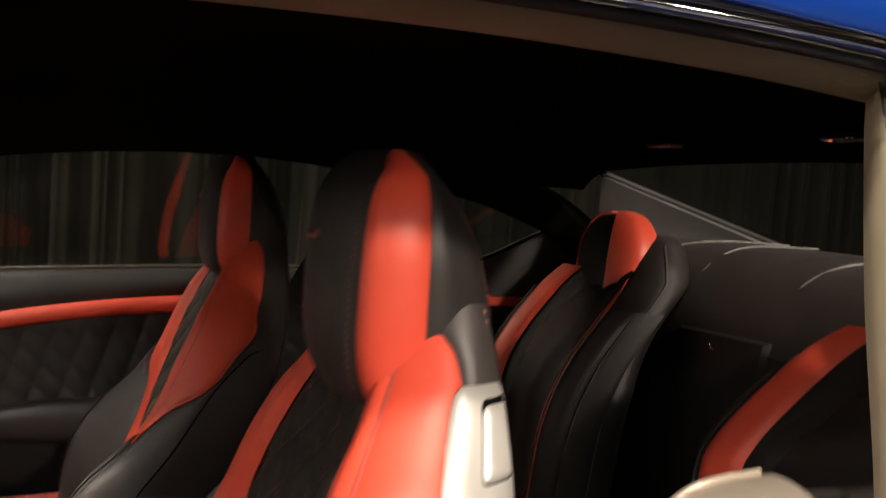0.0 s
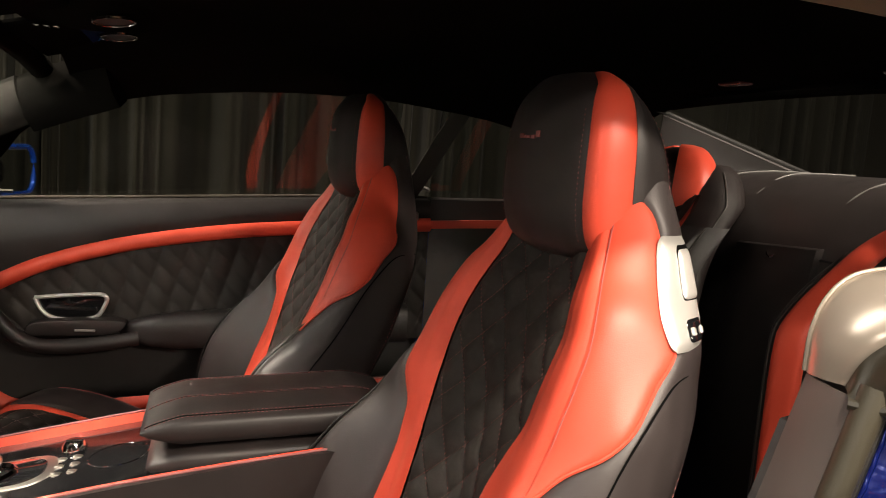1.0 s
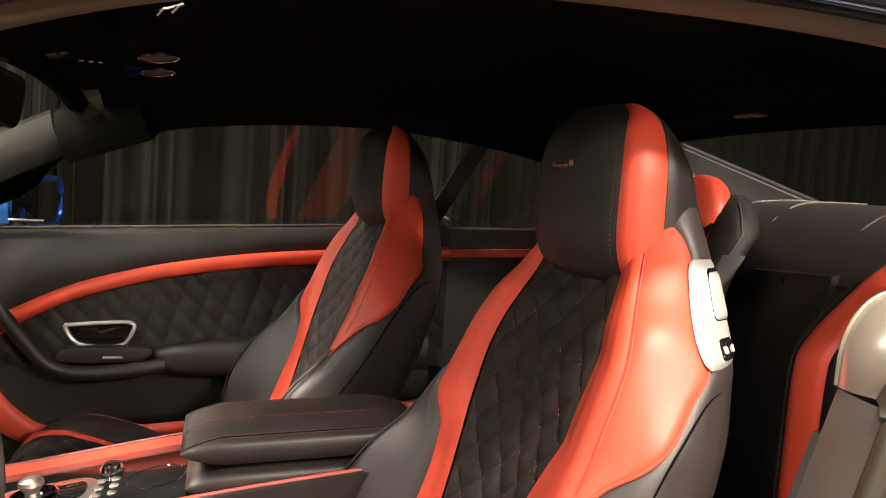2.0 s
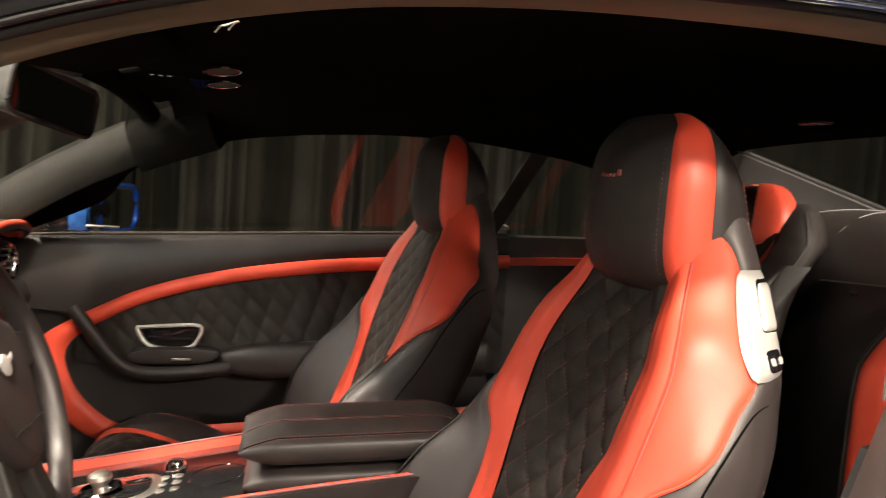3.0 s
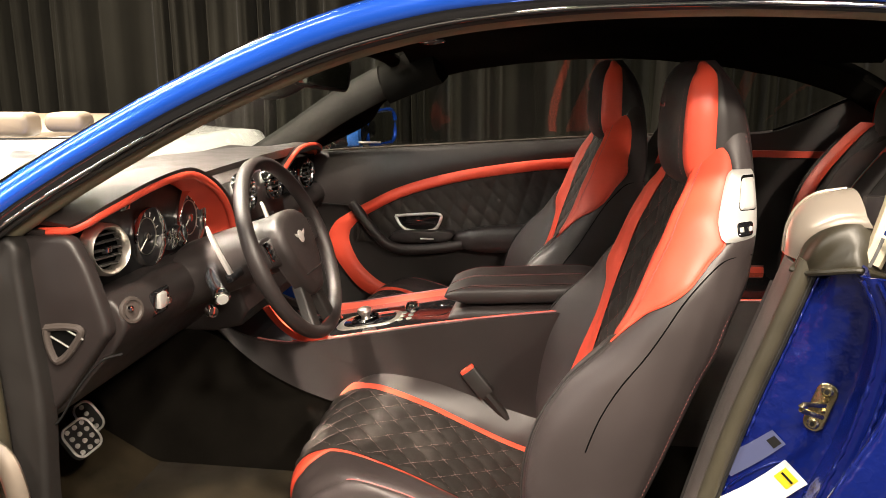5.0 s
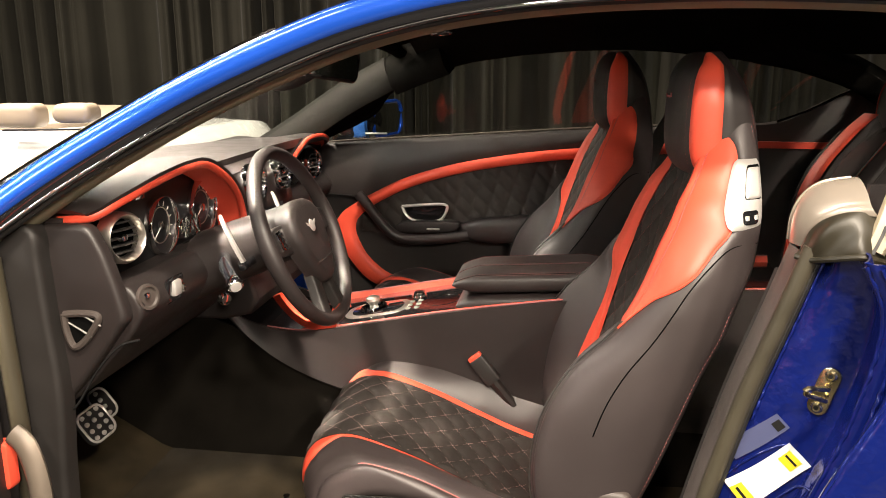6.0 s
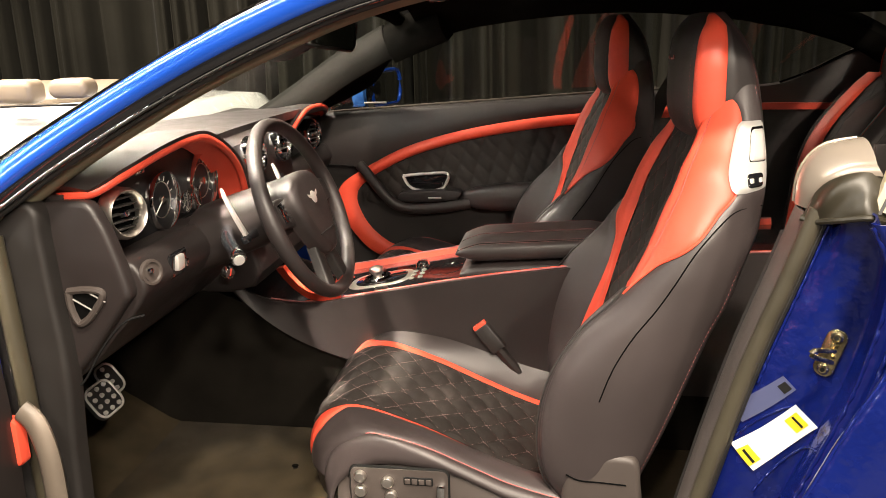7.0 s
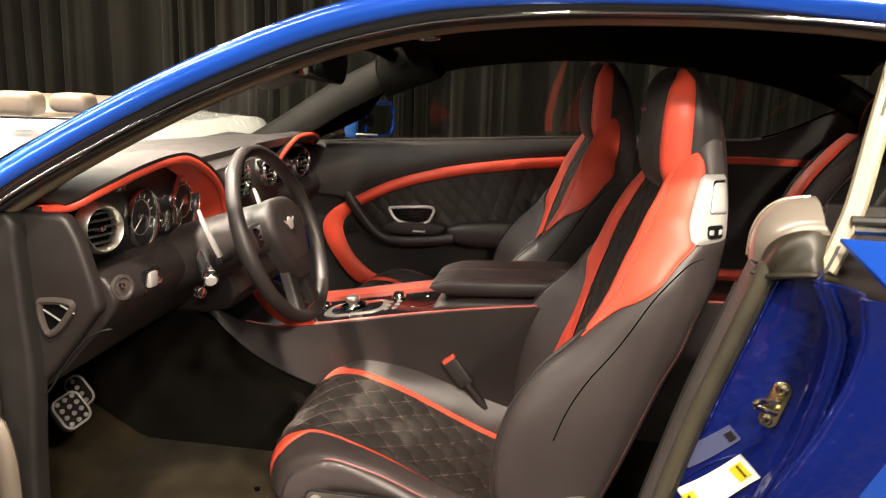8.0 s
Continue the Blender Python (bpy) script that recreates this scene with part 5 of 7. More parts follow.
# lower edge of the leather on the console flank: x, height
HIDE_EDGE = [(-0.93, 0.650), (-0.88, 0.600), (-0.80, 0.545), (-0.70, 0.503), (-0.55, 0.467), (-0.30, 0.445), (0.25, 0.440)]
console = thing("centre_console", (-0.4, 0, 0.30), "black and red leather centre console with chrome gear selector", "console")
for sy in (-1, 1):
    rows = []
    for x, z in even(EDGE, 70):
        low = float(key(HIDE_EDGE, x)[0])
        rows.append([(x, sy * (0.140 + 0.012 * t ** 1.5), z - (z - low) * t) for t in np.linspace(0, 1, 12)])
    part("console_side", grid(rows, 0.01 * sy), BLACK, console, "black leather console flank", 60)
    part("console_piping", tube([(x, sy * 0.1395, z + 0.001) for x, z in even(EDGE[2:], 70)], 0.0017, 8), DARK_THREAD, console, "dark red edge piping")
    rows = []
    for x, z in even(EDGE[3:], 60):
        rows.append([(x, sy * (0.137 - 0.012 * t), z - 0.020 * t) for t in np.linspace(0, 1, 5)])
    part("console_wall", grid(rows, 0.004), RED, console, "red leather inner wall", 60)
rows = []
for x, z in even(EDGE, 60):
    rows.append([(x, y, z - 0.022) for y in np.linspace(-0.128, 0.128, 8)])
part("console_deck", grid(rows, 0.01), GLOSS, console, "gloss dark console deck", 60)
for sy in (-1, 1):
    part("tunnel_carpet", grid([[(x, sy * (0.136 + 0.020 * t), 0.31 + (float(np.interp(x, [p[0] for p in EDGE], [p[1] for p in EDGE])) - 0.345) * (1 - t)) for t in np.linspace(0, 1, 8)] for x in np.linspace(-1.34, 0.25, 30)], 0.008 * sy), TUNNEL, console, "black tunnel carpet")


def deck(x):
    return float(np.interp(x, [p[0] for p in EDGE], [p[1] for p in EDGE])) - 0.022


SLOPE = -10.5
gear = part("selector_plate", prism(rounded(0.15, 0.11, 0.04, 6), 0.010, Matrix.Translation((-0.62, 0.0, deck(-0.62) + 0.002)) @ pose(0, 0, 0, 0, SLOPE, 0), 0.003), POLISHED, console, "bright gear selector plate")
part("selector_recess", prism(rounded(0.12, 0.085, 0.035, 6), 0.003, Matrix.Translation((-0.62, 0.0, deck(-0.62) + 0.011)) @ pose(0, 0, 0, 0, SLOPE, 0), 0.001), GLOSS, gear)
part("selector_stalk", lathe([(0.011, 0), (0.009, 0.010), (0.013, 0.015), (0.017, 0.021), (0.016, 0.027), (0.009, 0.031), (0, 0.0315)], Matrix.Translation((-0.63, 0.0, deck(-0.63) + 0.012)) @ pose(0, 0, 0, 0, -8, 0), 20), POLISHED, gear, "bright metal gear knob")
part("selector_ring", lathe([(0.030, 0), (0.034, 0.004), (0.030, 0.008), (0.026, 0.004)], Matrix.Translation((-0.63, 0.0, deck(-0.63) + 0.012)) @ pose(0, 0, 0, 0, SLOPE, 0), 24), CHROME, gear)
part("ignition_key", lathe([(0.016, 0), (0.016, 0.008), (0.010, 0.016), (0, 0.017)], Matrix.Translation((-0.715, 0.055, deck(-0.715) + 0.002)), 18), CHROME, console, "chrome start button")
part("start_key", lathe([(0.014, 0), (0.014, 0.012), (0.009, 0.045), (0, 0.047)], Matrix.Translation((-0.728, -0.04, deck(-0.72) + 0.002)) @ pose(0, 0, 0, 0, 22, 0), 16), CHROME, console, "upright chrome key")
for k in range(6):
    part("chrome_switch", box((0.014, 0.013, 0.012), Matrix.Translation((-0.545 + 0.02 * (k // 3), -0.03 + 0.026 * (k % 3), deck(-0.545 + 0.02 * (k // 3)) + 0.007)), 0.004, 2), POLISHED, console, "small bright switch")
part("chrome_dial", lathe([(0.017, 0), (0.018, 0.010), (0.012, 0.020), (0, 0.021)], Matrix.Translation((-0.535, 0.062, deck(-0.535) + 0.002)), 20), CHROME, console, "chrome rotary dial")
cup = part("cup_holder", lathe([(0.032, -0.03), (0.034, 0.003), (0.041, 0.007), (0.044, 0.003), (0.044, -0.002)], Matrix.Translation((-0.468, 0.0, deck(-0.468) + 0.004)) @ pose(0, 0, 0, 0, SLOPE, 0), 30), CHROME, console, "chrome-ringed cup holder")
# flat black disc stands in for the shaded depth of the cup
part("cup_well", lathe([(0, 0.002), (0.033, 0.002), (0.034, 0.0)], Matrix.Translation((-0.468, 0.0, deck(-0.468) + 0.004)) @ pose(0, 0, 0, 0, SLOPE, 0), 26), INK, cup)
part("chrome_strip", tube([(x, -0.095, deck(x) + 0.004) for x in np.linspace(-0.74, -0.58, 8)], 0.0055, 8), SILVER, console, "bright console strip")
part("chrome_strip", tube([(x, 0.095, deck(x) + 0.004) for x in np.linspace(-0.74, -0.42, 8)], 0.0035, 8), CHROME, console)
# armrest lid
rest = thing("armrest", (-0.3, 0, 0.69), "black leather armrest box with pink double stitching", "armrest")


def pad_rows(x0_, x1_, zb, zt, hw, n=34):
    rows = []
    for k in range(n):
        t = k / (n - 1)
        x = x0_ + (x1_ - x0_) * t
        e = min(1.0, min(t, 1 - t) / 0.16 + 0.02) ** 0.5
        rise = 0.020 * t
        ring_ = []
        for a in np.linspace(0, 2 * math.pi, 37)[:-1]:
            ca, sa = math.cos(a), math.sin(a)
            ring_.append((x, hw * (0.90 + 0.10 * e) * math.copysign(abs(ca) ** 0.5, ca), (zb + zt) / 2 + rise + (zt - zb) / 2 * e * math.copysign(abs(sa) ** 0.55, sa)))
        rows.append(ring_)
    return rows


def lid_top(x, y, hw=0.100, zb=0.690, zt=0.738, x0_=-0.436, x1_=-0.10):
    """Height of the lid's upper face at x, y."""
    t = (x - x0_) / (x1_ - x0_)
    e = min(1.0, min(t, 1 - t) / 0.16 + 0.02) ** 0.5
    ca = min(0.999, (abs(y) / (hw * (0.90 + 0.10 * e))) ** 2)
    return (zb + zt) / 2 + 0.020 * t + (zt - zb) / 2 * e * math.sqrt(1 - ca * ca) ** 0.55


part("armrest_lid", grid(pad_rows(-0.436, -0.10, 0.690, 0.738, 0.100), wrap=True, close=True), BLACK, rest, "padded black leather lid", 60)
part("armrest_box", grid(pad_rows(-0.428, -0.10, 0.640, 0.6925, 0.097), wrap=True, close=True), BLACK, rest, "black leather box", 60)
for y in (-0.086, -0.018, 0.070):
    for dy in (-0.003, 0.003):
        line = [(x, y + dy, lid_top(x, y + dy) + 0.0005) for x in np.linspace(-0.431, -0.11, 60)]
        part("lid_stitching", threads([line], 0.0040, 0.0020, 0.0004), THREAD, rest)
    part("lid_seam", tube([(x, y, lid_top(x, y)) for x in np.linspace(-0.431, -0.11, 60)], 0.0009, 5), VOID, rest)
# belt buckle beside the driver's seat
bk = thing("belt_buckle", (-0.33, -0.16, 0.40), "black seat belt buckle with a red release button", "belt buckle")
m = facing((-0.376, -0.160, 0.578), (-0.62, 0.0, 0.78))
part("buckle_body", prism(rounded(0.020, 0.034, 0.004, 3), 0.062, m @ Matrix.Translation((0, 0, -0.062)), 0.003), DARK_TRIM, bk)
part("release_button", prism(rounded(0.014, 0.030, 0.003, 3), 0.008, m, 0.002), RED, bk, "red release button")
part("buckle_stem", tube([(-0.338, -0.160, 0.53), (-0.29, -0.160, 0.47), (-0.27, -0.160, 0.38)], 0.011, 8), DARK_TRIM, bk)

# ---- rear cabin ----
RBACK = [(0.46, 0.395), (0.60, 0.395), (0.72, 0.405), (0.82, 0.420), (0.90, 0.452), (0.97, 0.500), (1.03, 0.548), (1.06, 0.575), (1.11, 0.622)]


def rear_seat(yc, head_y, back, lower, label):
    """A bucket-shaped rear seat; back sets it rearwards, lower is the least x of its backrest."""
    seat = thing("rear_chair", (0.45, yc, 0.35), label, "car seat", "rear seats")

    def X(z):
        line = float(key(RBACK, z)[0])
        return back * (1 + 6 * max(0.0, z - 0.87)) + 0.5 * (line + lower + math.hypot(line - lower, 0.022))

    def taper(z):
        return 1 - 0.08 * max(0.0, (z - 0.88) / 0.18) - 0.42 * max(0.0, (z - 0.99) / 0.09) ** 2
    rows = []
    for z in np.linspace(0.47, 1.05, 130):
        row = []
        for s in np.linspace(-0.125, 0.125, 60):
            lift = quilt_height(s, z, 0.05, 0.078, 0.005) * min(1.0, (0.125 - abs(s)) * 60)
            row.append((X(z) + 0.009 + 0.020 * (1 - (s / 0.125) ** 2) - lift, yc + s * taper(z), z))
        rows.append(row)
    part("backrest_insert", grid(rows), SUEDE, seat, "black quilted backrest insert", 180)
    for side in (-1, 1):
        def strip(s0, s1, d0, d1, mat, name, lab, puff, z0=0.47, z1=1.04):
            g = [[(X(z) + d0 + (d1 - d0) * t, yc + side * (s0 + (s1 - s0) * t) * taper(z), z) for t in np.linspace(0, 1, 12)] for z in np.linspace(z0, z1, 50)]
            g, _ = padded(g, puff, (-1, 0, 0.3), 0.001)
            part(name, grid(g), mat, seat, lab, 180)
        strip(0.120, 0.166, 0.004, -0.020, RED, "bolster_band", "smooth red leather bolster band", 0.006)
        strip(0.166, 0.200, -0.020, 0.010, BLACK, "bolster", "black leather bolster", 0.008, 0.47, 0.995)
        strip(0.200, 0.214, 0.010, 0.055, BLACK, "bolster_side", "", 0.002, 0.47, 0.995)
        part("band_piping", tube([(X(z) - 0.024, yc + side * 0.168 * taper(z), z) for z in np.linspace(0.48, 0.99, 40)], 0.002, 6, (0, 1, 0)), DARK_TRIM, seat)
        part("edge_piping", tube([(X(z) + 0.012, yc + side * 0.203 * taper(z), z) for z in np.linspace(0.48, 0.99, 40)], 0.0013, 6, (0, 1, 0)), TAUPE, seat, "dark edge piping")
    # shell behind the headrest, with piped edges
    rows = []
    for z in np.linspace(0.50, 1.112, 40):
        q = max(0.0, (z - 1.05) / 0.062)
        r = math.sqrt(max(0.02, 1 - q * q))
        w = (0.212 - 0.075 * max(0.0, (z - 0.86) / 0.25)) * (0.72 + 0.28 * r)
        c = X(min(z, 1.03)) + 0.075 + 0.03 * max(0.0, (z - 0.95) / 0.16)
        mid = yc + (head_y - yc) * max(0.0, (z - 0.80) / 0.31)
        rows.append([(c + 0.060 * (0.5 + 0.5 * r) * math.copysign(abs(math.cos(a)) ** 0.8, math.cos(a)), mid + w * math.copysign(abs(math.sin(a)) ** 0.7, math.sin(a)), z) for a in np.linspace(0, 2 * math.pi, 37)[:-1]])
    part("headrest_shell", grid(rows, wrap=True, close=True), BLACK, seat, "black leather shell behind the headrest", 60)
    for k in (11, 26):
        part("shell_piping", tube([tuple(Vector(r[k]) + Vector((-0.002, 0.002 if k < 18 else -0.002, 0))) for r in rows[4:39]], 0.0018, 6, (0, 1, 0)), PIPING, seat, "grey leather piping")
    # headrest

    def round_top(t):
        q = max(0.0, (t - 0.55) / 0.45)
        return math.sqrt(max(0.0, 1 - q * q))
    rows = []
    for k, t in enumerate(np.linspace(0, 1, 26)):
        z = 0.955 + 0.190 * t
        sq = round_top(t)
        ring_ = []
        for a in np.linspace(0, 2 * math.pi, 41)[:-1]:
            ca, sa = math.cos(a), math.sin(a)
            ring_.append((0.605 + back + 0.012 * t + 0.052 * (0.30 + 0.70 * sq) * math.copysign(abs(ca) ** 0.9, ca), head_y + 0.116 * (0.22 + 0.78 * sq) * math.copysign(abs(sa) ** 0.85, sa), z))
        rows.append(ring_)
    head = part("headrest", grid(rows, wrap=True, close=True), BLACK, seat, "black leather rear headrest", 60)
    for side in (-1, 1):
        g = []
        for t in np.linspace(0.28, 1, 30):
            z = 0.955 + 0.190 * t + 0.003
            sq = round_top(t)
            line = []
            for a in np.linspace(radians(66), radians(150), 22):
                ca, sa = math.cos(a), math.sin(a)
                line.append((0.605 + back + 0.012 * t + 0.055 * (0.30 + 0.70 * sq) * math.copysign(abs(ca) ** 0.9, ca), head_y + side * 0.119 * (0.22 + 0.78 * sq) * abs(sa) ** 0.85, z))
            g.append(line)
        part("headrest_strip", grid(g, 0.003), RED, head, "red leather headrest strip", 60)
    # cushion
    rows = []
    for x in np.linspace(0.10, 0.44, 40):
        rows.append([(x, yc + s, 0.50 - 0.10 * (x - 0.1) + 0.03 * (abs(s) / 0.22) ** 3 - 0.10 * max(0, 0.14 - x) * 10 * max(0, 0.14 - x) * 6 + quilt_height(s, x, 0.05, 0.078, 0.005) * (abs(s) < 0.13)) for s in np.linspace(-0.23, 0.23, 60)])
    part("rear_cushion", grid(rows, -0.10), SUEDE, seat, "black quilted rear cushion", 60)
    for side in (-1, 1):
        g = [[(x, yc + side * (0.135 + 0.035 * t), 0.512 - 0.10 * (x - 0.1) + 0.012 * t) for t in np.linspace(0, 1, 5)] for x in np.linspace(0.13, 0.42, 20)]
        part("cushion_band", grid(g, 0.008), RED, seat, "red leather cushion band", 60)


rear_seat(0.372, 0.432, 0.0, 0.1, "black and red quilted rear seat behind the passenger")
rear_seat(-0.285, -0.305, 0.05, 0.437, "black and red quilted rear seat behind the driver")
bulk = thing("rear_bulkhead", (0.70, 0, 0.40), "black leather rear bulkhead and parcel shelf with piped seams", "car trim")
rows = []
for y in np.linspace(-0.66, 0.66, 60):
    row = []
    prof = [(0.60, 0.45), (0.625, 0.70), (0.650, 0.90), (0.668, 0.99), (0.684, 1.035), (0.715, 1.072), (0.78, 1.088), (0.90, 1.088), (1.02, 1.080), (1.10, 1.07)]
    for x, z in even(prof, 30):
        dip = 0.020 * math.exp(-((y - 0.02) / 0.26) ** 4)
        row.append((x + 0.015 * math.cos(y * 3), y, z - dip * 0.0 + 0.010 * math.cos(y * 2.4)))
    rows.append(row)
part("shelf_leather", grid(rows, -0.01), BLACK, bulk, "black leather parcel shelf", 60)
for run_ in ([(0.668, 0.436, 0.973), (0.685, 0.423, 1.030), (0.72, 0.410, 1.078), (0.80, 0.370, 1.097), (0.92, 0.340, 1.098)],
             [(0.671, 0.293, 0.965), (0.684, 0.277, 1.013), (0.709, 0.264, 1.060), (0.77, 0.255, 1.094), (0.90, 0.235, 1.100)],
             [(0.676, 0.060, 0.970), (0.688, 0.038, 1.015), (0.716, 0.012, 1.067), (0.77, -0.02, 1.095), (0.90, -0.05, 1.100)],
             [(0.671, -0.280, 0.965), (0.684, -0.270, 1.013), (0.709, -0.255, 1.060), (0.77, -0.245, 1.092), (0.90, -0.23, 1.096)]):
    part("shelf_seam", tube(even([(a - 0.005, b, d + 0.010) for a, b, d in run_], 30), 0.0022, 6), PIPING, bulk, "raised grey piped seam")
part("shelf_seam", tube([(0.662, y, 0.960) for y in np.linspace(-0.08, 0.43, 12)], 0.002, 6), INK, bulk)
part("ski_hatch", prism([(0.034, 0.40), (0.266, 0.40), (0.257, 0.966), (0.026, 0.980)], 0.05, Matrix(((0.0, 0.17, -1, 0.535), (1, 0, 0, 0), (0, 1, 0.0, 0), (0, 0, 0, 1))), 0.01, 2), BLACK, bulk, "black hatch between the rear seats")
part("hatch_lock", tube([(0.640, 0.132 + 0.012 * math.cos(a), 0.960 + 0.010 * math.sin(a)) for a in np.linspace(radians(200), radians(350), 10)], 0.0022, 6), CHROME, bulk, "small chrome hatch catch")

# rear quarter, passenger side: dark panel with red line, window and diagonal chrome line
qf = thing("rear_quarter_trim", (0.40, 0.68, 0.40), "black rear side trim with a red band", "car trim")
QTOP = [(0.13, 0.986), (0.25, 0.990), (0.36, 0.998), (0.44, 1.030), (0.52, 1.072), (0.60, 1.105), (0.80, 1.12)]
rows = []
for x, zt in even(QTOP, 40):
    y = 0.690 - 0.10 * max(0, x - 0.2)
    rows.append([(x, y, 0.36 + (zt - 0.36) * t) for t in np.linspace(0, 1, 14)] + [(x, y + 0.02, zt + 0.004), (x, y + 0.05, zt)])
part("quarter_panel", grid(rows), BLACK, qf, "", 60)
part("quarter_band", sweep([(x, 0.683 - 0.10 * max(0, x - 0.2), float(np.interp(x, [0.13, 0.33, 0.56, 0.62], [0.928, 0.939, 0.940, 0.94]))) for x in np.linspace(0.13, 0.53, 30)], [(0.006, 0.009), (-0.006, 0.009), (-0.009, 0.0), (-0.006, -0.009), (0.006, -0.009)]), RED, qf, "red leather band")
part("window_chrome", tube([(x, 0.665 - 0.05 * max(0, x - 0.2), z + 0.006) for x, z in even(QTOP[2:6], 20)], 0.004, 6), CHROME, qf, "thin chrome window line")
rows = []
for x, zt in even([(0.13, 1.19), (0.22, 1.178), (0.30, 1.162), (0.40, 1.140), (0.54, 1.092), (0.60, 1.06)], 24):
    zb = float(np.interp(x, [p[0] for p in QTOP], [p[1] for p in QTOP])) - 0.01
    rows.append([(x, 0.735 - 0.10 * max(0.0, (z - 0.95) / 0.25), z) for z in np.linspace(zb, max(zb + 0.005, zt + 0.03), 8)])
qp = part("quarter_window", grid(rows, 0.004), TINTED, qf, "clear quarter window")
qp.visible_shadow = False
# C pillar trim on the far side, shelf side and rear screen
rows = []
for t in np.linspace(0, 1, 20):
    a, b = Vector((0.66 + 0.40 * t, 0.60 - 0.14 * t, 1.045)), Vector((0.60 + 0.46 * t, 0.503 - 0.05 * t, 1.218 - 0.148 * t))
    rows.append([tuple(a.lerp(b, u) + Vector((0, 0.012 * math.sin(math.pi * u), 0))) for u in np.linspace(0, 1, 8)])
part("pillar_trim", grid(rows, 0.008), GREY_TRIM, qf, "grey cloth rear pillar trim", 60)
part("screen_edge", tube([(0.585 + 0.48 * t, 0.505 - 0.05 * t, 1.225 - 0.150 * t) for t in np.linspace(0, 1, 16)], 0.006, 8), RUBBER, car, "black rear window edge")
part("outer_quarter", grid([[(x, 0.74 + 0.15 * math.sin(math.pi * min(1, (z - 0.1) / 0.95)), z) for z in np.linspace(0.25, 0.93, 14)] for x in np.linspace(0.22, 2.30, 24)], 0.01), BLUE, car, "metallic blue rear quarter panel", 60)
rows = []
for t in np.linspace(0, 1, 20):
    hw = 0.50 - 0.05 * t
    rows.append([(0.60 + 0.46 * t - 0.02 * (y / hw) ** 2, y, 1.246 - 0.148 * t - 0.010 * (y / hw) ** 2) for y in np.linspace(-hw, hw, 24)])
rs = part("rear_screen", grid(rows, 0.005), REAR_GLASS, car, "clear rear window", 60)
rs.visible_shadow = False
part("rear_header", tube([(0.595, y, 1.246 - 0.012 * (y / 0.5) ** 2) for y in np.linspace(-0.56, 0.56, 24)], 0.020, 10, (0, 0, 1), 0.012), LINING, car, "black rear header trim")
part("boot_lid", grid([[(x, y, 1.09 - 0.30 * max(0, x - 1.08) ** 1.3 - 0.04 * (y / 0.8) ** 4) for y in np.linspace(-0.80, 0.80, 20)] for x in np.linspace(1.06, 2.25, 20)], -0.01), BLUE, car, "metallic blue boot lid", 60)
part("tail", grid([[(2.25 + 0.06 * math.sin(math.pi * t), y, 0.30 + 0.43 * t) for y in np.linspace(-0.82, 0.82, 14)] for t in np.linspace(0, 1, 8)], 0.01), BLUE, car, "metallic blue tail", 60)

# far pillar cap, belt and anchor
capf = thing("belt_pillar_cap", (0.13, 0.70, 0.96), "bright silver cap on the passenger-side pillar", "trim cap")
g = []
for t in np.linspace(0, 1, 20):
    x, z = even([(0.064, 0.948), (0.067, 0.980), (0.080, 1.006), (0.098, 1.014), (0.120, 1.008)], 20)[int(t * 19)]
    g.append([(x, y, z - 0.006 * ((y - 0.70) / 0.03) ** 2) for y in np.linspace(0.672, 0.728, 8)])
part("cap_shell", grid(g, 0.006), SILVER, capf, "", 60)
part("cap_foot", box((0.034, 0.05, 0.03), Matrix.Translation((0.085, 0.70, 0.942)), 0.008, 3), SILVER, capf)
belt = thing("seat_belt", (0.17, 0.60, 1.2), "black seat belt hanging from a pillar anchor", "seat belt")
strap = even([(0.171, 0.585, 1.205), (0.13, 0.60, 1.13), (0.085, 0.62, 1.04), (0.04, 0.64, 0.95), (0.0, 0.66, 0.80), (-0.02, 0.67, 0.60), (-0.03, 0.675, 0.38)], 40)
part("webbing", sweep(strap, [(0.0010, 0.020), (-0.0010, 0.020), (-0.0010, -0.020), (0.0010, -0.020)], (0.9, 0.0, 0.35)), DARK_TRIM, belt, "black woven belt webbing")
part("anchor", box((0.030, 0.016, 0.026), Matrix.Translation((0.175, 0.583, 1.212)), 0.005, 3), DARK_TRIM, belt, "black belt anchor")
part("anchor_bolt", lathe([(0, 0.006), (0.008, 0.005), (0.009, 0)], facing((0.178, 0.574, 1.216), (-0.4, -0.9, 0)), 14), CHROME, belt)

# roof fittings
hook = thing("coat_hook", (-0.369, 0.534, 1.245), "tiny chrome coat hook on the headlining", "coat hook")
part("hook_stem", tube([(-0.369, 0.545, 1.262), (-0.369, 0.534, 1.240), (-0.369, 0.526, 1.236)], 0.004, 8), CHROME, hook)
ovh = thing("overhead_console", (-0.53, 0.10, 1.25), "black overhead console with chrome-ringed reading lights", "reading light")
part("console_shell", grid([[(x, y, 1.2445 + 0.020 * (abs(x + 0.54) / 0.11) ** 3 + 0.012 * (abs(y - 0.11) / 0.19) ** 3) for y in np.linspace(-0.08, 0.30, 24)] for x in np.linspace(-0.65, -0.43, 18)], 0.01), LINING, ovh, "", 60)
for x, y in ((-0.490, 0.013), (-0.505, 0.213)):
    m = facing((x, y, 1.240), (0.10, -0.1, -1))
    lamp = part("reading_lamp", lathe([(0.0255, 0.0), (0.0262, 0.0012), (0.0275, 0.001), (0.028, -0.002)], m, 30), CHROME, ovh, "chrome ring of a reading lamp")
    part("lamp_lens", lathe([(0, -0.001), (0.0258, -0.001), (0.0258, -0.003)], m, 22), DIAL, lamp)
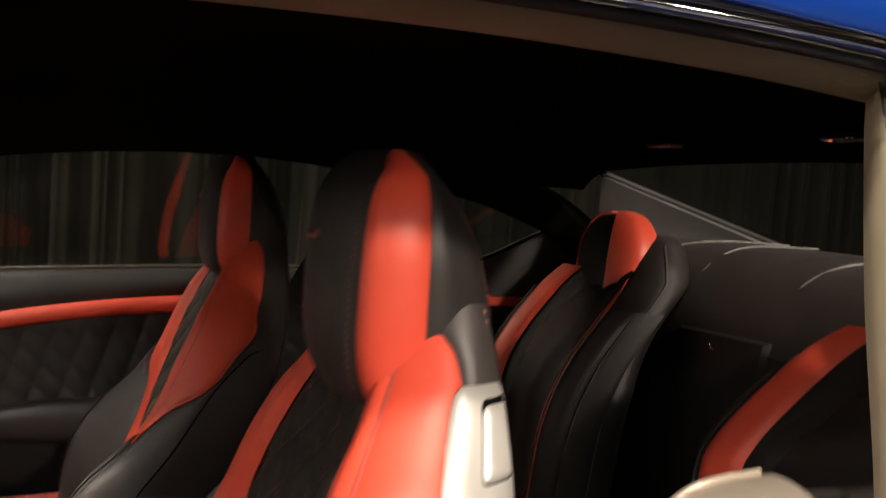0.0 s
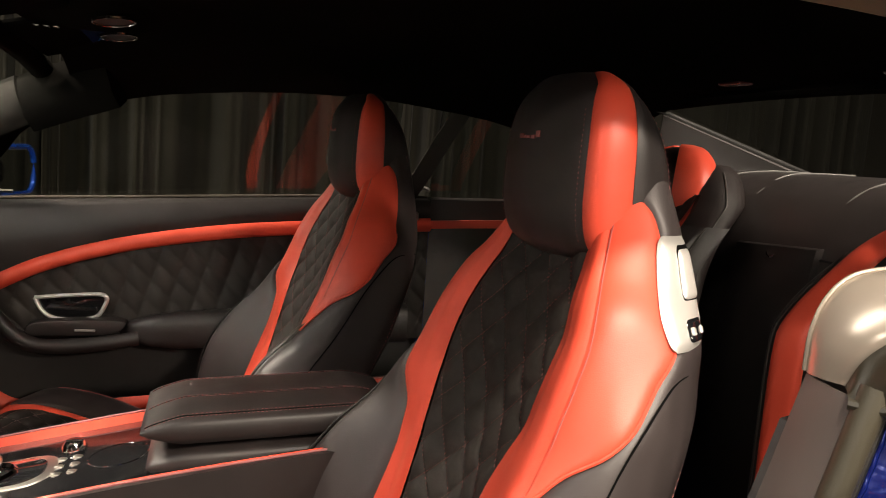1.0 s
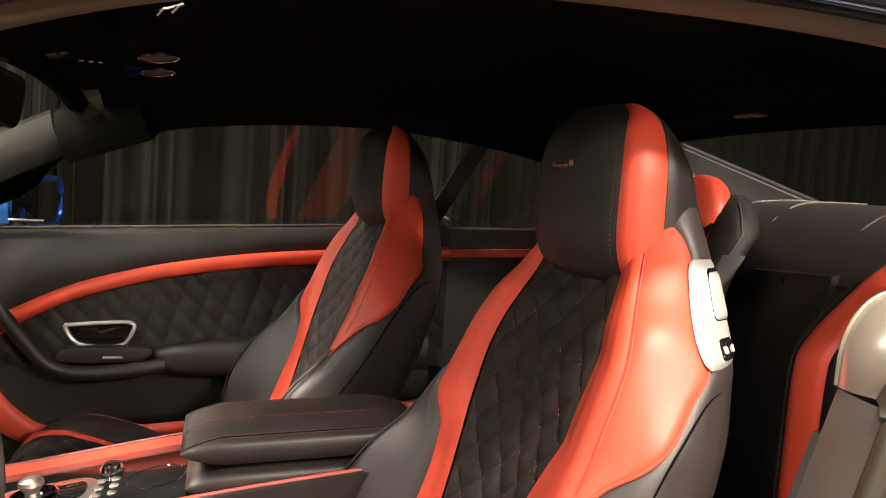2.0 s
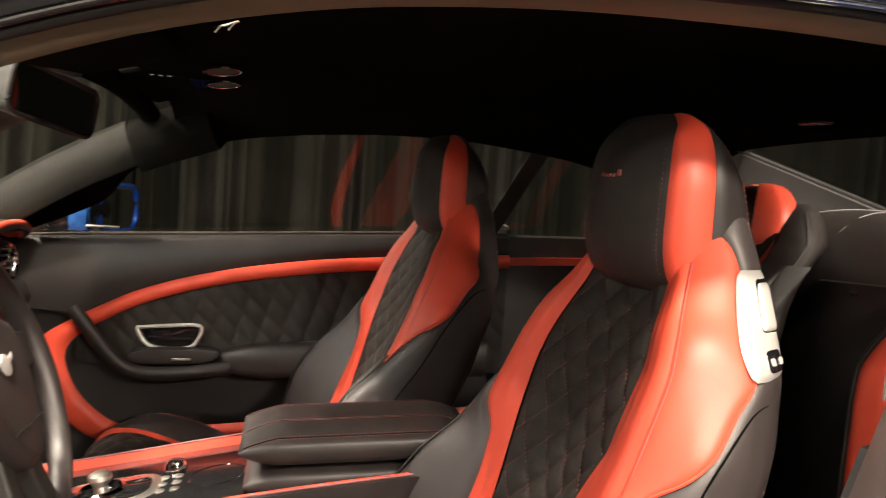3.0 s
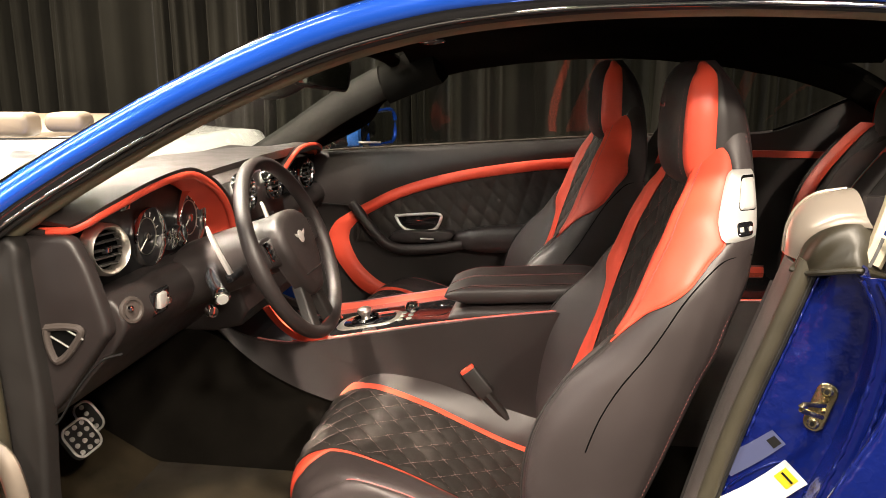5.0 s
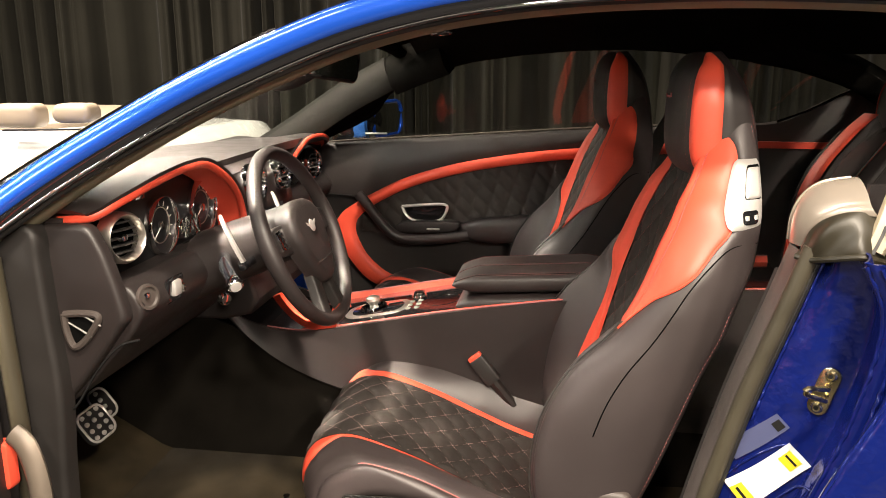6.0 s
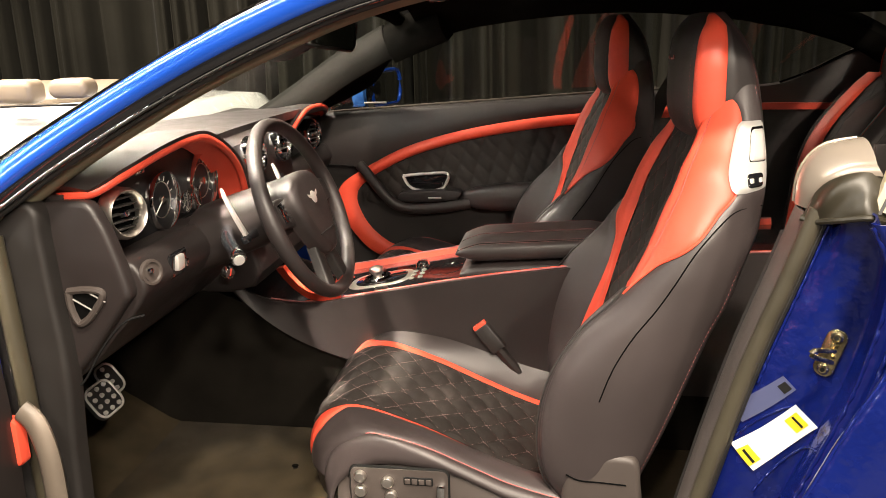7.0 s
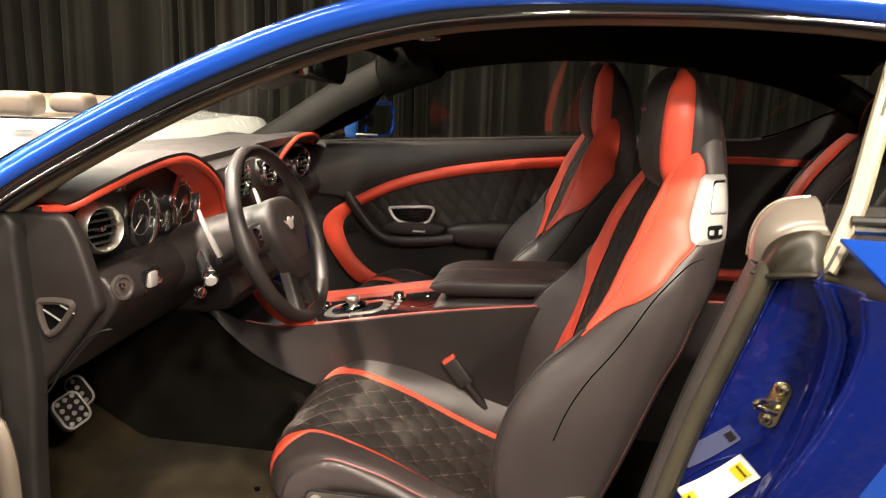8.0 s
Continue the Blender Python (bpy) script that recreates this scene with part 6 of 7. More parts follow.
for k in range(3):
    part("overhead_key", box((0.008, 0.020, 0.004), Matrix.Translation((-0.607 + 0.013 * k, 0.140, 1.240)), 0.0015), CHROME, ovh, "small chrome key")
for x, y in ((-0.451, -0.410), (-0.532, 0.499)):
    clip_ = thing("visor_clip", (x, y, 1.24), "small chrome visor clip on the headlining", "clip")
    part("clip_bar", tube([(x - 0.014, y + 0.022, 1.240), (x, y, 1.2385), (x + 0.014, y - 0.022, 1.240)], 0.0022, 8), CHROME, clip_)
    for o_ in (-0.006, 0.008):
        part("clip_leg", tube([(x + o_, y - o_ * 1.5, 1.2395), (x + o_ - 0.006, y - o_ * 1.5 + 0.002, 1.232)], 0.0016, 6), CHROME, clip_)
rl = thing("rear_dome_light", (0.52, 0.120, 1.25), "small dome light with a red reflection in its colour", "dome light")
# the red is the cabin's reflection, put into the lens colour
part("dome_lens", prism(rounded(0.030, 0.075, 0.010, 4, 0.519, 0.120), 0.010, Matrix(((1, 0, 0, 0), (0, 1, 0, 0), (0, 0, -1, 1.262), (0, 0, 0, 1))), 0.003), surface("lens_painted_reflection", (0.16, 0.05, 0.05), 0.25, vary=0.05, bump=0), rl)
rl2 = thing("rear_dome_light", (0.525, -0.250, 1.255), "small chrome-rimmed dome light on the headlining", "dome light")
part("dome_lens", prism(rounded(0.024, 0.050, 0.009, 4, 0.525, -0.250), 0.010, Matrix(((1, 0, 0, 0), (0, 1, 0, 0), (0, 0, -1, 1.262), (0, 0, 0, 1))), 0.003), DIAL, rl2)
part("dome_rim", tube([(x, y, 1.252) for x, y in rounded(0.026, 0.052, 0.010, 5, 0.525, -0.250) + rounded(0.026, 0.052, 0.010, 5, 0.525, -0.250)[:1]], 0.0025, 8), CHROME, rl2, "thin chrome rim")
# rear-view mirror
mir = thing("rear_view_mirror", (-0.72, -0.02, 1.19), "black frameless rear-view mirror on the windscreen", "mirror")
mm = Matrix.Translation((-0.705, -0.015, 1.178)) @ Vector((0.95, -0.23, -0.12)).to_track_quat("Z", "Y").to_matrix().to_4x4() @ pose(0, 0, 0, 0, 0, -6)
shell = rounded(0.225, 0.068, 0.018, 5)
part("mirror_shell", prism(shell, -0.032, mm, 0.012, 3), POD, mir, "black mirror housing")
part("mirror_bezel", tube([tuple(mm @ Vector((x, y, 0.001))) for x, y in shell + shell[:1]], 0.004, 8), RUBBER, mir)
part("mirror_glass", prism(rounded(0.216, 0.060, 0.015, 5), 0.0015, mm @ Matrix.Translation((0, 0, 0.0008)), 0.0), DARK_MIRROR, mir, "dark mirror glass")
rows = []
for k, t in enumerate(np.linspace(0, 1, 16)):
    c = Vector((-0.735, -0.03, 1.186)).lerp(Vector((-0.870, -0.03, 1.150)), t)
    r = 0.036 * (0.9 + 0.35 * math.sin(math.pi * t)) * (1 - t ** 6) + 0.004
    rows.append([(c.x, c.y + 1.1 * r * math.cos(a), c.z + r * math.sin(a)) for a in np.linspace(0, 2 * math.pi, 19)[:-1]])
part("sensor_pod", grid(rows, wrap=True, close=True), POD, mir, "dark taupe sensor pod on the glass", 60)
part("mirror_stem", tube([(-0.74, -0.03, 1.20), (-0.72, -0.02, 1.232), (-0.68, -0.02, 1.248)], 0.010, 8), DARK_TRIM, mir)
for sy, tilt_ in ((-1, 0), (1, 0)):
    vis = thing("sun_visor", (-0.60, sy * 0.30, 1.23), "black suede sun visor folded against the roof", "sun visor")
    part("visor_pad", box((0.14, 0.30, 0.012), Matrix.Translation((-0.585, sy * 0.29, 1.217 if sy < 0 else 1.246)) @ pose(0, 0, 0, sy * -3, -14, 0), 0.006, 3), LINING, vis)
    part("visor_pivot", tube([(-0.645, sy * 0.15, 1.206 if sy < 0 else 1.240), (-0.645, sy * 0.43, 1.198 if sy < 0 else 1.236)], 0.006, 8), DARK_TRIM, vis, "black visor pivot rod")

# exterior mirror, passenger side
em = thing("wing_mirror", (-0.86, 0.90, 0.98), "metallic blue wing mirror outside the passenger window", "wing mirror")
rows = []
for t in np.linspace(0, 1, 18):
    y = 0.83 + 0.235 * t
    r = (math.sin(math.pi * min(1, 0.16 + 0.84 * t) * 0.98)) ** 0.45
    rows.append([(-0.885 + (0.070 * math.cos(a) if math.cos(a) > 0 else 0.105 * math.cos(a)) * r, y, 0.985 + 0.068 * math.copysign(abs(math.sin(a)) ** 0.8, math.sin(a)) * r) for a in np.linspace(0, 2 * math.pi, 29)[:-1]])
part("mirror_shell", grid(rows, wrap=True, close=True), GLOSS, em, "gloss dark mirror housing", 60)
rows = []
for u in np.linspace(0, 1, 14):
    x, y = -0.842 - 0.085 * u, 0.800 + 0.085 * u - 0.010 * math.sin(math.pi * u)
    rows.append([(x - 0.006 * math.sin(math.pi * v), y - 0.006 * math.sin(math.pi * v), 0.925 + (0.112 - 0.105 * u ** 1.3) * v) for v in np.linspace(0, 1, 10)])
# turned to mirror the white car, with that brightness also in its colour
part("mirror_sail", grid(rows, 0.012), SAIL, em, "blue mirror foot, reflection put into its colour", 60)
m = Matrix.Translation((-0.810, 0.945, 0.985)) @ Vector((1, -0.28, 0)).to_track_quat("Z", "Y").to_matrix().to_4x4()
part("mirror_glass", prism(rounded(0.185, 0.105, 0.035, 6), 0.004, m, 0.0), MIRROR, em, "wing mirror glass")
part("mirror_surround", tube([tuple(m @ Vector((x, y, 0.004))) for x, y in rounded(0.19, 0.11, 0.038, 6) + rounded(0.19, 0.11, 0.038, 6)[:1]], 0.007, 8), BLUE, em, "blue mirror rim")
part("mirror_foot", box((0.09, 0.10, 0.022), Matrix.Translation((-0.885, 0.79, 0.930)), 0.008, 3), GLOSS, em)
part("mirror_strip", box((0.072, 0.006, 0.005), Matrix.Translation((-0.808, 0.785, 0.950)) @ pose(0, 0, 0, 35, 0, 0), 0.001), SILVER, em, "bright strip on the mirror foot")

# ---- driver's side door opening ----
# pillar behind the opening: taupe trim, seal, blue jamb
SEALX = [(0.36, -0.065), (0.45, -0.020), (0.553, 0.008), (0.624, 0.026), (0.749, 0.061), (0.866, 0.100), (0.947, 0.126), (1.0, 0.145)]
RIDGE = [(0.36, 0.010), (0.50, 0.055), (0.65, 0.112), (0.74, 0.146), (0.81, 0.165), (0.88, 0.176), (0.92, 0.170), (0.96, 0.150), (1.0, 0.135)]
OUTER = [(0.36, 0.02), (0.50, 0.062), (0.60, 0.090), (0.735, 0.145), (0.81, 0.181), (0.891, 0.207), (0.949, 0.204), (0.997, 0.184), (1.03, 0.160)]
zz = np.linspace(0.37, 0.951, 60)
part("pillar_trim", grid([[(float(key(SEALX, z)[0]) - 0.023 + 0.001 * t - 0.003 * math.sin(math.pi * t), -0.641 - 0.053 * t, z - 0.004 * t) for t in np.linspace(0, 1, 10)] for z in zz], 0.006), POST, car, "dark plastic door pillar trim", 60)
part("pillar_trim_inner", grid([[(float(key(SEALX, z)[0]) - 0.023 + 0.05 * t, -0.641 + 0.022 * t, z) for t in np.linspace(0, 1, 6)] for z in zz[:-4]], 0.006), DARK_TRIM, car, "", 60)
part("door_seal", tube([(float(key(SEALX, z)[0]) - 0.011, -0.700, z) for z in np.linspace(0.37, 0.955, 50)], 0.0118, 14, (0, 1, 0)), SEAL, car, "olive rubber door seal")
part("seal_lip", tube([(float(key(SEALX, z)[0]) + 0.001, -0.702, z) for z in np.linspace(0.37, 0.94, 50)], 0.005, 8, (0, 1, 0)), RUBBER, car)


def jamb_lines(z):
    s, r, o = float(key(SEALX, z)[0]), float(key(RIDGE, z)[0]), float(key(OUTER, z)[0])
    return [(s + 0.002, -0.695), (s + 0.012, -0.705), (0.5 * (s + r) - 0.002, -0.722), (r + 0.003, -0.733), (r + 0.012, -0.744), (r + 0.014, -0.764), (r + 0.004, -0.790), (r - 0.002, -0.800), (r + 0.004, -0.808), (r + 0.016, -0.814), (o - 0.014, -0.846), (o - 0.021, -0.862), (o - 0.020, -0.871), (o - 0.010, -0.877), (o + 0.010, -0.886), (o + 0.05, -0.896)]


rows = []
for z in np.linspace(0.37, 0.962, 70):
    rows.append([(x, y, z) for x, y in spline(jamb_lines(z), 99)])
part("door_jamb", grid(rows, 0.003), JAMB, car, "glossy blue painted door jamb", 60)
rows = []
for z in np.linspace(0.25, 1.005, 50):
    o = float(key(OUTER, max(z, 0.36))[0]) + 0.05 - 0.045 * max(0.0, min(1.0, (z - 0.91) / 0.09))
    tuck = 0.155 * max(0.0, (z - 0.86) / 0.15) ** 2
    rows.append([(o + (2.25 - o) * t ** 1.3, -0.896 - 0.02 * math.sin(math.pi * min(1, t * 1.6)) + tuck + 0.06 * max(0, 0.5 - z), z) for t in np.linspace(0, 1, 40)])
part("rear_wing", grid(rows, 0.006), BLUE, car, "metallic blue rear wing", 60)
# bright waist strip and quarter window behind the upright seal
part("waist_chrome", tube([(x, -0.742 - 0.02 * min(1, (x - 0.2) * 2), 1.014 + 0.02 * (x - 0.2)) for x in np.linspace(0.20, 0.75, 16)], 0.006, 8), CHROME, car, "bright waist strip")
part("waist_seal", tube([(x, -0.730 - 0.02 * min(1, (x - 0.2) * 2), 1.024 + 0.02 * (x - 0.2)) for x in np.linspace(0.20, 0.75, 16)], 0.006, 8), RUBBER, car)
rows = []
for x in np.linspace(0.215, 0.74, 20):
    zt = float(np.interp(x, [p[0] for p in NEAR], [p[1] for p in NEAR])) + 0.01
    rows.append([(x + 0.16 * (z - 1.0) * (1 if x < 0.3 else 0.3), -0.728 + 0.13 * max(0.0, (z - 1.0) / 0.25), z) for z in np.linspace(1.01, max(1.03, zt), 8)])
qn = part("quarter_window", grid(rows, 0.004), GLASS, car, "clear quarter window", 60)
qn.visible_shadow = False
BAR = surface("beige_rubber_strip", (0.34, 0.29, 0.20), 0.5, vary=0.08, grain=500, bump=0.08)
bar = even([(0.177, -0.735, 0.960), (0.187, -0.729, 0.980), (0.199, -0.716, 1.006), (0.215, -0.695, 1.045), (0.242, -0.645, 1.13), (0.267, -0.603, 1.215), (0.276, -0.590, 1.245)], 30)
part("upright_seal", sweep(bar, [(0.013, 0.006), (0.009, 0.012), (-0.009, 0.012), (-0.013, 0.006), (-0.013, -0.010), (0.013, -0.010)], (-0.35, -0.93, 0.0)), BAR, car, "beige upright window seal strip")
part("seal_groove", sweep([tuple(Vector(q) + Vector((-0.004, -0.0115, 0))) for q in bar], [(0.002, 0.0015), (-0.002, 0.0015), (-0.002, -0.001), (0.002, -0.001)], (-0.35, -0.93, 0.0)), RUBBER, car)
# inner quarter lining on the driver's side
part("quarter_lining", grid([[(x, -0.66 + 0.02 * math.sin(3 * x), z) for z in np.linspace(0.36, 1.03, 10)] for x in np.linspace(0.19, 0.80, 16)], 0.01), BLACK, car, "", 60)
part("rear_pillar_lining", grid([[(0.50 + 0.50 * t, -0.64 + 0.16 * t + 0.06 * u, 1.03 + (1.225 - 1.03 - 0.10 * t) * u) for u in np.linspace(0, 1, 8)] for t in np.linspace(0, 1, 20)], 0.02), LINING, car, "", 60)

# silver cap over the pillar with rubber folds behind it
cap = thing("pillar_cap", (0.11, -0.70, 0.965), "polished silver cap on the driver's door pillar", "trim cap")
pin = even([(0.101, 0.953), (0.103, 0.985), (0.114, 1.012), (0.136, 1.030), (0.172, 1.037)], 30)
pout = even([(0.110, 0.951), (0.113, 0.974), (0.123, 0.993), (0.143, 1.008), (0.160, 1.014), (0.174, 1.016)], 30)
rows = []
for k in range(30):
    row = []
    t = k / 29
    wide = 0.030 + 0.044 * t
    for u in np.linspace(0, 1, 16):
        x, z = pin[k] * (1 - u) + pout[k] * u
        n = math.sin(math.pi * u) ** 0.8 * (0.004 + 0.008 * t)
        row.append((x - n * (1 - t), -0.644 - wide * u, z + n * t))
    for u in np.linspace(0.15, 1, 6):
        row.append((pout[k][0] + 0.012 * u * (1 - 0.5 * t), -0.644 - wide - 0.006 * math.sin(math.pi * 0.5 * u), pout[k][1] - 0.014 * u * (0.3 + 0.7 * t)))
    rows.append(row)
part("cap_shell", grid(rows, 0.005), CAP, cap, "polished silver shell", 60)
part("cap_edge", tube([(x - 0.001, -0.643, z + 0.001) for x, z in pin], 0.0018, 8, (0, 1, 0)), CAP, cap, "rolled metal edge")
fold = thing("rubber_boot", (0.13, -0.73, 0.93), "olive moulded rubber corner of the door seal", "door seal")
hem_top = even([(0.109, -0.678, 0.951), (0.114, -0.687, 0.973), (0.125, -0.700, 0.991), (0.145, -0.712, 1.003), (0.166, -0.719, 1.006), (0.190, -0.716, 0.998)], 48)
hem_low = even([(0.099, -0.694, 0.943), (0.115, -0.710, 0.942), (0.132, -0.732, 0.949), (0.158, -0.752, 0.957), (0.176, -0.748, 0.953), (0.194, -0.738, 0.947)], 48)
rows = []
for k in range(48):
    t = k / 47
    row = []
    for u in np.linspace(0, 1, 22):
        q = hem_top[k] * (1 - u) + hem_low[k] * u
        swell = 0.007 * math.sin(math.pi * u) * (0.5 + 0.5 * math.sin(math.pi * t))
        crease = 0.0060 * math.sin(2 * math.pi * (1.9 * t + 1.1 * u) + 0.6 * math.sin(5 * t)) * math.sin(math.pi * u) ** 0.7 * math.sin(math.pi * min(1, 1.2 * t))
        row.append((q[0] - 0.35 * (swell + crease), q[1] - 0.75 * (swell + crease), q[2] + 0.45 * (swell + crease)))
    rows.append(row)
part("boot_fold", grid(rows, 0.004), BOOT, fold, "", 60)
part("boot_hem", tube([tuple(q) for q in hem_low], 0.0042, 8, (0, 0, 1)), BOOT, fold, "rolled rubber hem")


def jamb_y(x, z):
    pts_ = spline(jamb_lines(z), 99)[:34]
    order = np.argsort(pts_[:, 0])
    return float(np.interp(x, pts_[order, 0], pts_[order, 1]))


# wavy beads of sealer along the pressed edges of the jamb


def sealer(name, line, r, wave):
    """A bead whose surface ripples along its length."""
    p = even(line, 170)
    run = np.concatenate([[0], np.cumsum(np.linalg.norm(np.diff(p, axis=0), axis=1))])
    for k in range(len(p)):
        p[k][1] -= 0.0011 * math.sin(2 * math.pi * run[k] / wave + 2.6 * math.sin(run[k] * 31)) * (0.6 + 0.4 * math.sin(run[k] * 57))
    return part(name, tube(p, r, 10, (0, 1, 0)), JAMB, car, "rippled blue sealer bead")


sealer("sealer_bead", [(float(key(RIDGE, z)[0]) - 0.001, -0.8005, z) for z in np.linspace(0.60, 0.958, 20)], 0.0036, 0.024)
sealer("sealer_bead", [(float(key(RIDGE, z)[0]) + 0.012, -0.8115, z) for z in np.linspace(0.66, 0.958, 20)], 0.0028, 0.019)
sealer("sealer_bead", [(float(key(OUTER, z)[0]) - 0.0205, -0.866, z) for z in np.linspace(0.60, 0.960, 20)], 0.0034, 0.040)
sealer("sealer_bead", [(float(key(SEALX, z)[0]) + 0.008, -0.7045, z) for z in np.linspace(0.72, 0.935, 20)], 0.0022, 0.020)
for off_, half_ in ((0.027, 0.058), (-0.030, 0.062)):
    t_ = math.atan2(0.074, 0.072)
    line_ = []
    for a in np.linspace(-half_, half_, 16):
        x, z = 0.081 + a * math.cos(t_) - off_ * math.sin(t_), 0.651 + a * math.sin(t_) + off_ * math.cos(t_) - 4.0 * a * a
        line_.append((x, jamb_y(x, z) - 0.001, z))
    sealer("sealer_bead", line_, 0.0018, 0.016)
# striker
st = thing("door_striker", (0.135, -0.745, 0.775), "brassy steel door striker bolted to the blue jamb", "striker")
BRASS = surface("zinc_yellow_steel", (0.62, 0.52, 0.30), 0.22, metal=1.0, vary=0.1, bump=0.0)
m = facing((0.1405, jamb_y(0.1405, 0.776) - 0.001, 0.776), (-0.45, -0.88, 0.08), 74)
part("striker_plate", prism(rounded(0.066, 0.026, 0.012, 6), 0.005, m, 0.0015), BRASS, st, "yellow zinc striker plate")
for s in (-0.023, 0.023):
    part("bolt", lathe([(0, 0.004), (0.005, 0.0035), (0.0075, 0.001), (0.008, 0)], m @ Matrix.Translation((s, 0, 0.005)), 16), BRASS, st, "round bolt head")
    # black disc for the socket's shade
    part("bolt_socket", lathe([(0, 0.0045), (0.003, 0.0045), (0.003, 0.004)], m @ Matrix.Translation((s, 0, 0.005)), 8), INK, st)
part("striker_loop", tube(even([(0.138, -0.744, 0.768), (0.122, -0.762, 0.779), (0.106, -0.776, 0.789), (0.103, -0.778, 0.7945), (0.110, -0.774, 0.796), (0.126, -0.760, 0.790), (0.140, -0.744, 0.784)], 28), 0.0035, 8), BRASS, st, "bent steel striker loop")


def decal(name, c, w, h, turn, mat, parent, lift, label=""):
    """A thin sticker laid on the jamb, centred at x, z."""
    rows = []
    for a in np.linspace(-0.5, 0.5, 14):
        row = []
        for b in np.linspace(-0.5, 0.5, 8):
            x = c[0] + a * w * math.cos(turn) - b * h * math.sin(turn)
            z = c[1] + a * w * math.sin(turn) + b * h * math.cos(turn)
            row.append((x, jamb_y(x, z) - lift, z))
        rows.append(row)
    return part(name, grid(rows, 0.0004), mat, parent, label)


TURN_ = math.atan2(0.074, 0.072)
stick = thing("tyre_label", (0.081, -0.735, 0.65), "white tyre information sticker with yellow marks on the jamb", "sticker")
decal("label_paper", (0.081, 0.651), 0.104, 0.038, TURN_, PAPER, stick, 0.0035, "white paper label")
decal("yellow_mark", (0.106, 0.677), 0.019, 0.022, TURN_, YELLOW, stick, 0.0042)
decal("yellow_mark", (0.052, 0.620), 0.019, 0.022, TURN_, YELLOW, stick, 0.0042)
decal("ink_bar", (0.107, 0.678), 0.003, 0.018, TURN_, INK, stick, 0.0048)
decal("ink_bar", (0.052, 0.619), 0.004, 0.018, TURN_, INK, stick, 0.0048)
stick2 = thing("grey_label", (0.068, -0.73, 0.70), "translucent grey sticker with a dark bar on the jamb", "sticker")
decal("label_film", (0.066, 0.699), 0.085, 0.022, TURN_, GREY_INK, stick2, 0.003)
decal("ink_bar", (0.090, 0.722), 0.012, 0.012, TURN_, INK, stick2, 0.0036)

# front edge of the opening: footwell side trim, seal
part("footwell_trim", prism(spline([(-1.10, 0.30), (-0.955, 0.30), (-0.948, 0.45), (-0.943, 0.58), (-0.935, 0.70), (-0.942, 0.82), (-0.946, 0.90), (-0.953, 0.955), (-1.02, 0.968), (-1.10, 0.95), (-1.10, 0.30)], 60)[:-1].tolist(), 0.035, upright(-0.690), 0.010, 3), DARK_TRIM, car, "black footwell side trim")
front = even([(-1.005, -0.745, 0.915), (-0.995, -0.750, 0.80), (-0.988, -0.752, 0.66), (-0.985, -0.752, 0.50), (-0.975, -0.750, 0.37)], 40)
part("front_seal", tube(front, 0.014, 12, (0, 1, 0)), SEAL, car, "olive rubber door seal")
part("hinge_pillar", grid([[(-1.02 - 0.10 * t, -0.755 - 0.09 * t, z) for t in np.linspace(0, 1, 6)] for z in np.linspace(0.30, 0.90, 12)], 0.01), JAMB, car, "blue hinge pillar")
# open driver's door: black panel, red band, pale pocket rim
OPEN = 84.0
dd = thing("driver_door", (-1.03, -0.80, 0.30), "open driver's door with black and red leather lining", "car door")
DM = Matrix.Translation((-1.03, -0.80, 0.0)) @ pose(0, 0, 0, 0, 0, -OPEN)


def door_sheet(u0, u1, z0, z1, off, n=16, m_=12, bulge=0.0):
    return [[tuple(DM @ Vector((u0 + (u1 - u0) * a, off + bulge * math.sin(math.pi * b), z0 + (z1 - z0) * b))) for b in np.linspace(0, 1, m_)] for a in np.linspace(0, 1, n)]


part("outer_skin", grid(door_sheet(0.0, 1.22, 0.25, 0.93, -0.13, bulge=-0.05), 0.01), BLUE, dd, "metallic blue outer skin", 60)
part("door_lining", grid(door_sheet(0.005, 1.20, 0.30, 0.93, 0.03, bulge=0.02), 0.02), BLACK, dd, "black leather door lining", 60)
part("door_edge", box((1.2, 0.13, 0.02), DM @ Matrix.Translation((0.60, -0.06, 0.93)), 0.006), BLACK, dd)
part("red_band", tube(even([tuple(DM @ Vector(q)) for q in ((0.40, 0.060, 0.48), (0.25, 0.062, 0.52), (0.20, 0.062, 0.60), (0.20, 0.062, 0.69), (0.28, 0.062, 0.78), (0.5, 0.062, 0.88), (1.15, 0.062, 0.91))], 50), 0.020, 10), RED, dd, "red leather band")
door_pane = part("door_glass", grid(door_sheet(0.12, 1.15, 0.93, 0.96, -0.03), 0.004), GLASS, dd)
door_pane.visible_shadow = False
strip_ = even([(-0.966, -0.797, 0.672), (-0.946, -0.798, 0.652), (-0.933, -0.799, 0.600), (-0.930, -0.80, 0.52), (-0.931, -0.80, 0.42), (-0.933, -0.80, 0.33)], 30)
part("pocket_rim", tube(strip_, 0.017, 12, (0, 1, 0), 0.012), RIM, dd, "pale taupe pocket rim")
part("pocket_red", prism(rounded(0.160, 0.074, 0.010, 4, -1.051, 0.622), 0.02, upright(-0.788), 0.006, 2), RED, dd, "red leather pocket face")

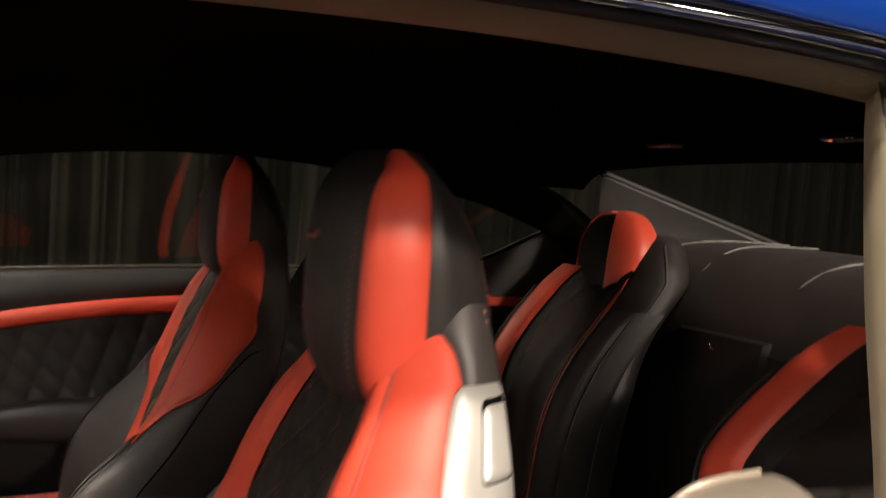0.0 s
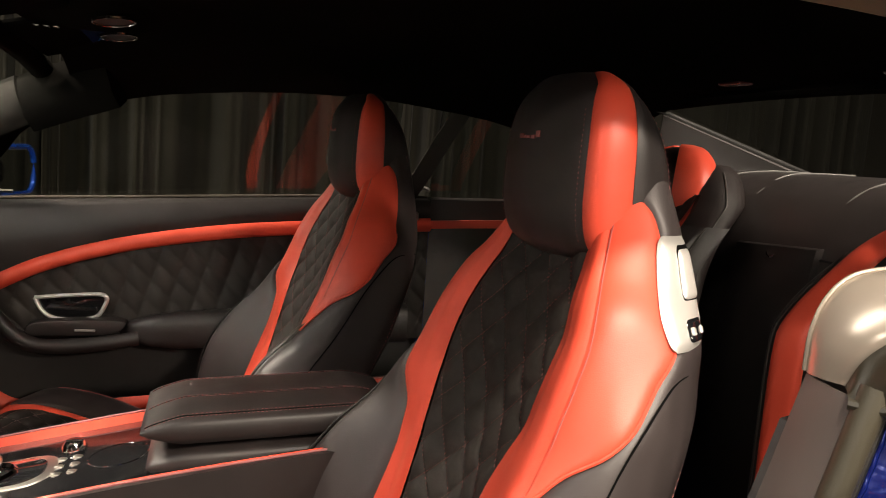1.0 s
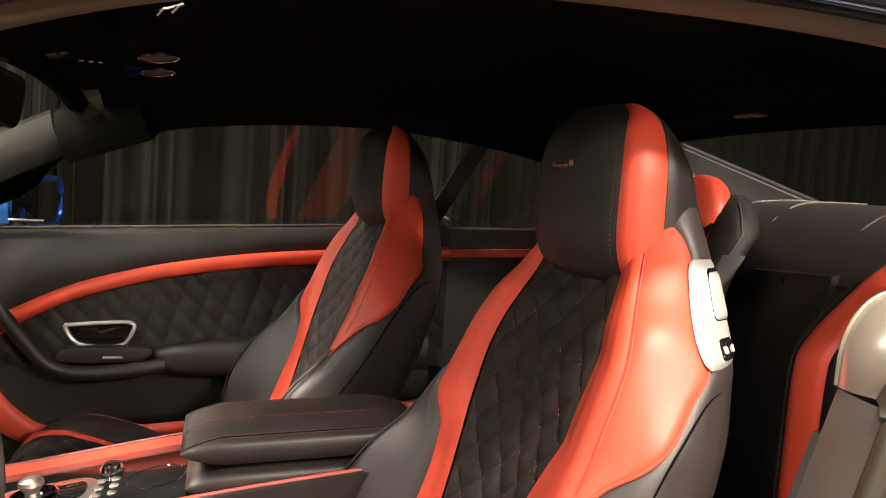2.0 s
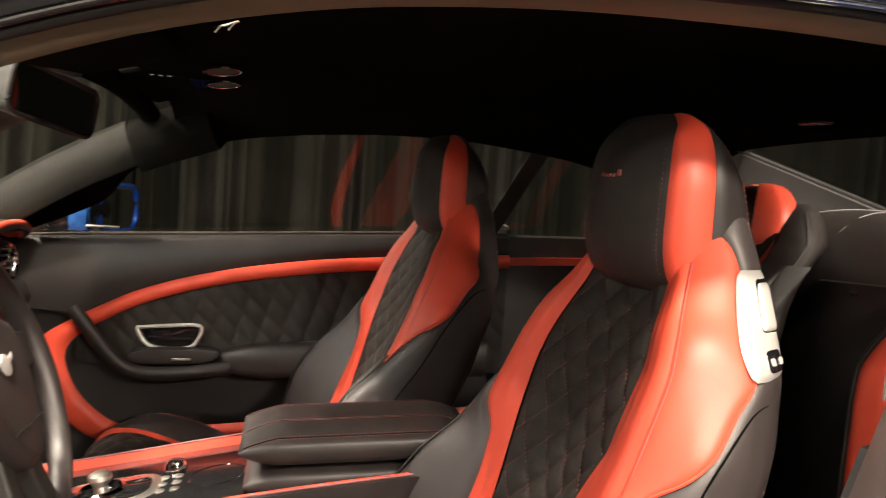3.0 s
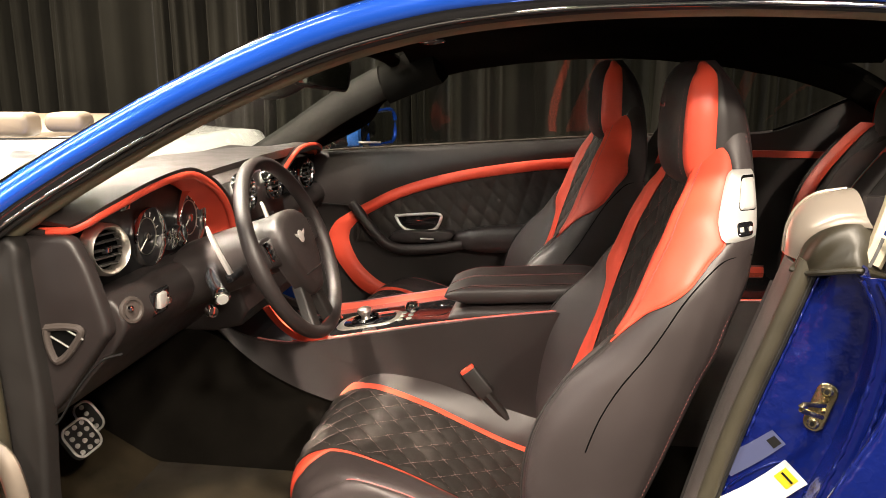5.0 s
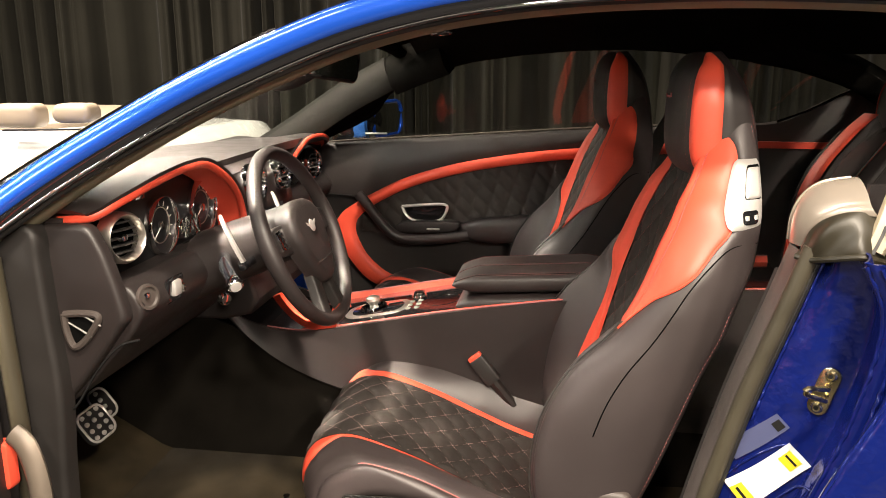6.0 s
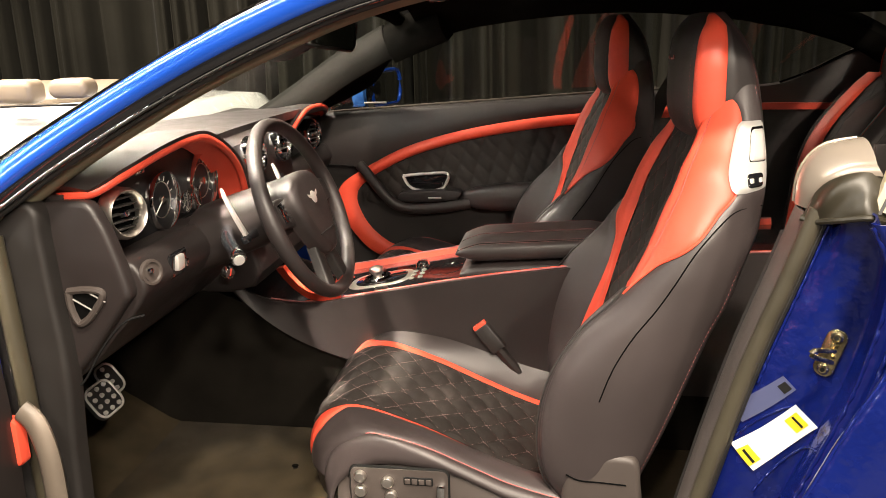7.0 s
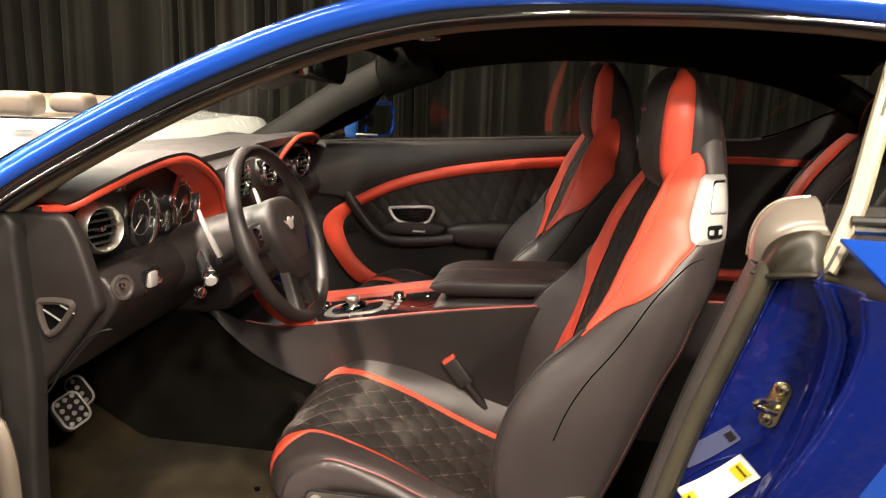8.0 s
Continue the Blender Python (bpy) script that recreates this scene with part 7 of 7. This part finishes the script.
# ---- white convertible beyond the bonnet ----
conv = thing("white_convertible", (-3.2, 2.05, 0.0), "white open convertible with cream headrests", "car")
rows = []
for x in np.linspace(-5.2, -1.75, 40):
    t = (x + 5.2) / 3.45
    top = float(np.interp(t, [0, 0.08, 0.35, 0.5, 0.8, 0.95, 1.0], [0.55, 0.72, 0.86, 0.90, 0.905, 0.86, 0.62]))
    ring_ = []
    for a in np.linspace(0, math.pi, 27):
        ring_.append((x, 2.05 + 0.92 * math.copysign(abs(math.cos(a)) ** 0.35, math.cos(a)) * (0.90 + 0.10 * math.sin(math.pi * t)), 0.25 + (top - 0.25) * abs(math.sin(a)) ** 0.35))
    rows.append(ring_)
part("body", grid(rows), WHITE, conv, "white painted body", 60)
part("cockpit", prism(rounded(1.5, 1.25, 0.25, 6, -3.05, 2.05), 0.03, Matrix.Translation((0, 0, 0.885)), 0.01), CREAM, conv, "cream leather cockpit")
for hx, hy, hz, wide, tall, turn in ((-2.375, 1.29, 0.962, 0.205, 0.095, 0), (-2.127, 1.29, 0.974, 0.165, 0.075, 0), (-3.9, 1.70, 0.945, 0.18, 0.10, 60), (-3.9, 2.35, 0.945, 0.18, 0.10, 60)):
    part("headrest", prism(rounded(wide, tall, 0.035, 6, 0, 0), 0.09, Matrix.Translation((hx, hy, hz)) @ pose(0, 0, 0, 90, 0, turn), 0.025, 3), CREAM, conv, "cream leather headrest")
part("tonneau_line", box((0.5, 0.03, 0.006), Matrix.Translation((-2.15, 1.22, 0.912)) @ pose(0, 0, 0, 0, 0, 10), 0.002), INK, conv)
for wx in (-4.5, -2.35):
    for wy in (1.2, 2.9):
        w = part("wheel", lathe([(0.0, -0.10), (0.31, -0.11), (0.33, -0.07), (0.33, 0.07), (0.31, 0.11), (0.0, 0.10)], Matrix.Translation((wx, wy, 0.33)) @ pose(0, 0, 0, 90, 0, 0), 36), RUBBER, conv, "black tyre")
        part("rim", lathe([(0, 0.12), (0.20, 0.115), (0.22, 0.10)], Matrix.Translation((wx, wy, 0.33)) @ pose(0, 0, 0, 90 if wy < 2 else -90, 0, 0), 30), SILVER, w)
# grey display board with a large pale disc, far ahead
bd = thing("display_board", (-7.2, 3.2, 0.0), "grey-green display board with a large pale disc", "display board")
part("board", box((0.10, 3.6, 3.0), Matrix.Translation((-7.2, 2.0, 1.5)), 0.02), GREY_BOARD, bd)
part("disc", lathe([(0, 0.012), (0.75, 0.012), (0.76, 0.0)], facing((-7.14, 2.4, 1.75), (1, 0, 0)), 60), PALE_BOARD, bd, "pale grey disc")
